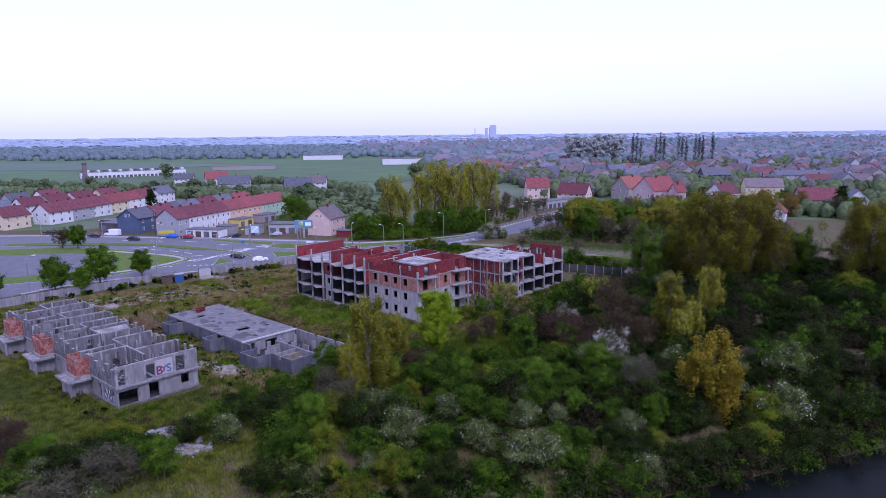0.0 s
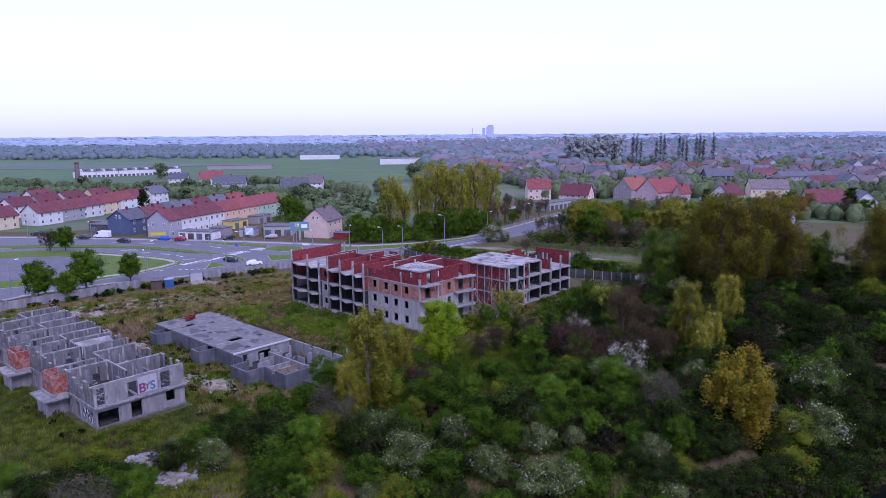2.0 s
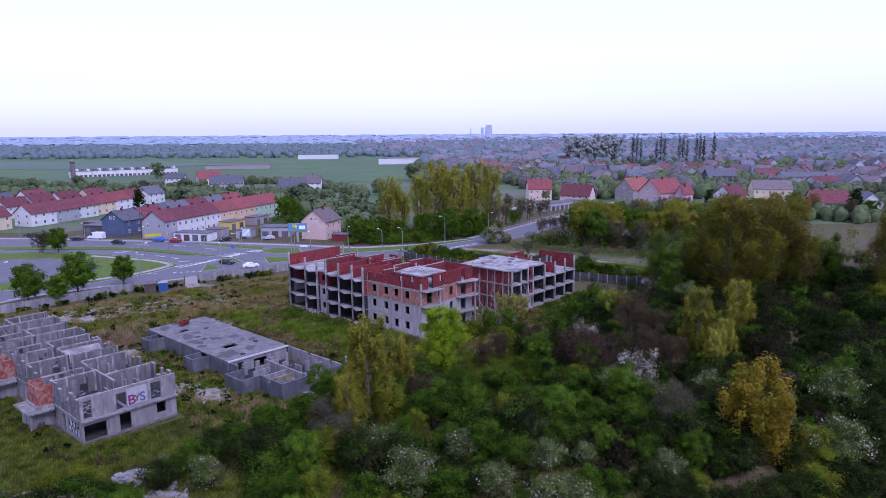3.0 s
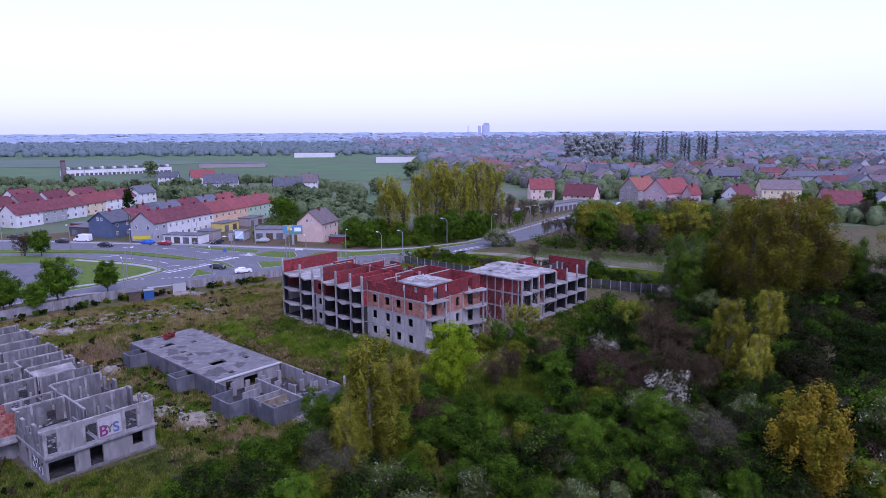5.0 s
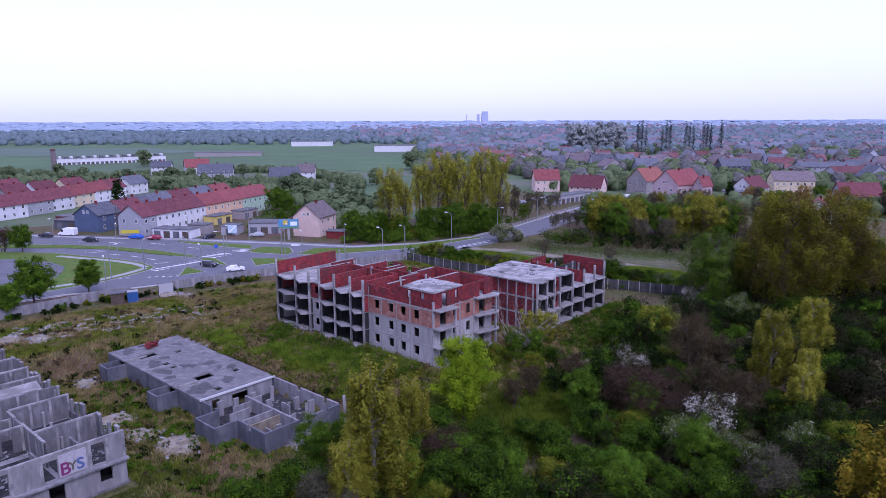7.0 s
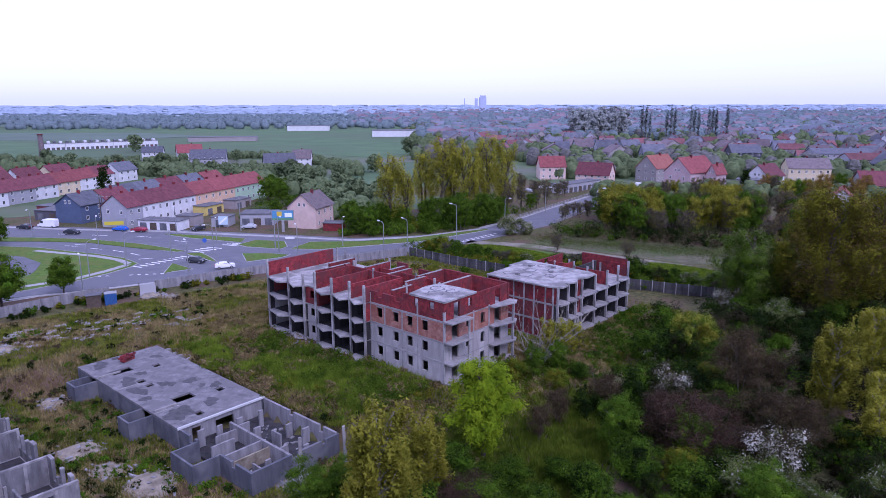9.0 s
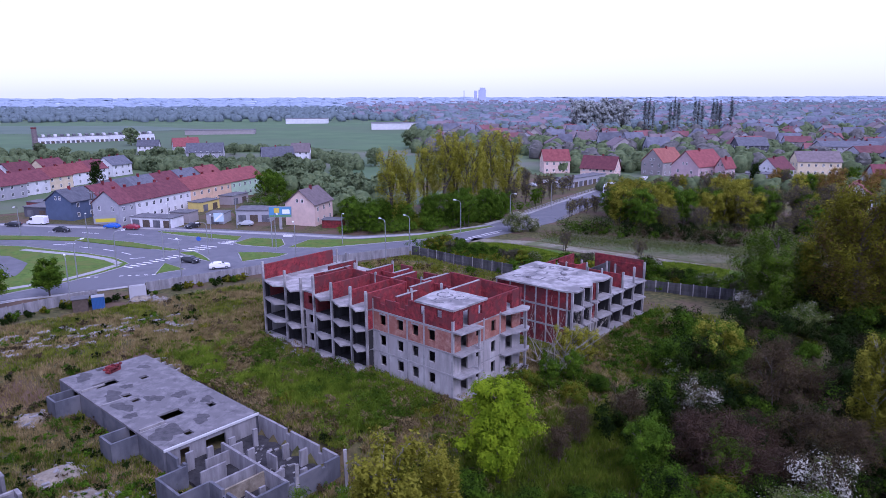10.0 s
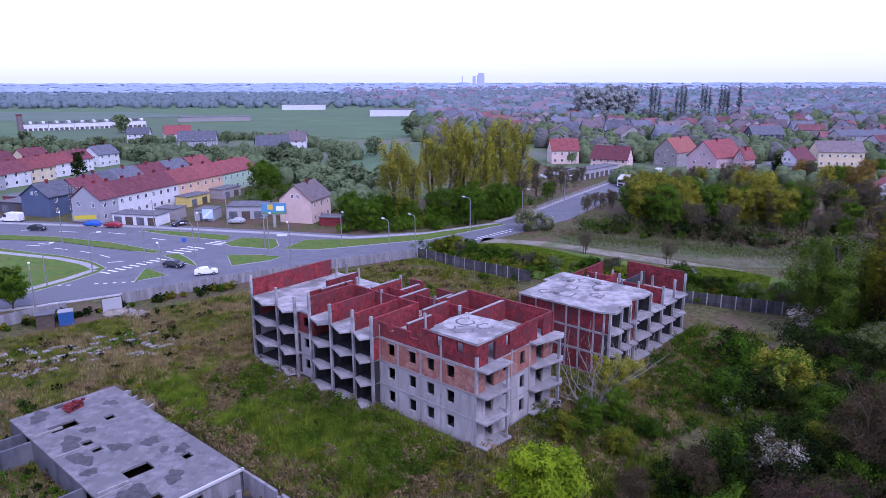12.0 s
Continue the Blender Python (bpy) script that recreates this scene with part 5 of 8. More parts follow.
# red-roofed rows further left
for x, y, wm, rm, lab in ((-160, 134, P_CREAM, M_RED2, "cream house with steep red roof"), (-151, 149, P_WHITE, M_RED2, "white house with red roof"), (-148, 161, P_GREY, M_RED2, "grey house with red roof"), (-146, 173, P_WHITE, M_RED2, "white row house with red roof"),
                          (-144, 186, P_CREAM, M_RED, "cream row house with red roof"), (-143, 199, P_WHITE, M_RED, "white row house with red roof"), (-142, 212, P_WHITE, M_RED2, "white row house with red roof"), (-180, 156, P_GREY, M_GREYROOF, "grey house with slate roof"),
                          (-176, 174, P_WHITE, M_RED2, "white row house with red roof"), (-173, 190, P_DUN, M_RED2, "dun row house with red roof"), (-169, 205, P_WHITE, M_RED2, "white row house with red roof"), (-164, 221, P_CREAM, M_RED2, "cream row house with red roof"),
                          (-198, 178, P_WHITE, M_RED2, "white row house with red roof"), (-195, 196, P_GREY, M_GREYROOF, "grey house with slate roof"), (-190, 214, P_WHITE, M_RED2, "white row house with red roof"), (-140, 232, P_WHITE, M_GREYROOF, "white house with grey roof")):
    gable_house(pose(x - 4, y, 0, 0, 0, 70), 11.5, 9, 5.2, 8.6, wm, rm, lab, "x", chimneys=2, name="row_house", group="red-roofed rows")
# scattered houses before the fields
gable_house(pose(-180, 346, 0, 0, 0, 12), 12, 9, 5.2, 8.5, P_WHITE, M_GREYROOF, "white two-storey house with grey roof", "x")
gable_house(pose(-160, 352, 0, 0, 0, 25), 15, 11, 4.5, 9.2, P_WHITE, M_RED, "white house with large red roof", "x")
gable_house(pose(-141, 318, 0, 0, 0, 10), 20, 10, 3.6, 8.4, P_GREY, M_GREYROOF, "low house with dark grey roof", "x")
gable_house(pose(-88, 278, 0, 0, 0, 20), 16, 10, 4.6, 9, P_GREY, M_GREYROOF, "grey house with blue-grey roof", "x")
gable_house(pose(-79, 305, 0, 0, 0, 5), 10, 12, 4.6, 9, P_WHITE, M_BROWNROOF, "white gabled house with brown roof", "x")
# the pink house by the road
gable_house(pose(-43.4, 114.8, 0, 0, 0, -18), 9.2, 11.2, 6.1, 9.9, P_PINK, M_BROWNROOF, "pale pink two-storey house with brown roof", "y", chimneys=1, front=0)


def flat_shed(m, w, d, h, wall_mat, label, door=True, name="garage"):
    ob = thing(name, m, label, name)
    part("wall", Shape().box(0, w, 0, d, -0.2, h), wall_mat, ob)
    part("roof", Shape().box(-0.2, w + 0.2, -0.25, d + 0.2, h + 0.003, h + 0.2), M_TAR, ob, "tarred flat roof")
    if door:
        n = max(1, int(w / 3.2))
        for i in range(n):
            c = w * (i + 0.5) / n
            part("door", Shape().box(c - 1.1, c + 1.1, -0.05, 0.04, 0.02, min(2.1, h - 0.3)), M_WOOD if i % 2 else M_DARKC, ob, "dark garage door")
    return ob


flat_shed(pose(-86.5, 113.6, 0, 0, 0, -14), 13, 5.5, 2.7, P_WHITE, "low white garages with dark flat roof")
flat_shed(pose(-77.8, 119.8, 0, 0, 0, -14), 6, 5, 2.9, P_DUN, "low dun garage beside the terrace")
flat_shed(pose(-74.5, 137, 0, 0, 0, 68), 9, 5, 2.9, P_YELLOW, "yellow flat-roofed shed beside the terrace", name="shed")
flat_shed(pose(-68.5, 150, 0, 0, 0, 68), 9, 5, 3.0, P_DUN, "dun flat-roofed shed beside the terrace", name="shed")
flat_shed(pose(-58.5, 119, 0, 0, 0, 2), 10, 8, 3.4, P_GREY, "grey garage with twin dark doors")
flat_shed(pose(-66.5, 117, 0, 0, 0, -5), 5, 6, 2.8, P_GREY, "small grey kiosk shed", name="shed")
flat_shed(pose(-126, 131, 0, 0, 0, -16), 9, 7, 3.0, P_DARK, "dark low shed with flat roof", name="shed")
flat_shed(pose(-132, 143, 0, 0, 0, -16), 9, 6, 2.6, M_RED, "low annex with bright red roof", False, name="shed")
flat_shed(pose(-32.4, 109.6, 0, 0, 0, -8), 5.5, 4, 2.2, M_BRICKRED, "small maroon kiosk beside the pink house", False, name="kiosk")
# works with saw-tooth roof and its stack
for i in range(5):
    ob = flat_shed(pose(-292 + i * 14, 437 + i * 9, 0, 0, 0, 32.7), 16.4, 9, 5.0, P_WHITE, "white works shed with dark roof lights", name="works_shed")
    for k in range(4):
        part("roof_light", Shape().box(0.8 + k * 4, 2.6 + k * 4, 0.6, 8, 5.203, 6.7), P_WHITE if k % 2 else M_TAR, ob, "upright saw-tooth roof light")
flat_shed(pose(-220, 545, 0, 0, 0, 8), 60, 18, 4, P_DUN, "long dun factory hall with flat roof", False, name="factory_hall")
flat_shed(pose(-175, 765, 0, 0, 0, 4), 50, 20, 6, P_WHITE, "long white warehouse beyond the fields", False, name="warehouse")
flat_shed(pose(-60, 620, 0, 0, 0, 4), 60, 25, 6.5, P_WHITE, "pale warehouse at the edge of town", False, name="warehouse")
ob = thing("factory_chimney", pose(-246.7, 356.5, 0), "tall dark brick factory chimney", "chimney")
part("shaft", Shape().tube([(0, 0, -0.5), (0, 0, 8), (0, 0, 15.5)], [1.9, 1.65, 1.45], 16), M_BROWNROOF, ob)
part("cap", Shape().tube([(0, 0, 15.5), (0, 0, 16.2)], [1.65, 1.65], 16), M_BRICKRED, ob)

# houses across the road on the town side
gable_house(pose(63, 219, 0, 0, 0, -32), 15, 9, 4.6, 9.4, P_PINK, M_RED2, "pale pink house with purple-red roof", "x")
gable_house(pose(50, 236, 0, 0, 0, 2), 12, 10, 6, 10.5, P_PINK, M_RED, "old house with red roof and pale gable", "x")
gable_house(pose(93, 230, 0, 0, 0, -52), 11, 16, 6.4, 11.8, P_DUN, M_ORANGE, "dun house with orange tiled roof", "y")
gable_house(pose(96, 200, 0, 0, 0, -55), 12.5, 18, 7.6, 13.4, P_ROSE, M_RED, "large rose-coloured house with red roof", "y", front=2)
gable_house(pose(110.5, 192, 0, 0, 0, -55), 4.5, 7, 7.4, 11, P_ROSE, M_RED, "rose-coloured side wing with pointed gable", "y", front=1)
gable_house(pose(132, 204, 0, 0, 0, -50), 10, 15, 5.0, 9.8, P_WHITE, M_RED2, "white gabled house with dark red roof", "y")
gable_house(pose(160, 222, 0, 0, 0, -10), 18, 11, 6.4, 10.4, P_CREAM, M_BROWNROOF, "cream house with brown roof", "x")
gable_house(pose(165, 293, 0, 0, 0, -4), 16, 12, 8, 12, P_DARK, M_GREYROOF, "blackened tall house with grey roof", "x", floors=3)
gable_house(pose(205, 283, 0, 0, 0, -6), 30, 12, 8, 10.5, P_GREY, M_GREYROOF, "long grey apartment house", "x", floors=3, chimneys=3)
gable_house(pose(126, 133, 0, 0, 0, -30), 9, 11, 4.4, 8.4, P_WHITE, M_RED, "small white house with bright red roof", "y")
gable_house(pose(178, 165, 0, 0, 0, -20), 9, 12, 5.2, 9.4, P_WHITE, M_GREYROOF, "white gabled house with grey roof", "y")
gable_house(pose(160, 168, 0, 0, 0, -10), 15, 11, 5.2, 10, P_GREY, M_RED2, "grey house with dark red roof", "x")
flat_shed(pose(51.5, 186, 0, 0, 0, 45), 27, 6, 3.4, P_GREY, "long low grey building with garage doors", name="garage_row")
flat_shed(pose(122, 190, 0, 0, 0, -30), 14, 8, 5.0, P_GREY, "pale annex with flat roof", name="annex")

# the rest of the town: one house of each look, then repeats
town_rng = random.Random(11)
# town copies of render and tiles, with haze put into their muted colours
T_WHITE, T_GREY, T_CREAM = plaster("hazed_white_render", (0.44, 0.445, 0.50)), plaster("hazed_grey_render", (0.28, 0.285, 0.335)), plaster("hazed_cream_render", (0.44, 0.40, 0.38))
T_RED = ramp_mat("hazed_red_tiles", (0.13, 0.052, 0.058), (0.20, 0.085, 0.09), 0.3, 0.85, 0.0, obj=0.25)
T_GREYROOF = ramp_mat("hazed_grey_tiles", (0.085, 0.09, 0.115), (0.15, 0.155, 0.185), 0.3, 0.85, 0.0, obj=0.25)
T_BROWN = ramp_mat("hazed_brown_tiles", (0.11, 0.085, 0.095), (0.17, 0.135, 0.145), 0.3, 0.85, 0.0, obj=0.25)
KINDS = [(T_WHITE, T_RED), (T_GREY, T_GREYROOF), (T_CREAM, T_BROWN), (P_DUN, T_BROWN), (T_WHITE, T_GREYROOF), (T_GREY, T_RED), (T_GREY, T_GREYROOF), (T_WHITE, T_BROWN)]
proto = {}
spots = []


def add_panes(ob):
    """A few plain dark windows on each side of a small far house."""
    wall = next(c for c in ob.children if c.name.startswith("wall"))
    w, d = max(v.co.x for v in wall.data.vertices), max(v.co.y for v in wall.data.vertices)
    for z in (0.9, 3.3):
        for f in (0.25, 0.72):
            part("window", Shape().box(w * f - 0.55, w * f + 0.55, -0.04, 0.02, z, z + 1.3), M_GLASS, ob)
    for f in (0.3, 0.7):
        part("window", Shape().box(-0.04, 0.02, d * f - 0.5, d * f + 0.5, 3.3, 4.6), M_GLASS, ob)
        part("window", Shape().box(w - 0.02, w + 0.04, d * f - 0.5, d * f + 0.5, 3.3, 4.6), M_GLASS, ob)


def town_spot(x, y):
    if any((x - a) ** 2 + (y - b) ** 2 < 15 ** 2 for a, b in spots):
        return
    spots.append((x, y))
    i = town_rng.randrange(8)
    m = pose(x, y, 0, 0, 0, town_rng.choice([-15, -10, 75, 80, 5, 20]) + town_rng.uniform(-6, 6))
    if i in proto:
        copy_thing(proto[i], m)
    else:
        wm, rm = KINDS[i]
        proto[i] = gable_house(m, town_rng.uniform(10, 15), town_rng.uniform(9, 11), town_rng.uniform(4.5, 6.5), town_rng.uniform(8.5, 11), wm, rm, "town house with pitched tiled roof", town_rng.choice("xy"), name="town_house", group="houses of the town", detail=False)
        add_panes(proto[i])


for _ in range(520):
    y = 250 + 330 * town_rng.random() ** 1.2
    lo = -0.02 * y + 55 if y < 420 else 0.05 * y - 20
    x = town_rng.uniform(lo, 0.78 * (y + 60))
    if not (140 < x < 240 and 470 < y < 540) and len(spots) < 120 and (y > 330 or x > 190 or x < 50):
        town_spot(x, y)


def far_houses():
    """The far part of the town, beyond counting: walls in one mesh, roofs in another."""
    rng = random.Random(14)
    w, r1, r2 = Shape(), Shape(), Shape()
    for _ in range(1050):
        y = 560 + 1700 * rng.random() ** 1.3
        x = rng.uniform(0.0, 0.78 * y) if y < 900 else rng.uniform(-0.12 * y, 0.78 * y)
        if 125 < x < 260 and y < 620:
            continue
        a, lx, ly, e, h = rng.uniform(0, 3.14), rng.uniform(5, 9), rng.uniform(4, 6), rng.uniform(4, 8), rng.uniform(3, 5)
        ca, sa = math.cos(a), math.sin(a)
        P = lambda px, py: (x + px * ca - py * sa, y + px * sa + py * ca)
        w.prism([P(-lx, -ly), P(lx, -ly), P(lx, ly), P(-lx, ly)], 0, e)
        r = r1 if rng.random() < 0.5 else r2
        A, B, C, D = [(*P(*q), e) for q in ((-lx, -ly), (lx, -ly), (lx, ly), (-lx, ly))]
        E, F = (*P(-lx, 0), e + h), (*P(lx, 0), e + h)
        r.face([A, B, F, E]).face([C, D, E, F]).face([B, C, F]).face([D, A, E])
    ob = thing("distant_town", Matrix(), "hazy roofs and walls of the distant town", "town", kind="stuff")
    # blue-grey walls and roofs: the haze is part of their colour
    part("wall", w, plaster("hazed_walls", (0.30, 0.32, 0.39)), ob)
    part("roof", r1, ramp_mat("hazed_red_roofs", (0.17, 0.13, 0.155), (0.23, 0.175, 0.20), 0.02, 0.9, 0), ob)
    part("roof", r2, ramp_mat("hazed_grey_roofs", (0.14, 0.155, 0.195), (0.20, 0.215, 0.26), 0.02, 0.9, 0), ob)


far_houses()
# tall blocks on the skyline, haze put into their bluish concrete colour
M_HAZE = ramp_mat("haze_tinted_concrete", (0.32, 0.345, 0.43), (0.40, 0.425, 0.51), 0.01, 0.9, 0)
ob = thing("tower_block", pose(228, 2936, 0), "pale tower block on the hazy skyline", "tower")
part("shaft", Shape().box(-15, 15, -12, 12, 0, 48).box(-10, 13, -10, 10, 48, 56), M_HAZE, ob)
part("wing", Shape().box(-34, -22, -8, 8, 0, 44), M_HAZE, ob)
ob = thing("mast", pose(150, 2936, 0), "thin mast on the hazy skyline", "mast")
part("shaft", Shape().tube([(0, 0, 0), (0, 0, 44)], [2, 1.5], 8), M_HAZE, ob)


# ---------- street furniture ----------
lamp_proto = []


def street_lamp(x, y, h, turn, arm=1.6):
    m = pose(x, y, 0.0, 0, 0, turn)
    if lamp_proto:
        return copy_thing(lamp_proto[0], m @ Matrix.Diagonal((1, 1, h / 8, 1)))
    ob = thing("street_lamp", m, "slim grey street lamp with curved arm", "street lamp", "street lamps")
    part("pole", Shape().tube([(0, 0, -0.2), (0, 0, 4), (0, 0, 7.4)], [0.12, 0.10, 0.08], 8), M_STEEL, ob)
    part("arm", Shape().tube([(0, 0, 7.4), (0.25, 0, 7.85), (0.8, 0, 8.0), (1.6, 0, 8.05)], [0.07, 0.06, 0.05, 0.05], 8), M_STEEL, ob)
    part("lantern", Shape().box(1.5, 2.3, -0.16, 0.16, 7.98, 8.15), plain_mat("lantern_cover", (0.75, 0.76, 0.78), 0.3), ob, "pale lamp head")
    lamp_proto.append(ob)
    return ob


for x, y, h, turn in ((-67.9, 43.1, 7, 120), (-73.5, 57.1, 8, 60), (-69.6, 66.1, 8.1, 30), (-84.3, 84.4, 9, -60), (-52.5, 56.5, 8, 120), (-54.1, 78.7, 7.5, 200), (-39.1, 82.1, 9, -60), (-32.4, 71.3, 8.5, 110), (-24.1, 87.9, 8, -70), (-12.5, 71.6, 9.2, 130),
                      (5.2, 92.6, 10, 140), (-72.6, 105.3, 8, -80), (-57.8, 93.3, 7, -70), (-110, 101, 8, -80), (-130, 100, 8, -80), (-94, 32, 8, 60), (20, 112, 9, -50), (36, 137, 9, -50), (-7.4, 82.2, 8, 130)):
    street_lamp(x, y, h, turn)

for x, y, h in ((-101.3, 122.5, 9.3), (-96.0, 117.1, 9.5), (-56, 110.2, 9.5), (-40.8, 85.7, 7.5), (-62.7, 74.3, 7), (-100.2, 121.6, 9)):
    ob = thing("utility_pole", pose(x, y, 0), "plain weathered utility pole", "pole", "utility poles")
    part("shaft", Shape().tube([(0, 0, -0.2), (0, 0, h)], [0.16, 0.11], 8), M_BARK if x < -90 else M_STEEL, ob)
    part("crossarm", Shape().box(-0.8, 0.8, -0.05, 0.05, h - 0.5, h - 0.38), M_STEEL, ob)

ob = thing("billboard", pose(-43.5, 108.4, 0, 0, 0, 2), "roadside billboard with a blue and yellow poster", "billboard")
part("pillar", Shape().box(-0.35, 0.35, -0.3, 0.3, -0.2, 3.3), M_PAVE, ob)
part("panel", Shape().box(-3.1, 3.1, -0.2, 0.2, 3.3, 6.3), M_STEEL, ob)
part("poster", Shape().box(-2.95, 2.95, -0.26, -0.203, 3.45, 6.15), plain_mat("poster_blue", (0.08, 0.24, 0.42), 0.5), ob, "sky-blue printed poster")
part("poster_block", Shape().box(-1.6, -0.2, -0.29, -0.263, 4.6, 5.9), plain_mat("poster_yellow", (0.55, 0.4, 0.04), 0.5), ob, "yellow block on the poster")
part("poster_block", Shape().prism([(-2.9, -0.29), (2.9, -0.29), (2.9, -0.263), (-2.9, -0.263)], 3.5, 4.0), plain_mat("poster_green", (0.10, 0.25, 0.12), 0.5), ob)
part("poster_block", Shape().box(0.6, 2.6, -0.285, -0.263, 4.3, 5.5), plain_mat("poster_white", (0.75, 0.8, 0.85), 0.5), ob)

ob = thing("banner", pose(-93.6, 113.9, 0, 0, 0, 12), "yellow and grey advertising banner on the house wall", "banner")
part("sheet", Shape().box(-3.1, 3.1, -0.04, 0.04, 1.0, 3.2), plain_mat("banner_grey", (0.25, 0.26, 0.27), 0.6), ob)
part("emblem", Shape().prism([(-2.6, -0.07), (2.6, -0.07), (2.6, -0.043), (-2.6, -0.043)], 1.3, 2.3), plain_mat("banner_yellow", (0.5, 0.42, 0.02), 0.6), ob)
ob = thing("sign_board", pose(-62.5, 115.4, 0, 0, 0, 0), "square white and blue board on a frame", "sign")
part("leg", Shape().box(-1.2, -1.1, -0.04, 0.04, -0.2, 0.9).box(1.1, 1.2, -0.04, 0.04, -0.2, 0.9), M_STEEL, ob)
part("board", Shape().box(-1.4, 1.4, -0.05, 0.05, 0.9, 3.4), plain_mat("board_pale_blue", (0.45, 0.58, 0.66), 0.5), ob)
part("stripe", Shape().beam((-1.1, -0.06, 1.2), (1.1, -0.06, 3.1), 0.04, 0.5), plain_mat("board_white", (0.75, 0.75, 0.75), 0.5), ob)
ob = thing("road_sign", pose(-57.2, 82.0, 0), "round blue traffic sign on a post", "road sign")
part("post", Shape().tube([(0, 0, 0), (0, 0, 3.2)], [0.04, 0.04], 6), M_STEEL, ob)
part("disc", Shape().tube([(0, -0.03, 3.0), (0, -0.06, 3.0)], [0.55, 0.55], 16), plain_mat("sign_blue", (0.05, 0.12, 0.45), 0.4), ob)
ob = thing("litter_board", pose(-39.5, 97.5, 0.0), "low white board on the verge", "sign")
part("board", Shape().box(-1.2, 1.2, -0.1, 0.1, 0.1, 0.6), M_FRAME, ob)

ob = thing("site_container", pose(-60.4, 38.0, 0, 0, 0, 25), "bright blue corrugated site cabin", "container")
s = Shape().box(-1.0, 1.0, -0.9, 0.9, 0.1, 2.2)
part("body", s, plain_mat("blue_sheet_metal", (0.03, 0.10, 0.28), 0.5, 0.0, 0.5), ob)
for i in range(9):
    part("rib", Shape().box(-0.95 + i * 0.22, -0.87 + i * 0.22, -0.95, -0.903, 0.2, 2.1), plain_mat("blue_rib", (0.025, 0.08, 0.23), 0.5) if i == 0 else bpy.data.materials["blue_rib"], ob)
part("roof", Shape().box(-1.05, 1.05, -0.95, 0.95, 2.203, 2.28), M_STEEL, ob)
ob = thing("wooden_shed", pose(-63.0, 37.0, 0, 0, 0, 25), "dark weathered shed beside the blue cabin", "shed")
part("wall", Shape().box(-1.2, 1.2, -1, 1, 0, 2.2), M_WOOD, ob)
part("roof", Shape().box(-1.4, 1.4, -1.2, 1.2, 2.203, 2.32), M_TAR, ob)
ob = thing("hoarding", pose(-53.6, 45.6, 0, 0, 0, 36), "torn white hoarding sheets on a frame", "hoarding")
part("sheet", Shape().box(-4.4, -1.5, -0.05, 0.05, 0.1, 2.3), plain_mat("white_sheeting", (0.36, 0.36, 0.38), 0.6), ob)
for i in range(2):
    part("post", Shape().box(-4.5 + i * 3, -4.4 + i * 3, 0.06, 0.2, 0, 2.6), M_WOOD, ob)


# ---------- vehicles ----------
def car(m, paint, label, length=4.3, h=1.45, van=False, name="car"):
    ob = thing(name, m, label, name)
    L, W = length, 1.75 if not van else 2.0
    prof = [(0, 0.35), (0.02, 0.75), (0.25, 0.92), (1.1, 0.98), (1.75, h - 0.03), (2.3, h), (L - 1.0, h - 0.04), (L - 0.25, 0.98), (L, 0.85), (L, 0.35)] if not van else \
        [(0, 0.4), (0.03, 0.95), (0.7, 1.15), (1.5, h - 0.2), (2.0, h), (L - 0.15, h), (L, h - 0.3), (L, 0.4)]
    s = Shape()
    n, k = 0, len(prof)
    for y, inset in ((-W / 2, 0.0), (W / 2, 0.0)):
        for px, pz in prof:
            s.v.append((px - L / 2, y * (0.84 if pz > 1.1 and not van else 1.0), pz))
    s.f += [tuple(range(k)), tuple(range(2 * k - 1, k - 1, -1))] + [(i, k + i, k + (i + 1) % k, (i + 1) % k) for i in range(k)]
    part("body", s, paint, ob)
    g = Shape()
    if van:
        g.box(-L / 2 + 1.1, -L / 2 + 2.0, -W / 2 - 0.01, W / 2 + 0.01, 1.35, h - 0.35)
    else:
        g.prism([(-L / 2 + 1.5, -W * 0.44), (L / 2 - 0.75, -W * 0.44), (L / 2 - 0.75, W * 0.44), (-L / 2 + 1.5, W * 0.44)], 1.03, h - 0.13)
    part("side_glass", g, M_GLASS, ob, "dark window glass")
    w0 = Vector((-L / 2 + (1.12 if not van else 0.75), 0, 1.0 if not van else 1.2))
    part("windscreen", Shape().beam((w0.x + 0.05, 0, w0.z + 0.05), (w0.x + 0.55, 0, h - 0.1), W * 0.8, 0.05), M_GLASS, ob, "dark windscreen")
    for x in (-L / 2 + 0.8, L / 2 - 0.85):
        for y in (-W / 2 + 0.08, W / 2 - 0.08):
            wh = part("wheel", Shape().tube([(x, y - 0.11, 0.32), (x, y + 0.11, 0.32)], [0.32, 0.32], 14), M_BLACK, ob)
            part("rim", Shape().tube([(x, y - 0.125, 0.32), (x, y + 0.125, 0.32)], [0.19, 0.19], 10), M_STEEL, wh)
    for y in (-0.6, 0.6):
        part("headlight", Shape().box(-L / 2 - 0.01, -L / 2 + 0.1, y - 0.18, y + 0.18, 0.62, 0.76), M_FRAME, ob)
        part("tail_light", Shape().box(L / 2 - 0.1, L / 2 + 0.01, y - 0.15, y + 0.15, 0.75, 0.92), plain_mat("tail_red", (0.4, 0.02, 0.02), 0.4), ob)
    return ob


def paint(name, c):
    return plain_mat(name, c, 0.25, 0.0, 0.6)


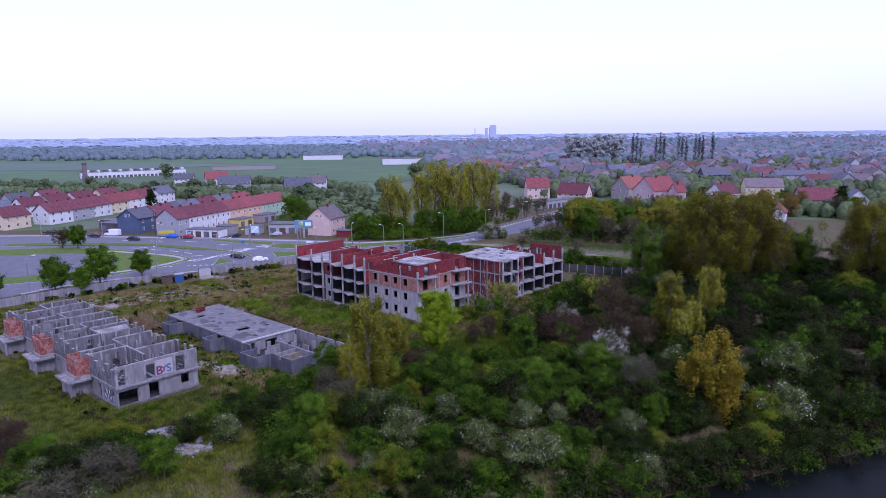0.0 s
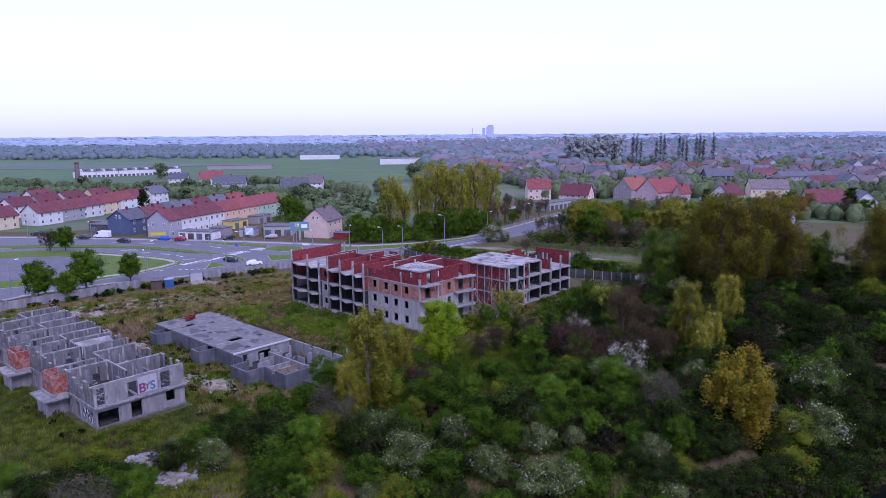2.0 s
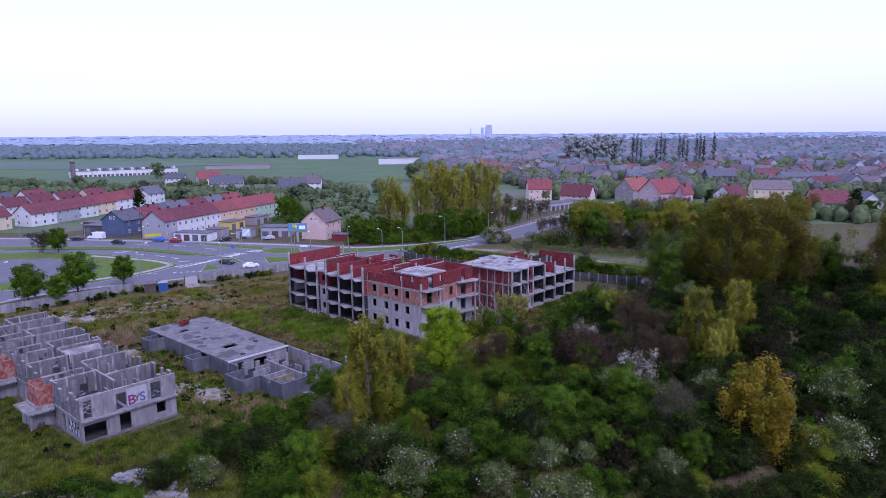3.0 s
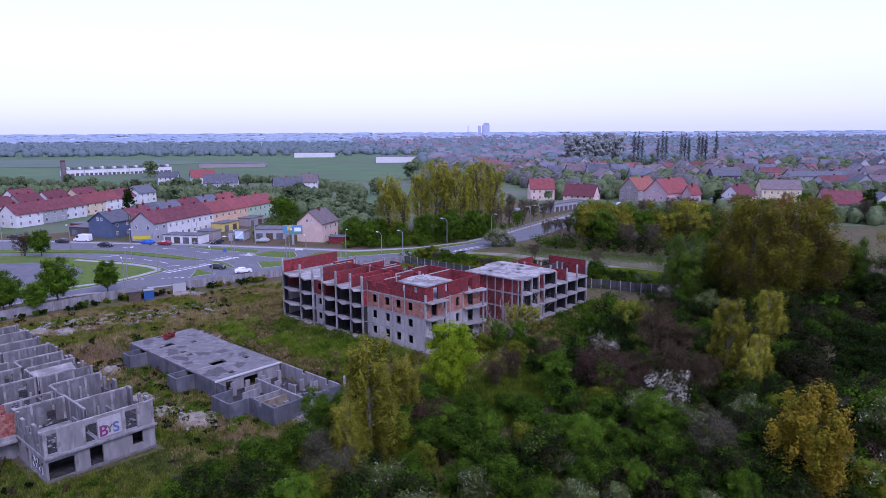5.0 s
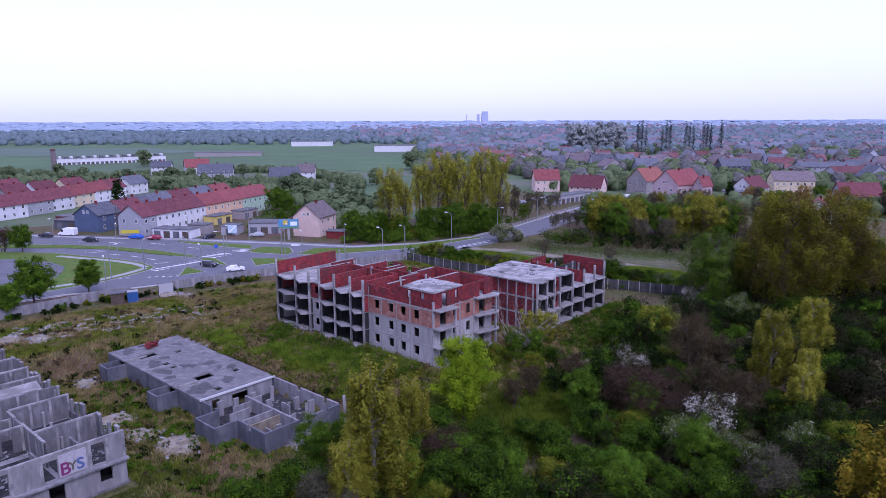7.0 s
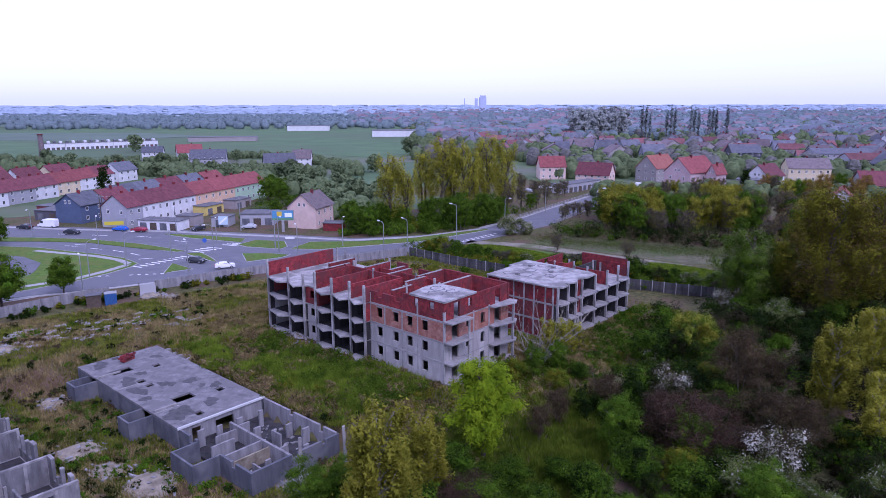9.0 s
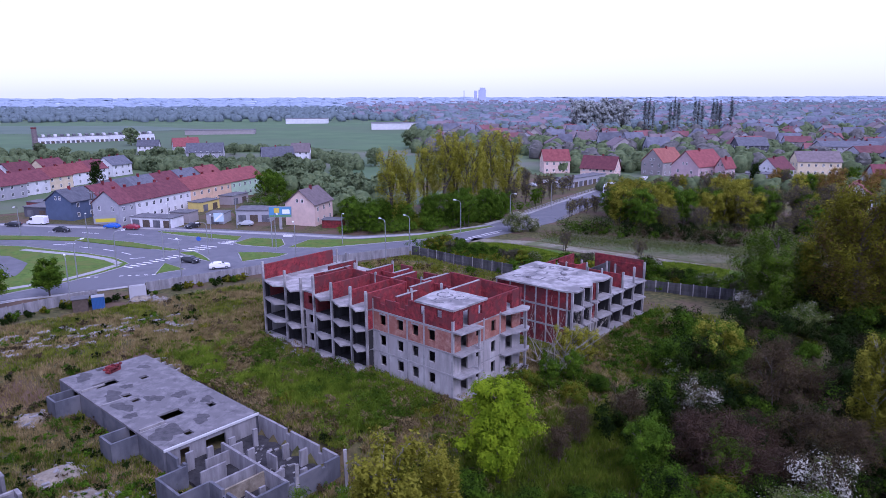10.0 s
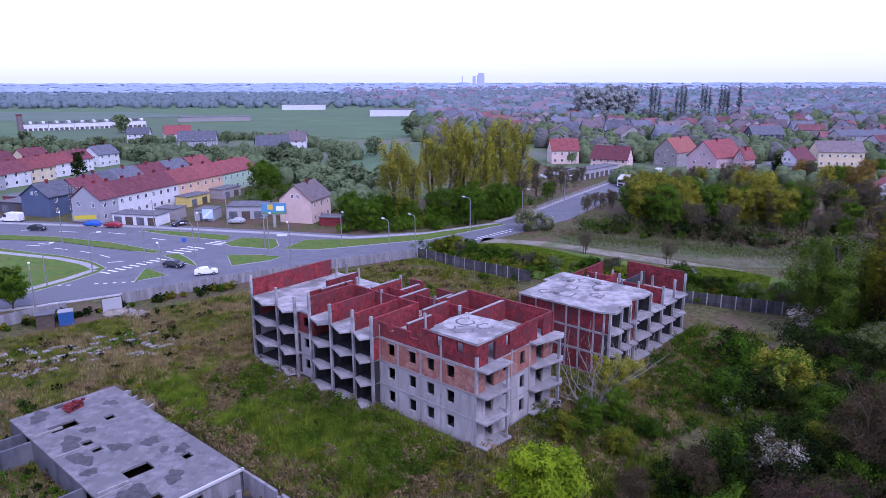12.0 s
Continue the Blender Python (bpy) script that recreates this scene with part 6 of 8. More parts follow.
K_WHITE, K_BLACK, K_BLUE, K_RED, K_SILVER = paint("white_paint", (0.72, 0.72, 0.74)), paint("black_paint", (0.025, 0.028, 0.035)), paint("blue_paint", (0.03, 0.12, 0.5)), paint("red_paint", (0.25, 0.02, 0.04)), paint("silver_paint", (0.4, 0.42, 0.44))
car(pose(-90.6, 110.9, 0.08, 0, 0, -12), K_BLUE, "bright blue hatchback parked at the kerb")
car(pose(-84.6, 109.3, 0.08, 0, 0, -12), K_RED, "dark red car parked at the kerb")
car(pose(-114.5, 117.3, 0.06, 0, 0, -10), K_WHITE, "white delivery van parked at the kerb", 5.6, 2.5, True, "van")
car(pose(-120, 115, 0.06, 0, 0, -10), K_BLACK, "dark car parked on the road")
car(pose(-55.6, 70.8, 0.06, 0, 0, 160), K_BLACK, "dark hatchback on the junction")
car(pose(-47.5, 65.2, 0.06, 0, 0, 200), K_WHITE, "white hatchback on the road")
car(pose(-68.5, 111.0, 0.08, 0, 0, 60), K_BLACK, "black car in the yard entrance")
car(pose(-54.5, 113.6, 0.05, 0, 0, 0), K_SILVER, "silver car parked by the garage")
car(pose(-102, 106.4, 0.06, 0, 0, 172), K_BLACK, "dark estate car on the main road")
car(pose(-141, 124, 0.06, 0, 0, -5), K_BLACK, "dark car parked before the cream house")
for i in range(5):
    car(pose(38 + i * 3.4, 192 + i * 4.6, 0.1, 0, 0, -35), (K_SILVER, K_BLACK, K_WHITE)[i % 3], "parked car in the yard across the road")
car(pose(86, 202, 0.06, 0, 0, 236), K_WHITE, "white van following on the road", 5.6, 2.5, True, "van")


def lorry(m):
    ob = thing("lorry", m, "white articulated lorry with box trailer on the road", "lorry")
    part("trailer", Shape().box(-6.2, 6.4, -1.25, 1.25, 1.1, 3.95), K_WHITE, ob, "white box trailer")
    part("chassis", Shape().box(-8.6, 6.3, -0.5, 0.5, 0.6, 1.05), M_BLACK, ob)
    cab = part("cab", Shape().box(-8.9, -6.7, -1.2, 1.2, 0.55, 3.1).prism([(-8.5, -1.1), (-6.7, -1.1), (-6.7, 1.1), (-8.5, 1.1)], 3.102, 3.6), K_WHITE, ob, "white driver's cab")
    part("windscreen", Shape().box(-8.95, -8.89, -1.05, 1.05, 1.75, 2.75), M_GLASS, cab, "dark windscreen")
    part("grille", Shape().box(-8.95, -8.89, -0.9, 0.9, 0.7, 1.45), M_BLACK, cab)
    for x in (-8.0, -5.4, 2.6, 3.9, 5.2):
        for y in (-1.1, 1.1):
            part("wheel", Shape().tube([(x, y - 0.14, 0.5), (x, y + 0.14, 0.5)], [0.5, 0.5], 14), M_BLACK, ob)


lorry(pose(66.5, 176.5, 0.06, 0, 0, 57.5))


def railing(line, label):
    ob = thing("bridge_railing", Matrix(), label, "railing", kind="structure")
    for a, b in zip(line[:-1], line[1:]):
        a, b = Vector((*a, 0)), Vector((*b, 0))
        n = max(1, round((b - a).length / 2.4))
        for k in range(n):
            p, q = a.lerp(b, k / n), a.lerp(b, (k + 1) / n)
            part("post", Shape().box(p.x - 0.09, p.x + 0.09, p.y - 0.09, p.y + 0.09, -0.1, 1.25), M_CONC, ob)
            for z in (0.35, 0.75, 1.12):
                part("rail", Shape().beam((p.x, p.y, z), (q.x, q.y, z), 0.07, 0.13), M_CONC, ob)


railing([(26.6, 129.2), (40, 149.6), (56, 173.5), (63.7, 185.0)], "weathered pale railing along the far pavement")
railing([(36.5, 119.5), (51.5, 143.3)], "weathered pale railing along the near side of the road")


# ---------- trees and shrubs ----------
def skeleton(rng, h, r, base, limbs, lean=0.0, stems=1, fork=0.35, k=1.0):
    """Trunk and limbs as tapered tubes; gives the shape and the limb ends."""
    s, ends = Shape(), []
    for st in range(stems):
        a0 = rng.uniform(0, 6.28)
        o = 0.0 if stems == 1 else r * 0.15
        bx, by = o * math.cos(a0), o * math.sin(a0)
        tx, ty = bx + rng.uniform(-1, 1) * r * 0.15 + (r * 0.35 * math.cos(a0) if stems > 1 else 0), by + rng.uniform(-1, 1) * r * 0.15 + (r * 0.35 * math.sin(a0) if stems > 1 else 0)
        R = 0.018 * h * k / math.sqrt(stems) + 0.03
        pts = [(bx, by, -0.4), (bx * 0.7 + tx * 0.3, by * 0.7 + ty * 0.3, h * 0.3), (tx * 0.7, ty * 0.7, h * 0.55), (tx, ty, h * 0.82)]
        s.tube(pts, [R * 1.25, R * 0.85, R * 0.5, R * 0.15], 6)
        for i in range(limbs // stems):
            f = fork + (0.9 - fork) * (i + rng.random()) / max(1, limbs // stems)
            a = i * 2.4 + a0 + rng.uniform(-0.4, 0.4)
            z0 = h * 0.82 * f
            px, py = bx + (tx - bx) * f, by + (ty - by) * f
            reach = r * rng.uniform(0.55, 0.95) * (1.1 - 0.55 * f)
            z1 = min(h * 0.95, z0 + h * rng.uniform(0.10, 0.28))
            e = (px + reach * math.cos(a), py + reach * math.sin(a), z1)
            mid = (px + reach * 0.45 * math.cos(a + 0.2), py + reach * 0.45 * math.sin(a + 0.2), z0 + (z1 - z0) * 0.6)
            s.tube([(px, py, z0), mid, e], [R * 0.42, R * 0.26, R * 0.06], 5)
            for j in range(2):
                b = a + rng.uniform(-0.9, 0.9)
                e2 = (mid[0] + reach * 0.4 * math.cos(b), mid[1] + reach * 0.4 * math.sin(b), mid[2] + h * rng.uniform(0.05, 0.16))
                s.tube([mid, e2], [R * 0.2, R * 0.04], 4)
                ends.append(e2)
            ends.append(e)
    return s, ends


def crown_points(nr, rng, h, r, base, n, clumps, form, ends):
    """Leaf places: clumps spread in the crown's outline, each a loose cluster."""
    C = []
    for i in range(clumps):
        while True:
            p = nr.uniform(-1, 1, 3)
            q = np.linalg.norm(p)
            if 0.35 < q < 1:
                break
        z = (p[2] + 1) / 2
        if form == "cone":
            k = 1.05 * (1 - z) ** 0.7 + 0.08
        elif form == "column":
            k = min(1, 0.6 + z) * (1 - z ** 3) ** 0.5 + 0.05
        elif form == "shrub":
            k = 1.0
        else:
            k = 1.0 if form == "round" else 0.95 + 0.1 * z
        wob = 0.82 + 0.75 * noise.noise((p[0] * 2.2, p[1] * 2.2, p[2] * 2.2 + h))
        C.append((p[0] * r * k * wob, p[1] * r * k * wob, base + z * (h - base) * (0.9 + 0.12 * wob)))
    C += [e for e in ends if e[2] > base]
    C = np.array(C)
    idx = nr.integers(0, len(C), n)
    sg = r * (0.11 if form != "shrub" else 0.13)
    off = nr.normal(size=(n, 3)) * sg * np.array([1, 1, 0.75])
    if form == "weep":
        off[:, 2] -= np.abs(nr.normal(size=n)) * h * 0.10
        off[:, :2] *= 0.65
    pts = C[idx] + off
    pts[:, 2] = np.maximum(pts[:, 2], 0.12)
    face = off / sg * 0.7 + (pts - np.array([0, 0, base + (h - base) * 0.3])) / r * 0.5 + np.array([0, 0, 0.35])
    return np.hstack([pts, face])


L_RUSTY = leaf_mat("orange_brown_young_leaves", (0.16, 0.095, 0.022), (0.30, 0.19, 0.055))
L_SPRING = leaf_mat("thin_spring_leaves", (0.17, 0.18, 0.012), (0.37, 0.355, 0.04))
KINDS_T = {
    # name: height, radius, crown base, leaves, leaf size, form, limbs, stems, material(s), bark, label, category
    "willow": (22, 9.5, 2.0, 44000, 0.23, "weep", 16, 1, [(L_OLIVE, 1.0), (M_REDTWIG, 0.12), (L_RUST, 0.12)], M_BARK, "large willow with olive-yellow spring leaves", "tree"),
    "willow_green": (16, 7.0, 1.5, 30000, 0.21, "weep", 14, 1, [(L_FRESH, 1.1), (L_PALE, 0.35)], M_BARK, "broad willow with fresh green leaves", "tree"),
    "birch": (12, 3.0, 0.8, 15000, 0.17, "weep", 20, 1, [(L_SPRING, 0.9), (L_OLIVE, 0.4)], M_PALEBARK, "slender yellow-green birch with drooping twigs", "tree"),
    "maple": (10.5, 3.6, 1.5, 30000, 0.18, "round", 20, 1, [(L_LIME, 1.0)], M_BARK, "bright lime-green young maple", "tree"),
    "gold": (10.5, 3.9, 0.3, 14000, 0.22, "weep", 14, 1, [(L_GOLD, 1.0), (L_OLIVE, 0.3)], M_BARK, "round golden-yellow willow tree", "tree"),
    "street": (8.5, 3.5, 1.7, 7000, 0.28, "round", 10, 1, [(L_GREEN, 0.5), (L_FRESH, 0.8)], M_BARK, "round-crowned green street tree", "tree"),
    "mid": (11, 3.9, 1.2, 12000, 0.19, "round", 12, 2, [(L_FRESH, 0.7), (L_GREEN, 0.6)], M_BARK, "leafy green tree of middle height", "tree"),
    "tall": (19.5, 4.4, 2.6, 11000, 0.25, "weep", 20, 2, [(L_SPRING, 1.0)], M_BARK, "tall poplar with thin yellow-green spring foliage", "tree"),
    "bare": (9, 3.6, 1.0, 4200, 0.075, "round", 18, 3, [(M_TWIG, 1.0), (L_OLIVE, 0.10)], M_BARK, "leafless brown tree with fine twigs", "tree"),
    "edge_bare": (11, 3.4, 1.0, 4600, 0.16, "round", 20, 3, [(M_EDGETWIG, 0.8), (L_SPRING, 0.22)], M_BARK, "thin grey-brown tree breaking into leaf", "tree"),
    "edge_birch": (11.5, 3.6, 0.8, 9000, 0.19, "round", 18, 2, [(L_SPRING, 0.8), (L_OLIVE, 0.5)], M_BARK, "airy yellow-green tree in young leaf", "tree"),
    "edge_rust": (11, 3.8, 0.8, 9000, 0.19, "round", 18, 2, [(L_RUSTY, 1.0), (L_OLIVE, 0.2)], M_BARK, "airy tree with orange-brown young leaves", "tree"),
    "grove": (29, 6.5, 2.0, 8000, 0.8, "round", 12, 2, [(L_GROVE, 1.0)], M_BARK, "tall grove tree, paled for haze", "tree"),
    "red_shrub": (6.5, 4.0, 0.6, 4800, 0.075, "shrub", 16, 4, [(M_REDTWIG, 1.0), (L_RUST, 0.15)], M_BARK, "leafless reddish-brown shrub with fine twigs", "shrub"),
    "grey_shrub": (4.5, 2.8, 0.3, 3200, 0.12, "shrub", 14, 4, [(M_GREYTWIG, 0.9), (L_GREEN, 0.3)], M_BARK, "grey leafless shrub with fine twigs", "shrub"),
    "bush": (4.0, 2.5, 0.25, 8000, 0.135, "shrub", 8, 4, [(L_GREEN, 0.75), (L_FRESH, 0.25), (L_DARK, 0.4)], M_BARK, "dense fresh green shrub", "shrub"),
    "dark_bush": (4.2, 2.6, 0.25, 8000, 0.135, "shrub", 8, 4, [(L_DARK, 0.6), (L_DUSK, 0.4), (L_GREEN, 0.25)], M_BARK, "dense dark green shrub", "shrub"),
    "olive_bush": (4.2, 2.5, 0.25, 7000, 0.14, "shrub", 8, 4, [(L_OLIVE, 0.8), (L_FRESH, 0.5)], M_BARK, "yellow-green shrub in young leaf", "shrub"),
    "blossom_bush": (4.4, 2.9, 0.25, 9000, 0.15, "shrub", 10, 4, [(L_BLOOM, 0.35), (L_PALE, 0.9)], M_BARK, "broad pale green bush with white blossom", "shrub"),
    "lime_bush": (4.4, 2.7, 0.25, 9000, 0.14, "weep", 10, 4, [(L_SPRING, 0.6), (L_FRESH, 0.7)], M_BARK, "bright yellow-green drooping shrub", "shrub"),
    "pale_bush": (4.0, 2.4, 0.3, 6500, 0.125, "shrub", 8, 4, [(L_PALE, 0.95), (L_BLOOM, 0.08), (L_GREEN, 0.3)], M_BARK, "pale shrub coming into blossom", "shrub"),
    "blossom": (5.2, 2.4, 0.6, 3600, 0.14, "shrub", 10, 3, [(L_BLOOM, 0.9), (L_PALE, 0.4), (M_TWIG, 0.4)], M_BARK, "wild cherry bush in white blossom", "shrub"),
    "poplar": (27, 1.8, 1.0, 5200, 0.6, "column", 8, 1, [(L_POPLAR, 1.0)], M_BARK, "tall narrow column-shaped poplar", "tree"),
    "fir": (13, 3.4, 0.8, 3500, 0.36, "cone", 10, 1, [(L_DARK, 1.0)], M_BARK, "dark pointed fir tree", "tree"),
    "far_green": (11, 5, 0.8, 900, 1.1, "round", 6, 1, [(L_FAR, 1.0)], M_BARK, "leafy tree between the houses", "tree"),
    "far_bare": (12, 4.6, 0.8, 900, 0.8, "round", 8, 1, [(L_FARB, 1.0)], M_BARK, "greyish bare tree between the houses", "tree"),
}
stock = {}
plant_rng = random.Random(77)
VARIANTS = {"bush": 3, "dark_bush": 3, "pale_bush": 2, "olive_bush": 2, "bare": 2, "mid": 2, "tall": 3, "willow": 2, "birch": 2}


def plant(kind, x, y, scale=1.0, squash=1.0, z=None):
    v = plant_rng.randrange(VARIANTS.get(kind, 1))
    m = pose(x, y, ground_z(x, y) - 0.05 if z is None else z, 0, 0, plant_rng.uniform(0, 360)) @ Matrix.Diagonal((scale * squash, scale * squash, scale, 1))
    if (kind, v) in stock:
        first = stock[kind, v]
        return copy_thing(first, m @ Matrix.Diagonal((1 / first.scale.x, 1 / first.scale.y, 1 / first.scale.z, 1)))
    h, r, base, n, size, form, limbs, stems, mats, bark, label, cat = KINDS_T[kind]
    nr, rng = np.random.default_rng(len(stock) * 7 + 1), random.Random(len(stock) * 3 + 2)
    ob = thing(cat, m, label, cat, kind.replace("_", " ") + " plants")
    s, ends = skeleton(rng, h, r, base, limbs, stems=stems, k=1.3 if kind == "tall" else 1.0)
    part("trunk", s, bark, ob)
    for mat, share in mats:
        cnt = max(60, int(n * share * (1.5 if "twig" in mat.name else 1.0)))
        pts = crown_points(nr, rng, h, r, base, cnt, int(34 + 34 * share), form, ends)
        twig = "twig" in mat.name
        me = quads("crown", pts[:, :3], size if not twig else 0.045, nr, None if twig else pts[:, 3:], 18 if twig else 1.6)
        part("twig_crown" if twig else "crown", me, mat, ob)
    stock[kind, v] = ob
    return ob


# single trees and shrubs that stand out
for kind, x, y, s in (("maple", 3.7, -18.3, 1.03), ("birch", -5.6, -36.5, 1.25), ("birch", -2.3, -28.5, 0.85), ("birch", -7.5, -41, 0.8), ("gold", 40.3, -41.5, 1.12), ("birch", 44.5, -11, 1.05), ("birch", 55.2, -2, 1.0), ("birch", 43.5, -21, 0.7), ("birch", 47.5, -15, 0.7),
                      ("willow", 65, 26, 1.06), ("willow", 77, 30, 1.02), ("willow", 103, 26, 0.95), ("willow", 114, 18, 0.95), ("willow_green", 54, 31, 0.95), ("willow_green", 61, 36, 0.8), ("willow_green", 92, 38, 0.8), ("blossom", 31.3, -24.6, 1.15), ("blossom", 27.1, -7.4, 0.95), ("blossom", 29, 6.4, 0.6), ("pale_bush", 54.5, 20.6, 1.3), ("pale_bush", 55, -33, 1.5), ("pale_bush", 50, -42, 1.5), ("bare", 34, -17, 0.8), ("bare", 37.5, -19, 0.7), ("bare", 40, -6, 0.8),
                      ("red_shrub", 24.5, -18.5, 1.05), ("red_shrub", 28, -15.5, 0.8), ("red_shrub", 27.5, -21.5, 0.7), ("bare", 19, -9, 0.6), ("lime_bush", 37.0, 10.5, 1.5), ("lime_bush", 39.5, 12.5, 1.1), ("mid", 18, -18.5, 0.62), ("dark_bush", 34, 8, 1.1), ("bush", 35, 0, 0.9), ("mid", 12.5, 2.5, 0.42), ("mid", 16, 5, 0.4), ("olive_bush", 9.5, 1.5, 0.75), ("olive_bush", 14.5, -1, 0.7), ("bush", 18, 1.5, 0.6), ("bare", 13, -11, 0.5), ("bare", 10, -15, 0.45), ("bush", 29, -13.5, 1.1), ("bush", 33, -9, 1.0), ("mid", 25, -21, 0.55),
                      ("street", -84.8, 27.1, 1.0), ("street", -78.8, 27.6, 0.75), ("street", -78.4, 35.2, 1.12), ("street", -72.8, 45.4, 0.82), ("street", -112.9, 90.2, 0.9), ("bare", -118.2, 90.5, 0.75), ("street", -96, 20, 1.0),
                      ("fir", -123.8, 173.8, 1.0), ("fir", 121, 180, 0.8), ("fir", 168, 152, 1.0), ("blossom_bush", 20.5, 102.5, 1.25), ("blossom_bush", 25, 103, 0.8), ("blossom", 41, 53, 0.9), ("blossom", 50, 30, 0.9)):
    plant(kind, x, y, s)

# the tall trees across the road and the hedge below them
for x, y, s in ((-12, 111.5, 1.18), (-9.5, 114, 0.95), (0.5, 132, 1.34), (4.5, 137, 1.3), (-3.5, 133, 1.1), (10, 134, 1.2), (18, 142, 1.36), (22, 146, 1.25), (14, 138, 1.0)):
    plant("tall", x, y, s)
for i in range(34):
    x = -26 + i * 1.35 + plant_rng.uniform(-1, 1)
    plant(plant_rng.choice(["mid", "street", "mid", "olive_bush", "bush"]), x, 105.5 + max(0, (x + 4) * 0.55) + plant_rng.uniform(0, 12), plant_rng.uniform(0.55, 0.9))
for x, y, s in ((-22, 103.5, 0.6), (-18.5, 104.5, 0.65), (7.5, 110, 0.85), (14.6, 117, 0.9), (-63, 183, 0.8), (-58, 172, 0.8), (-54, 160, 0.7), (-60, 165, 0.9), (-50, 128, 0.6), (-46, 133, 0.7)):
    plant("mid", x, y, s)

# scrub along the back fence and the road corner
for _ in range(46):
    f = plant_rng.random()
    x, y = -4 + 70 * f, 78 - 44 * f + plant_rng.uniform(0, 6) + (0 if f > 0.5 else 2)
    plant(plant_rng.choice(["bush", "dark_bush", "olive_bush", "bush", "pale_bush", "grey_shrub"]), x, y, plant_rng.uniform(0.4, 0.85))
for x, y, s in ((-2, 79, 0.9), (1.5, 80, 1.0), (4, 77, 0.85), (8, 75, 0.8), (36, 50, 1.1), (40, 52, 1.2), (33, 53, 0.8)):
    plant("olive_bush" if x < 3 else "bush", x, y, s)
for x, y in ((29, 79), (44, 70)):
    plant("edge_bare", x, y, 0.45)
# the wood edge across the sandy track
for _ in range(120):
    f = plant_rng.random()
    x, y = 38 + 75 * f + plant_rng.uniform(-3, 3), 101 - 24 * f + plant_rng.uniform(0, 42)
    if y < 100 - 0.3 * x - 6 or (x - 45) * 0.83 < (y - 140) * 0.53 - 1 and y > 120:
        continue
    if x < -2 + 0.2876 * (y + 63):
        if plant_rng.random() < 0.35:
            plant("edge_bare", x, y, plant_rng.uniform(0.35, 0.5))
        continue
    plant(plant_rng.choice(["edge_bare", "edge_bare", "edge_birch", "edge_birch", "edge_bare", "mid"] if y > 101 else ["edge_bare", "dark_bush", "mid", "bush", "edge_bare"]), x, y, plant_rng.uniform(0.65, 1.1) * (0.75 if y < 101 else 1.0))

# trees in front of the town houses
for _ in range(26):
    x, y = plant_rng.uniform(74, 180), plant_rng.uniform(146, 176)
    if x < 70 + (y - 148) * 0.3:
        continue
    plant(plant_rng.choice(["edge_birch", "mid", "edge_bare", "edge_birch", "edge_rust"]), x, y, plant_rng.uniform(0.55, 0.85))

for x, y, k in ((139, 158, 1.0), (147, 150, 0.9), (133, 152, 0.8), (156, 160, 0.9), (120, 128, 0.8)):
    plant("edge_rust", x, y, k)

for x, y, k in ((35, 150, 0.6), (40, 160, 0.7), (46, 170, 0.6), (32, 145, 0.55), (50, 179, 0.6), (30, 152, 0.7), (38, 172, 0.7), (28, 162, 0.65), (24, 142, 0.7), (34, 182, 0.8), (44, 184, 0.6), (26, 172, 0.8)):
    plant("edge_bare" if k > 0.58 else "mid", x, y, k)
for x, y, k in ((15.8, 9.2, 0.55), (18.6, 10.5, 0.5)):
    plant("edge_birch", x, y, k)

# thicket between the site and the water
plant_rng = random.Random(78)
taken = [(40.3, -41.5), (31.3, -24.6), (27.1, -7.4), (24.5, -18.5), (28, -15.5), (44.5, -11), (55.2, -2), (36.5, 10)]


def scatter(n, area, kinds, lo, hi, gap):
    for _ in range(n * 8):
        if n <= 0:
            return
        x, y = area(plant_rng)
        if any((x - a) ** 2 + (y - b) ** 2 < gap * gap for a, b in taken):
            continue
        taken.append((x, y))
        n -= 1
        g = noise.noise((x * 0.05, y * 0.05, 3.0))
        k = kinds(g, plant_rng)
        # darker shrubs to the right put the fall-off of light into leaf colour
        if (x > 12 and y < -34 and plant_rng.random() < 0.35) or (x > 34 and y < -4 and plant_rng.random() < 0.55):
            k = "dark_bush"
        plant(k, x, y, plant_rng.uniform(lo, hi) * (0.5 if k == "mid" else 1.0), plant_rng.uniform(0.8, 1.3))


def bank(rng):
    while True:
        x, y = rng.uniform(-50, 66), rng.uniform(-74, -22)
        d = (x - 10) * 0.342 - (y + 62) * 0.94
        u, v = to_site(x, y)
        if d < 0.8 and (v < -9 or u > -8) and not (-24 < x < -16 and y < -51) and not (x < -14 and y > -44) and not (x < -24 and y > -54) and not (4 < x < 22 and d > -4.5):
            return x, y


def bank_kind(g, rng):
    return rng.choice(["bush", "dark_bush", "pale_bush", "dark_bush", "pale_bush", "pale_bush", "grey_shrub", "bush", "mid", "bush", "olive_bush"] if g < 0.15 else ["bush", "bush", "bush", "olive_bush", "dark_bush", "mid", "bush", "mid"])


scatter(205, bank, bank_kind, 0.6, 1.1, 2.5)


def thicket(rng):
    while True:
        x, y = rng.uniform(16, 125), rng.uniform(-35, 45)
        u, v = to_site(x, y)
        d = (x - 10) * 0.342 - (y + 62) * 0.94
        if v < -15.5 - 4 * math.sin(u * 0.12) and d < -3 and u > 4:
            return x, y


def thicket_kind(g, rng):
    return rng.choice(["dark_bush", "bush", "dark_bush", "bare", "dark_bush", "bush", "pale_bush", "olive_bush", "dark_bush"] if g < 0.05 else ["bush", "dark_bush", "bush", "dark_bush", "olive_bush", "bush"])


scatter(75, thicket, thicket_kind, 0.75, 1.25, 3.6)


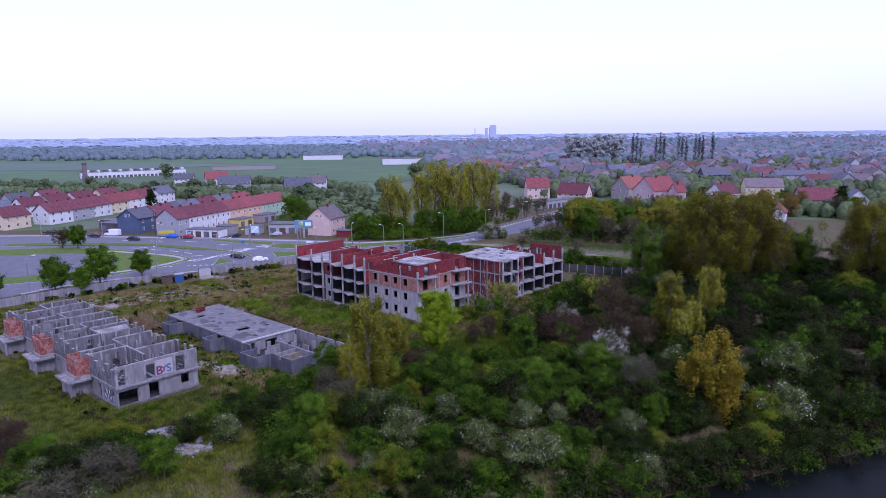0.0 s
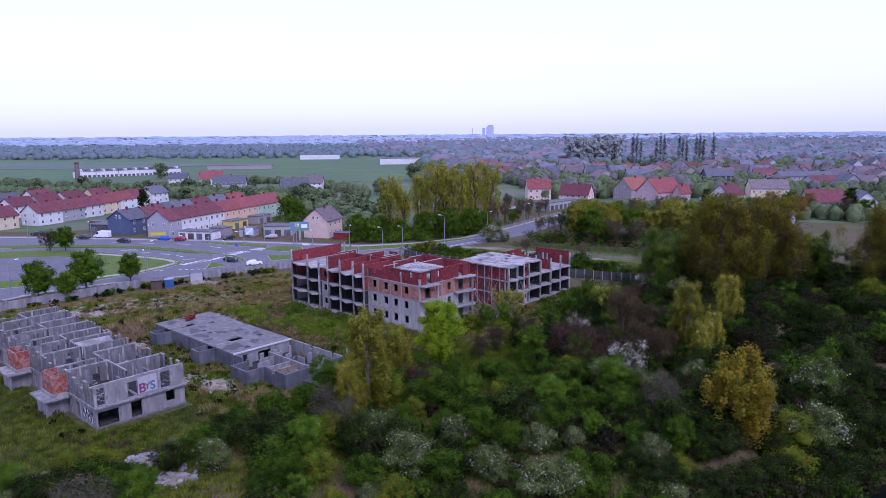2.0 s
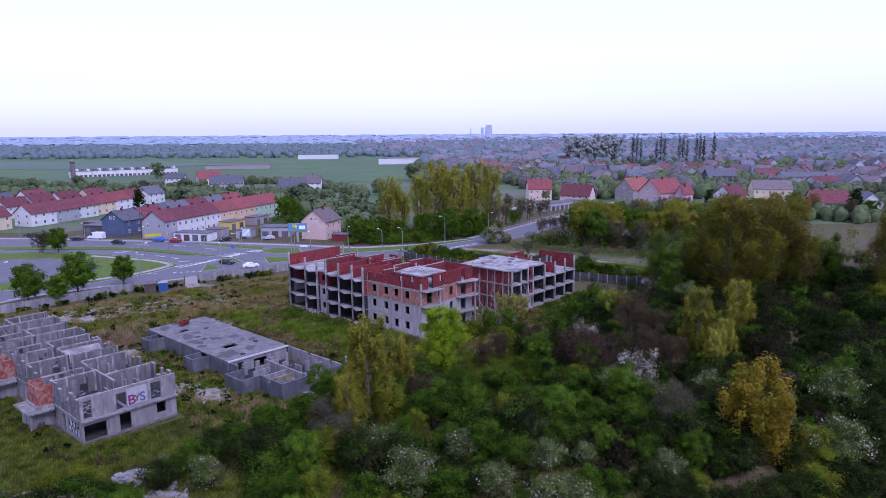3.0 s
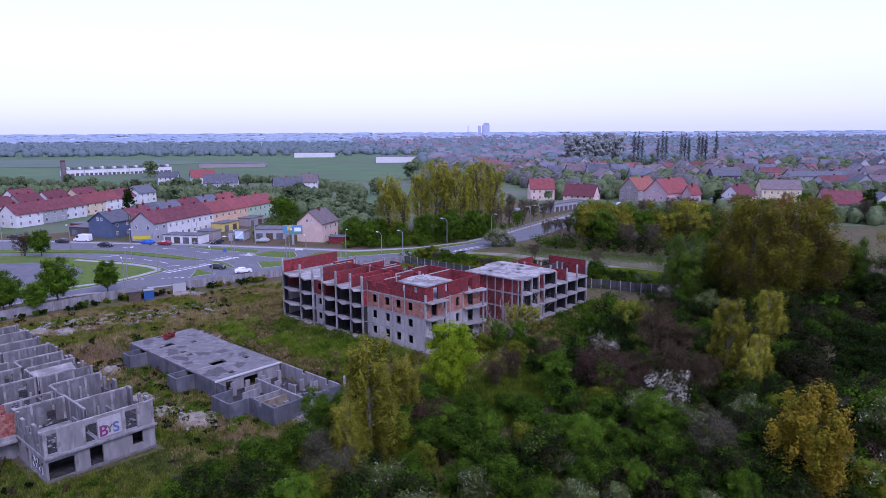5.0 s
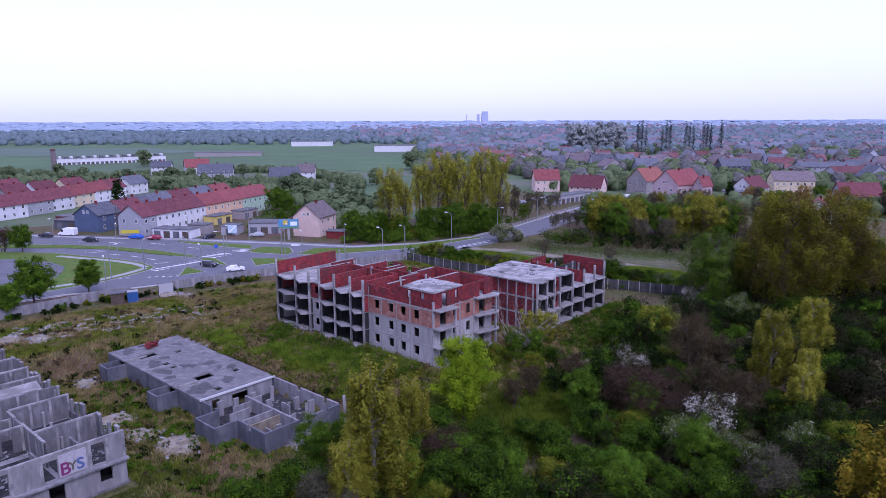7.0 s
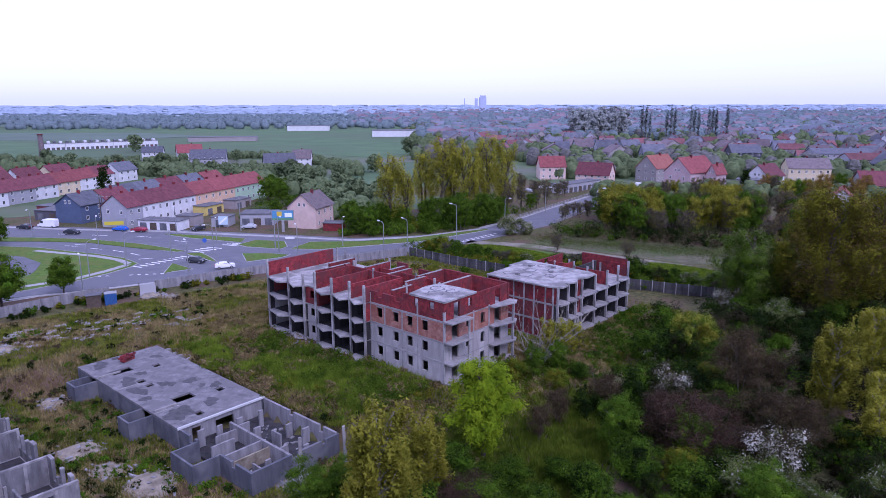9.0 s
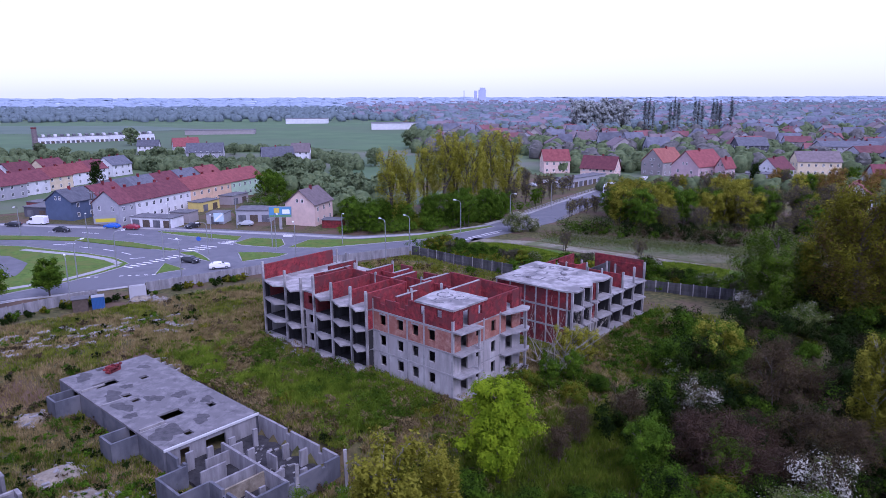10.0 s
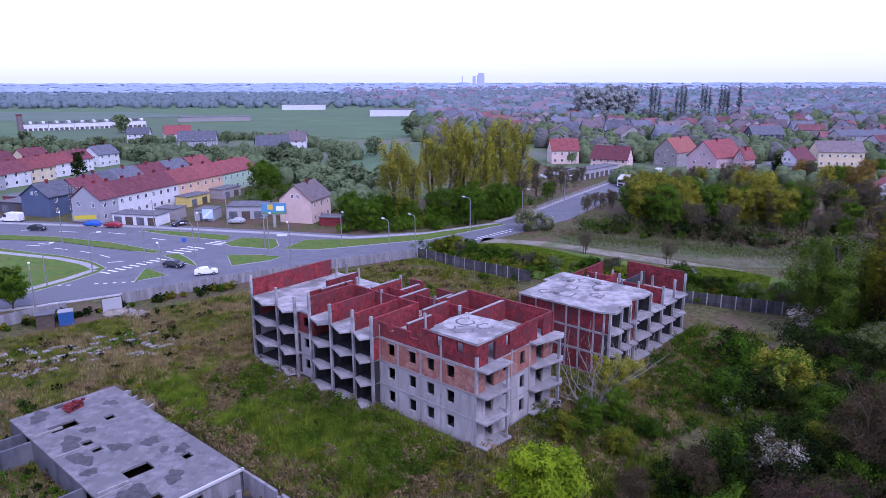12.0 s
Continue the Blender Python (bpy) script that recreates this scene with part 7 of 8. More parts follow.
def deep_thicket():
    """The inner thicket, past counting: leaf clumps of many shrubs, one mesh for each leaf colour."""
    rng, nr = random.Random(91), np.random.default_rng(92)
    pool = {}
    for _ in range(520):
        x, y = thicket(rng) if rng.random() < 0.75 else (rng.uniform(60, 130), rng.uniform(0, 60))
        h, r = (rng.uniform(3.2, 6), rng.uniform(2.4, 3.6)) if rng.random() < 0.55 else (rng.uniform(1.2, 2.6), rng.uniform(2.2, 3.6))
        p = crown_points(nr, rng, h, r, 0.2, 2200, 36, "shrub", [])
        # mostly dark leaf colours, which hold the shade under the taller trees
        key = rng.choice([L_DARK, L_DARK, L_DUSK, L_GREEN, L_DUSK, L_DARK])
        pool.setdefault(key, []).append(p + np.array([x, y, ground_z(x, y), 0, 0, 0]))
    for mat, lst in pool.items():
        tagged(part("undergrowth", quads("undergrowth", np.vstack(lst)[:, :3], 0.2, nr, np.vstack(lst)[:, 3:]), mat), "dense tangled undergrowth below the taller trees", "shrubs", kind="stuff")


deep_thicket()

# low scrub left of the near bank and round the shells
for x, y, s, k in ((-33, -52, 0.8, "olive_bush"), (-35, -55, 0.9, "olive_bush"), (-29, -56, 0.8, "bush"), (-41, -57, 0.8, "bush"), (-37, -59, 0.8, "dark_bush"), (-45, -55, 0.7, "red_shrub"), (-26, -50.5, 0.8, "dark_bush"), (-23, -47.5, 0.9, "bush"), (-27, -47, 0.5, "pale_bush"), (-30, -61, 0.8, "pale_bush"),
                   (-20.5, -43, 0.9, "bush"), (-17.5, -39, 1.0, "bush"), (-14, -35, 0.9, "bush"), (-16, -44, 1.0, "dark_bush"), (-11, -38, 0.9, "olive_bush"), (-22, -39.5, 0.3, "red_shrub"), (-24.8, -41.5, 0.35, "grey_shrub"), (-9, -44, 1.0, "olive_bush"), (-4, -24, 0.6, "red_shrub"), (0.5, -30, 0.7, "red_shrub"), (2, -25, 0.6, "bush")):
    plant(k, x, y, s)


# the pale dead tree before the blocks
def dead_tree(x, y):
    rng = random.Random(41)
    ob = thing("dead_tree", pose(x, y, ground_z(x, y)), "pale leafless fallen tree with spreading limbs", "tree")
    for i in range(9):
        a = i * 0.7 + rng.uniform(-0.3, 0.3)
        s = Shape()
        el = rng.uniform(0.25, 1.0)
        p, d = Vector((0, 0, -0.2)), Vector((math.cos(a) * math.cos(el), math.sin(a) * math.cos(el), math.sin(el)))
        pts, rad, R = [p.copy()], [0.13], 0.13
        for k in range(6):
            d = (d + Vector((rng.uniform(-0.5, 0.5), rng.uniform(-0.5, 0.5), rng.uniform(-0.2, 0.4)))).normalized()
            p = p + d * rng.uniform(1.1, 1.9)
            R *= 0.72
            pts.append(p.copy())
            rad.append(R)
            for j in range(3):
                e = (d + Vector((rng.uniform(-1, 1), rng.uniform(-1, 1), rng.uniform(-0.2, 0.9)))).normalized()
                q = p + e * rng.uniform(0.6, 1.2)
                s.tube([p, q, q + (e + Vector((0, 0, 0.4))) * 0.8], [R * 0.5, R * 0.25, 0.01], 4)
        s.tube(pts, rad, 6)
        part("limb", s, M_PALEBARK, ob)


dead_tree(14.0, 7.5)
dead_tree(16.8, 9.6)

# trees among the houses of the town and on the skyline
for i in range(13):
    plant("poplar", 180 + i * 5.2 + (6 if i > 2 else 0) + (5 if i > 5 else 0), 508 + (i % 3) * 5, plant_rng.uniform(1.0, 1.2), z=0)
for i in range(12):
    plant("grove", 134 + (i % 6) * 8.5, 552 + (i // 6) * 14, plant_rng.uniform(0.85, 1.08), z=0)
for x, y, s in ((-130, 240, 0.8), (-100, 215, 0.7), (-95, 232, 0.8), (-60, 215, 0.9), (-50, 205, 0.8), (-70, 235, 0.8), (-40, 200, 0.7), (-110, 260, 0.7), (-150, 300, 0.8), (-200, 300, 0.8), (-215, 420, 1.2), (-175, 300, 0.7), (-120, 340, 0.7), (-30, 270, 0.9), (-34, 180, 0.8), (-40, 150, 0.8), (-28, 160, 0.9), (-20, 150, 0.9), (-32, 140, 0.7),
                (-45, 240, 0.7), (-70, 255, 0.8), (-15, 380, 1.2), (-230, 330, 0.8), (-260, 330, 0.7), (-85, 205, 0.8), (-40, 170, 0.7), (-55, 190, 0.8), (-20, 175, 0.7), (-150, 260, 0.7), (-190, 270, 0.8), (-220, 260, 0.7), (-170, 275, 0.7), (-210, 240, 0.8)):
    plant("far_green", x, y, s, z=0)


K_TUFT = 46


def woods(name, label, mat, n, area, size, hh, seed, wide=1.0):
    """Far tree belts in one mesh: rounded uneven crowns with a skin of leaf tufts."""
    nr = np.random.default_rng(seed)
    P = area(nr, n)
    k = nr.uniform(0.6, 1.25, n)
    rings, segs = (0.05, 0.35, 0.7, 0.93), 7
    verts, faces = [], []
    for q, (x, y, _) in enumerate(P):
        b, R, H = len(verts), hh * 0.5 * k[q] * wide, hh * k[q]
        bump = nr.uniform(0.75, 1.2, (4, segs))
        for r, z in enumerate(rings):
            w = math.sqrt(max(0.0, 1 - (2 * z - 0.8) ** 2 / 1.5)) * R
            for a in range(segs):
                t = 6.2832 * (a + 0.5 * (r % 2)) / segs
                verts.append((x + w * bump[r, a] * math.cos(t), y + w * bump[r, a] * math.sin(t), H * z * (0.9 + 0.1 * bump[r, a])))
        verts.append((x, y, H))
        for r in range(3):
            for a in range(segs):
                c, d = b + r * segs + a, b + r * segs + (a + 1) % segs
                faces.append((c, d, d + segs, c + segs))
        faces += [(b + 3 * segs + a, b + 3 * segs + (a + 1) % segs, b + 4 * segs) for a in range(segs)]
    me = bpy.data.meshes.new(name)
    me.from_pydata(verts, [], faces)
    me.shade_smooth()
    core = tagged(part(name, me, mat), label, "trees", kind="stuff")
    if wide > 1.5:
        return
    c = np.repeat(P, K_TUFT, axis=0)
    off = nr.normal(size=c.shape)
    off[:, 2] = np.abs(off[:, 2])
    off /= np.linalg.norm(off, axis=1)[:, None]
    kk = np.repeat(k, K_TUFT)[:, None]
    c = c + off * nr.uniform(0.85, 1.12, len(off))[:, None] * np.array([hh * 0.5, hh * 0.5, hh * 0.62]) * kk
    c[:, 2] = c[:, 2] + hh * 0.36 * kk[:, 0]
    part("leaf_skin", quads(name, c, size, nr, off * 1.0 + np.array([0, 0, 0.6])), mat, core)


# haze is mixed into these leaf colours, more for the farther woods
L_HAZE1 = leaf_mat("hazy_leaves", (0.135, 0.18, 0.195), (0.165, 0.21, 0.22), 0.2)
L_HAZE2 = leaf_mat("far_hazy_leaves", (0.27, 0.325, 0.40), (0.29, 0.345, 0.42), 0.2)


def belt(y0, y1, x0, x1, slope=0.0):
    def f(nr, n):
        y = nr.uniform(y0, y1, n)
        x = nr.uniform(x0, x1, n) * y
        return np.stack([x, y, np.zeros(n)], 1)
    return f


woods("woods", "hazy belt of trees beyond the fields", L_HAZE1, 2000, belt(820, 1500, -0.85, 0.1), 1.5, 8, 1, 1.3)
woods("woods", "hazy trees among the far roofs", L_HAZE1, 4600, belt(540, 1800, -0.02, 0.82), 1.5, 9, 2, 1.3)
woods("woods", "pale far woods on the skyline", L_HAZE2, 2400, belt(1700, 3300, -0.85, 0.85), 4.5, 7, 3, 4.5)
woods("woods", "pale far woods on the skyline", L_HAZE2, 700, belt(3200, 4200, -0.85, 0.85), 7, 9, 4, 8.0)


def hedge_line(name, label, mat, pts, n, size, hh, seed):
    def f(nr, k):
        t = nr.uniform(0, len(pts) - 1.001, k)
        i = t.astype(int)
        P = np.array(pts, float)
        q = P[i] + (P[i + 1] - P[i]) * (t - i)[:, None] + nr.normal(size=(k, 2)) * 5
        return np.column_stack([q, np.zeros(k)])
    woods(name, label, mat, n, f, size, hh, seed)


def town_trees(seed):
    def f(nr, n):
        out = []
        while len(out) < n:
            y = 235 + 640 * nr.random()
            x = nr.uniform(0.02 * y + 50 if y < 330 else -0.03 * y, 0.82 * (y + 60))
            if not any((x - a) ** 2 + (y - b) ** 2 < 81 for a, b in spots):
                out.append((x, y, 0))
        return np.array(out, float)
    return f


woods("woods", "leafy trees between the town houses", L_FAR, 1700, town_trees(1), 1.2, 7.5, 21)
woods("woods", "greyish bare trees between the town houses", L_FARB, 420, town_trees(2), 1.4, 8.5, 22)
hedge_line("scrub", "scrub and gardens behind the terraced houses", L_FAR, [(-260, 285), (-150, 272), (-90, 232), (-55, 200), (-30, 165), (-24, 135)], 336, 0.8, 5, 5)
hedge_line("scrub", "scrub before the works and fields", L_FAR, [(-330, 390), (-240, 330), (-190, 315), (-120, 280), (-60, 260)], 224, 0.8, 4.5, 6)
hedge_line("scrub", "hedges and gardens about the houses by the fields", L_FAR, [(-200, 340), (-150, 350), (-112, 372), (-75, 338), (-50, 300), (-40, 250)], 200, 0.8, 4, 9)
hedge_line("scrub", "gardens between the far houses", L_FAR, [(60, 250), (150, 260), (260, 260), (340, 320), (200, 360), (60, 400), (160, 440), (400, 430)], 520, 1.1, 6, 7)
hedge_line("scrub", "gardens at the edge of the wood", L_FAR, [(60, 180), (90, 172), (130, 172), (170, 150), (230, 180), (190, 230), (260, 240)], 224, 0.8, 5.5, 8)


# ---------- grass, rubble and small things ----------
def tufts(name, label, mat, n, where, hgt, seed, width=0.05):
    """Grass in one mesh: narrow upright blades."""
    nr = np.random.default_rng(seed)
    P = where(nr, n)
    z = np.array([ground_z(x, y) for x, y in P])
    a = nr.uniform(0, 6.28, n)
    hh = hgt * nr.uniform(0.5, 1.3, n)
    w = width * nr.uniform(0.7, 1.6, n)
    d = np.stack([np.cos(a), np.sin(a)], 1)
    lean = nr.normal(size=(n, 2)) * 0.35 * hh[:, None]
    b0, b1 = np.column_stack([P - d * w[:, None], z - 0.03]), np.column_stack([P + d * w[:, None], z - 0.03])
    t = np.column_stack([P + lean, z + hh])
    me = bpy.data.meshes.new(name)
    v = np.stack([b0, b1, t], 1).reshape(-1, 3)
    me.vertices.add(3 * n)
    me.vertices.foreach_set("co", v.ravel())
    me.loops.add(3 * n)
    me.loops.foreach_set("vertex_index", np.arange(3 * n))
    me.polygons.add(n)
    me.polygons.foreach_set("loop_start", np.arange(0, 3 * n, 3))
    me.update(calc_edges=True)
    ob = part(name, me, mat)
    tagged(ob, label, "grass", kind="stuff")


def inside_built(u, v):
    return ((u > -57) & (u < -44) & (v > 0) & (v < 48)) | ((u > -29.6) & (u < -17.5) & (v > -0.3) & (v < 43)) | ((u > -0.2) & (u < 14.6) & (v > -0.2) & (v < 14.2)) | ((u > -1.9) & (u < 14.6) & (v >= 14.2) & (v < 39)) | ((u > 23.5) & (u < 51) & (v > -3) & (v < 12))


def meadow(u0, u1, v0, v1, clump=0.5, seed=0):
    def f(nr, n):
        out = np.zeros((0, 2))
        while len(out) < n:
            k = n
            c = np.column_stack([nr.uniform(u0, u1, k // 12 + 1), nr.uniform(v0, v1, k // 12 + 1)])
            if seed:
                c = c[[noise.noise((a * 0.16, b * 0.16, 9)) * seed > -0.08 for a, b in c]]
            p = np.repeat(c, 12, axis=0) + nr.normal(size=(len(c) * 12, 2)) * clump
            p = p[~inside_built(p[:, 0], p[:, 1])]
            q = np.column_stack([p[:, 0] * CS - p[:, 1] * SN, p[:, 0] * SN + p[:, 1] * CS])
            q = q[(q[:, 0] > -7) | (q[:, 1] < 14.0 + (q[:, 0] + 90) * 0.755)]
            out = np.vstack([out, q])
        return out[:n]
    return f


tufts("meadow_grass", "rough green meadow grass on the site", L_GRASS, 170000, meadow(-62, 52, -28, 76, 0.8, 1), 0.42, 1, 0.075)
tufts("dry_grass", "straw-coloured dry grass on the site", L_DRY, 110000, meadow(-44, 46, -14, 74, 0.6, -1), 0.5, 2, 0.06)
tufts("dry_grass", "straw-coloured dry grass near the road fence", L_DRY, 20000, meadow(-15, 30, 36, 50, 0.9), 0.6, 3, 0.05)
tufts("tall_grass", "lush tall green grass beside the block", L_TALL, 26000, meadow(-13, -1.2, 2, 24, 0.55, 1), 0.9, 4, 0.05)
tufts("tall_grass", "lush tall green grass by the cellar", L_TALL, 9000, meadow(-15.5, -7.5, 23, 38, 0.55, 1), 0.95, 5, 0.06)
tufts("tall_grass", "lush grass in the hollow by the maple", L_TALL, 24000, meadow(-20, 10, -26, -10, 0.8), 0.7, 6, 0.06)
tufts("lawn_grass", "short green grass round the shells", L_LAWN, 60000, meadow(-66, -36, -16, 30, 0.8), 0.3, 7, 0.07)


def marsh(nr, n):
    f = nr.uniform(0, 1, n)
    return np.column_stack([28 + 58 * f, 96 - 26 * f]) + nr.normal(size=(n, 2)) * np.array([2.0, 4.5])


tufts("marsh_grass", "thin rough grass between the track and the wood", L_LAWN, 30000, marsh, 0.25, 9, 0.05)


def verge_patch(nr, n):
    f, g = nr.uniform(0, 1, n), nr.uniform(0, 1, n)
    return np.column_stack([2 + 52 * f + 6 * g, 79 - 30 * f + (9 + 4 * np.sin(f * 9)) * g])


tufts("verge_grass", "fresh green grass behind the fence", L_TALL, 60000, verge_patch, 0.4, 11, 0.09)


def weeds(label, mat, n, u0, u1, v0, v1, lo, hi, seed):
    """Low weeds and seedlings scattered over rough ground, in one mesh."""
    rng, nr = random.Random(seed), np.random.default_rng(seed)
    lst = []
    while len(lst) < n:
        u, v = rng.uniform(u0, u1), rng.uniform(v0, v1)
        x, y = u * CS - v * SN, u * SN + v * CS
        if inside_built(np.array([u]), np.array([v]))[0] or (x < -7 and y > 13.5 + (x + 90) * 0.755) or noise.noise((x * 0.12, y * 0.12, seed)) < -0.1:
            continue
        h = rng.uniform(lo, hi)
        lst.append(crown_points(nr, rng, h, h * rng.uniform(0.7, 1.3), 0.05, 160, 10, "shrub", []) + np.array([x, y, ground_z(x, y), 0, 0, 0]))
    P = np.vstack(lst)
    tagged(part("weeds", quads("weeds", P[:, :3], 0.15, nr, P[:, 3:]), mat), label, "weeds", kind="stuff")


weeds("yellow-green weeds in the rough meadow", L_OLIVE, 150, -16, 45, -14, 48, 0.4, 1.3, 31)
weeds("green weeds and seedlings in the meadow", L_GREEN, 240, -62, 48, -16, 70, 0.3, 1.2, 32)
weeds("dark weeds along the ruins and fence", L_DARK, 140, -60, 30, 2, 72, 0.3, 1.0, 33)
weeds("brown dead weeds in the meadow", M_TWIG, 260, -60, 48, -14, 66, 0.3, 1.0, 34)
weeds("green weeds in the dug-out by the cellar", L_GREEN, 90, -42, -29.5, -6, 44, 0.3, 1.0, 36)
weeds("dark weeds in the dug-out by the cellar", L_DARK, 70, -42, -29.5, -8, 44, 0.3, 0.9, 37)
weeds("bright green nettles beside the block", L_FRESH, 170, -11, -2.5, 1, 34, 0.6, 1.7, 35)
weeds("tall yellow-green grass clumps in the meadow", L_TALL, 260, -17, 22, -12, 44, 0.5, 1.4, 38)
weeds("straw-coloured dead stalks in the meadow", L_DRY, 260, -17, 46, -16, 60, 0.4, 1.2, 39)
weeds("brown dead stalks before the block", M_DEADWEED, 240, -17, 4, -10, 46, 0.4, 1.3, 40)
weeds("rough green growth on the slope beyond the blocks", L_GREEN, 200, 14, 48, -16, -3.5, 0.4, 1.3, 41)
weeds("bright seedlings on the slope beyond the blocks", L_FRESH, 120, 8, 50, -14, -3.5, 0.3, 1.0, 42)


def scrub_strip(label, mats, line, n, spread, lo, hi, seed):
    """A ragged strip of low scrub along a line, one mesh for each leaf colour."""
    rng, nr = random.Random(seed), np.random.default_rng(seed)
    pool = {}
    for _ in range(n):
        f = rng.uniform(0, len(line) - 1.001)
        i = int(f)
        p = Vector(line[i]).lerp(Vector(line[i + 1]), f - i)
        x, y, h = p.x + rng.gauss(0, spread), p.y + rng.gauss(0, spread), rng.uniform(lo, hi)
        pool.setdefault(rng.choice(mats), []).append(crown_points(nr, rng, h, h * rng.uniform(0.6, 1.0), 0.1, 420, 22, "shrub", []) + np.array([x, y, ground_z(x, y), 0, 0, 0]))
    for mat, lst in pool.items():
        Q = np.vstack(lst)
        tagged(part("scrub", quads("scrub", Q[:, :3], 0.2, nr, Q[:, 3:]), mat), label, "scrub", kind="stuff")


scrub_strip("ragged green scrub behind the concrete fence", [L_FRESH, L_GREEN, L_OLIVE, L_GREEN], [(-3, 80), (6, 72), (20, 60), (40, 50), (60, 41), (75, 36)], 130, 2.2, 1.0, 3.0, 61)
scrub_strip("low scrub and brambles along the site fence", [L_GREEN, L_DARK, L_OLIVE], [(-86, 17), (-76, 27.5), (-68, 36), (-62, 41), (-52, 47.5), (-40, 56)], 60, 0.7, 0.5, 1.6, 62)
scrub_strip("brown and green scrub at the wood's edge", [L_DARK, M_TWIG, L_GREEN, L_DARK], [(36, 104), (50, 99), (64, 92), (80, 82), (100, 72)], 120, 3.5, 1.5, 4.5, 63)
scrub_strip("garden hedges and bushes by the road", [L_FRESH, L_FRESH, L_GREEN], [(-27, 103.5), (-18, 104.5), (-6, 106), (4, 111), (14, 120), (26, 140)], 90, 1.8, 1.5, 4.0, 64)
scrub_strip("bushes round the yards of the terrace", [L_FRESH, L_FAR, L_GREEN], [(-62, 128), (-56, 140), (-60, 155), (-60, 185), (-48, 140), (-30, 132)], 70, 3.0, 1.2, 4.0, 65)


# near-black leaves along these strips imitate shade between the shrubs
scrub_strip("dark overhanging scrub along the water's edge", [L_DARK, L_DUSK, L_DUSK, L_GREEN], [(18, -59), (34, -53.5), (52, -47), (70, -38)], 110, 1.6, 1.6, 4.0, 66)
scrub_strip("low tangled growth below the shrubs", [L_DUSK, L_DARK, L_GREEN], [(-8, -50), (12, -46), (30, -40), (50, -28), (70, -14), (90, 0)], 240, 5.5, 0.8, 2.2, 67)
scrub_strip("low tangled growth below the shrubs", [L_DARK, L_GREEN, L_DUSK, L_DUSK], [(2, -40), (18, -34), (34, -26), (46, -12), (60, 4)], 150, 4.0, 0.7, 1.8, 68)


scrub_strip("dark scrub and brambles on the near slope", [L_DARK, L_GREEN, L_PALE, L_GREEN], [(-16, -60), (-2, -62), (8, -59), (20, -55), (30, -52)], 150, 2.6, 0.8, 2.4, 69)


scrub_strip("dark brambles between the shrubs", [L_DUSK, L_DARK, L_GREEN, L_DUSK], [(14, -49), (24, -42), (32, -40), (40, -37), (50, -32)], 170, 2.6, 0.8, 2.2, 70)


def near_bank(nr, n):
    c = np.column_stack([nr.uniform(-55, 30, n // 8 + 1), nr.uniform(-66, -38, n // 8 + 1)])
    return (np.repeat(c, 8, axis=0) + nr.normal(size=(len(c) * 8, 2)) * 0.5)[:n]


tufts("bank_grass", "rough grass on the near bank", L_GRASS, 50000, near_bank, 0.4, 8, 0.07)


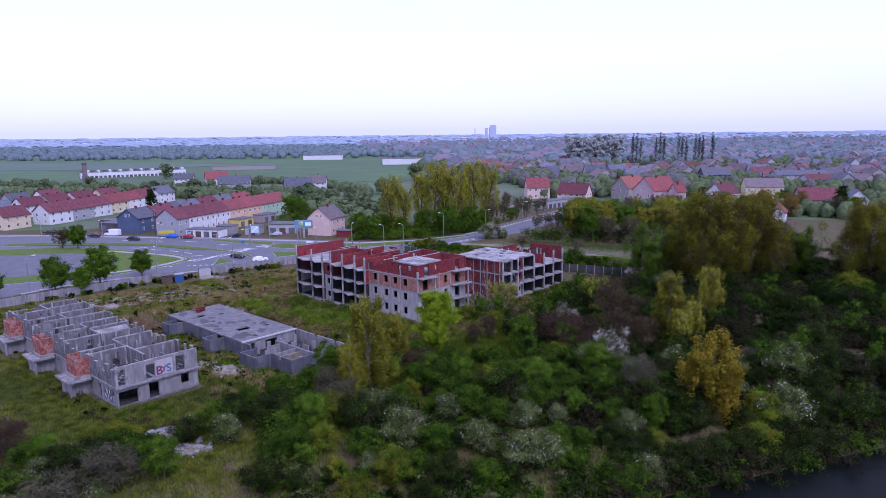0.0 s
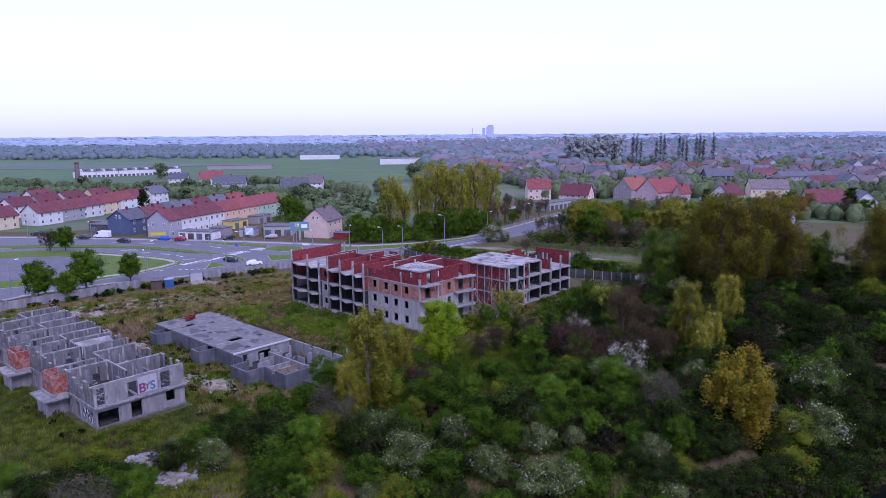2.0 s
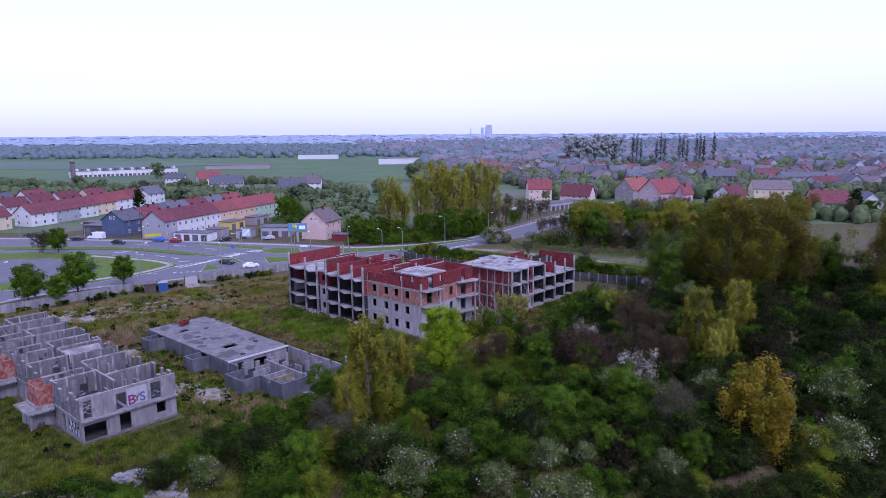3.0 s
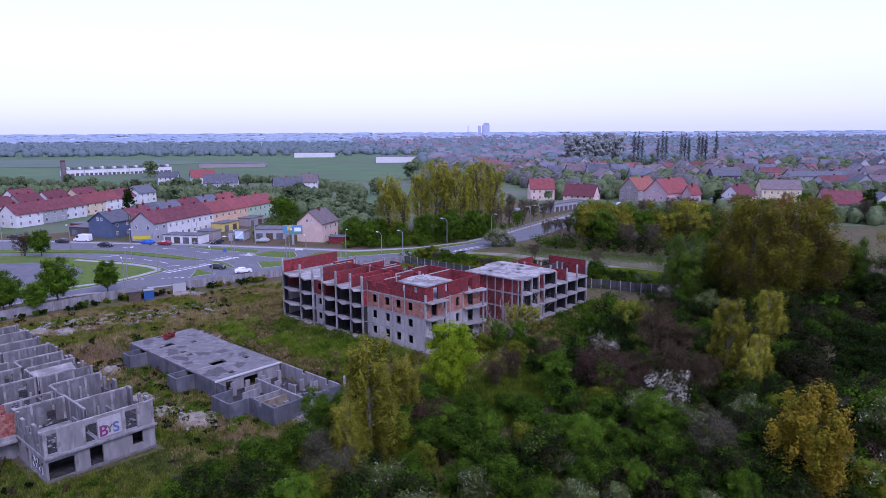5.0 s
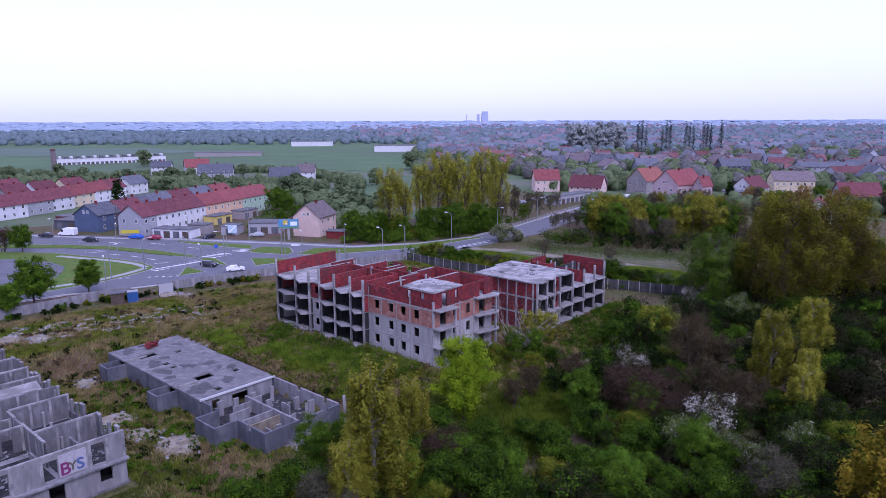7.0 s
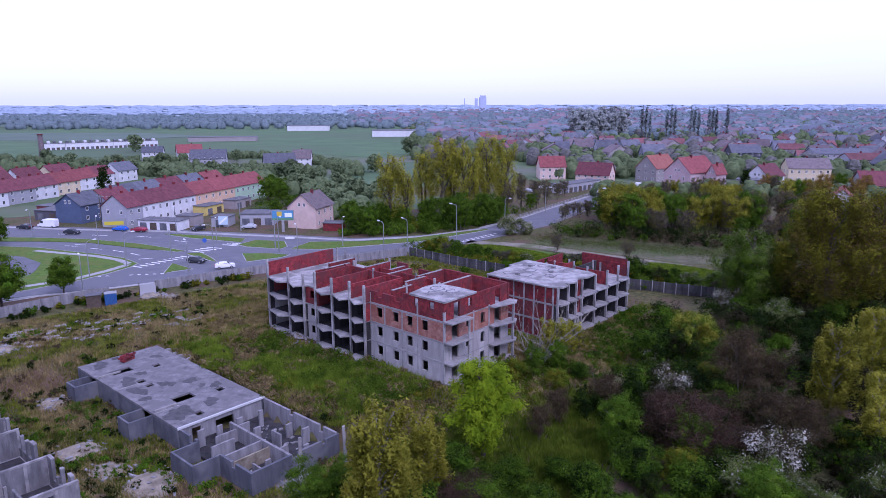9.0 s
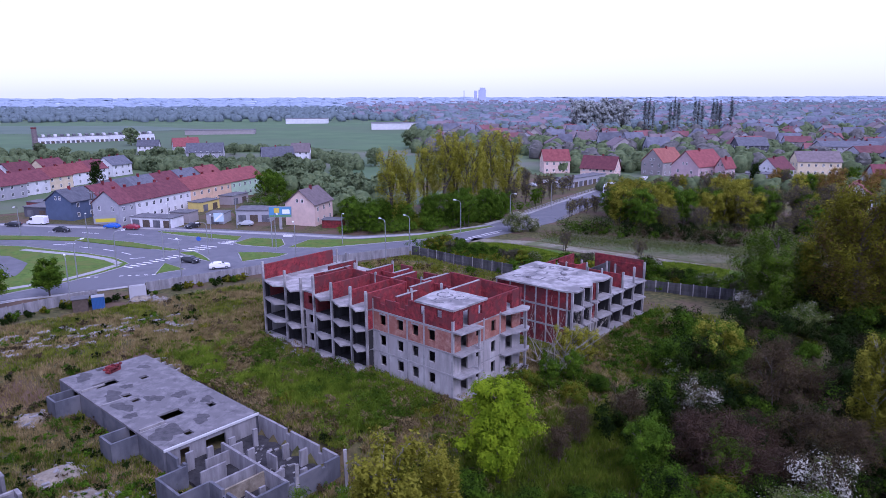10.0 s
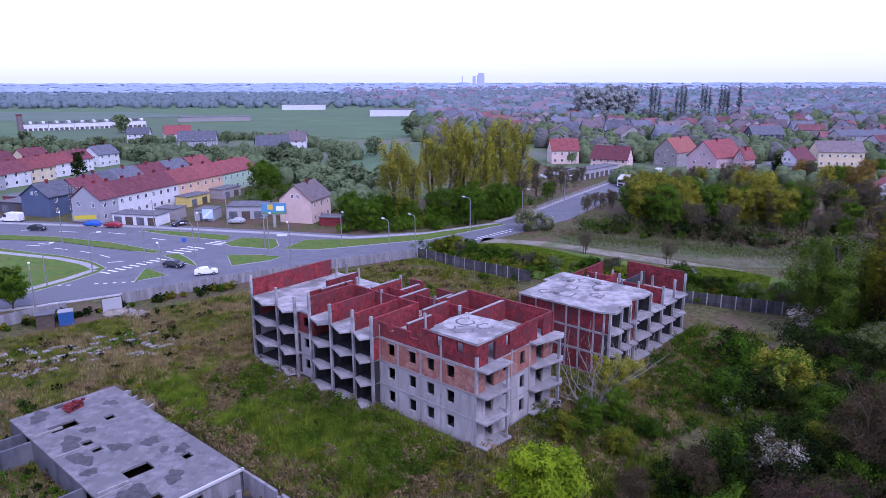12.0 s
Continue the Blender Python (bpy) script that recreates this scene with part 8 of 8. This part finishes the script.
def heap(x, y, r, h, n, seed, label, size=0.3):
    rng = random.Random(seed)
    ob = thing("rubble_heap", pose(x, y, ground_z(x, y)), label, "rubble", "rubble heaps")
    mound = Shape()
    ring = []
    for k in range(3):
        ring.append([(r * (1 - k * 0.36) * math.cos(i * 0.6283) * rng.uniform(0.8, 1.1), r * (1 - k * 0.36) * math.sin(i * 0.6283) * rng.uniform(0.8, 1.1), h * 0.75 * k / 2 - (0.25 if k == 0 else 0)) for i in range(10)])
    for k in range(2):
        for i in range(10):
            mound.face([ring[k][i], ring[k][(i + 1) % 10], ring[k + 1][(i + 1) % 10], ring[k + 1][i]])
    mound.face(ring[2])
    part("mound", mound, M_DIRT, ob, "earth core")
    for i in range(n):
        a, d = rng.uniform(0, 6.28), r * math.sqrt(rng.random())
        k = size * rng.uniform(0.35, 1.3)
        zc = h * 0.8 * max(0, 1 - d / r) + 0.05
        c = Vector((d * math.cos(a), d * math.sin(a), zc))
        e = Vector((rng.uniform(-1, 1), rng.uniform(-1, 1), rng.uniform(-0.3, 0.5))).normalized() * k
        part("slab_piece", Shape().beam(c - e, c + e, k * rng.uniform(0.7, 1.5), k * rng.uniform(0.25, 0.6)), M_RUBBLE, ob)


for i, (x, y, r, h, n, lab) in enumerate(((-43, -53.5, 2.2, 0.7, 40, "heap of broken pale concrete on the bank"), (-38, -52.5, 2.0, 0.6, 34, "heap of broken pale concrete among scrub"), (-29.2, -48.8, 2.2, 0.9, 46, "heap of pale concrete slabs on the bank"), (-25, -52.3, 2.4, 0.5, 26, "spread of broken concrete and earth"),
                                          (-71, 13.8, 2.6, 0.8, 36, "grey rubble heap behind the shells"), (-66, 14.4, 2.6, 0.8, 36, "grey rubble heap behind the shells"), (-41.8, -12.5, 3.4, 0.8, 30, "earth and rubble heap beside the cellar"), (-30.8, -19.2, 3.8, 0.7, 30, "earth and rubble heap beside the cellar"), (-36.5, -16.5, 3.0, 0.6, 22, "small rubble heap beside the cellar"),
                                          (-51.5, 0.8, 2.6, 0.6, 20, "small rubble heap beside the shells"), (-55.5, 43.5, 2.6, 0.7, 40, "rubble and debris by the fence"), (-51.5, 42.6, 2.0, 0.5, 30, "rubble and debris by the fence"), (-15.5, -19.5, 2.6, 0.4, 40, "litter and broken blocks before the cellar"), (-20.5, 22, 1.6, 0.5, 30, "debris at the foot of the block"), (-13, -24, 1.8, 0.5, 14, "mossy concrete lump by the cellar"))):
    heap(x, y, r, h, n, 50 + i, lab, 0.5 if i < 4 else 0.3)

# paving slabs sunk in the grass
slab_rng = random.Random(9)
for i in range(95):
    f = slab_rng.random()
    x, y = -74 + 32 * f + slab_rng.uniform(-2, 2), 14 + 16 * f + slab_rng.uniform(-3.5, 7)
    w, d = slab_rng.uniform(0.3, 0.95), slab_rng.uniform(0.25, 0.45)
    ob = part("paving_slab", Shape().box(-w, w, -d, d, -0.1, 0.1), M_CONC)
    ob.matrix_basis = pose(x, y, ground_z(x, y) + 0.1, slab_rng.uniform(-3, 3), slab_rng.uniform(-3, 3), slab_rng.uniform(20, 50))
    tagged(ob, "pale concrete paving slab half sunk in grass", "paving slab", "sunken slabs")
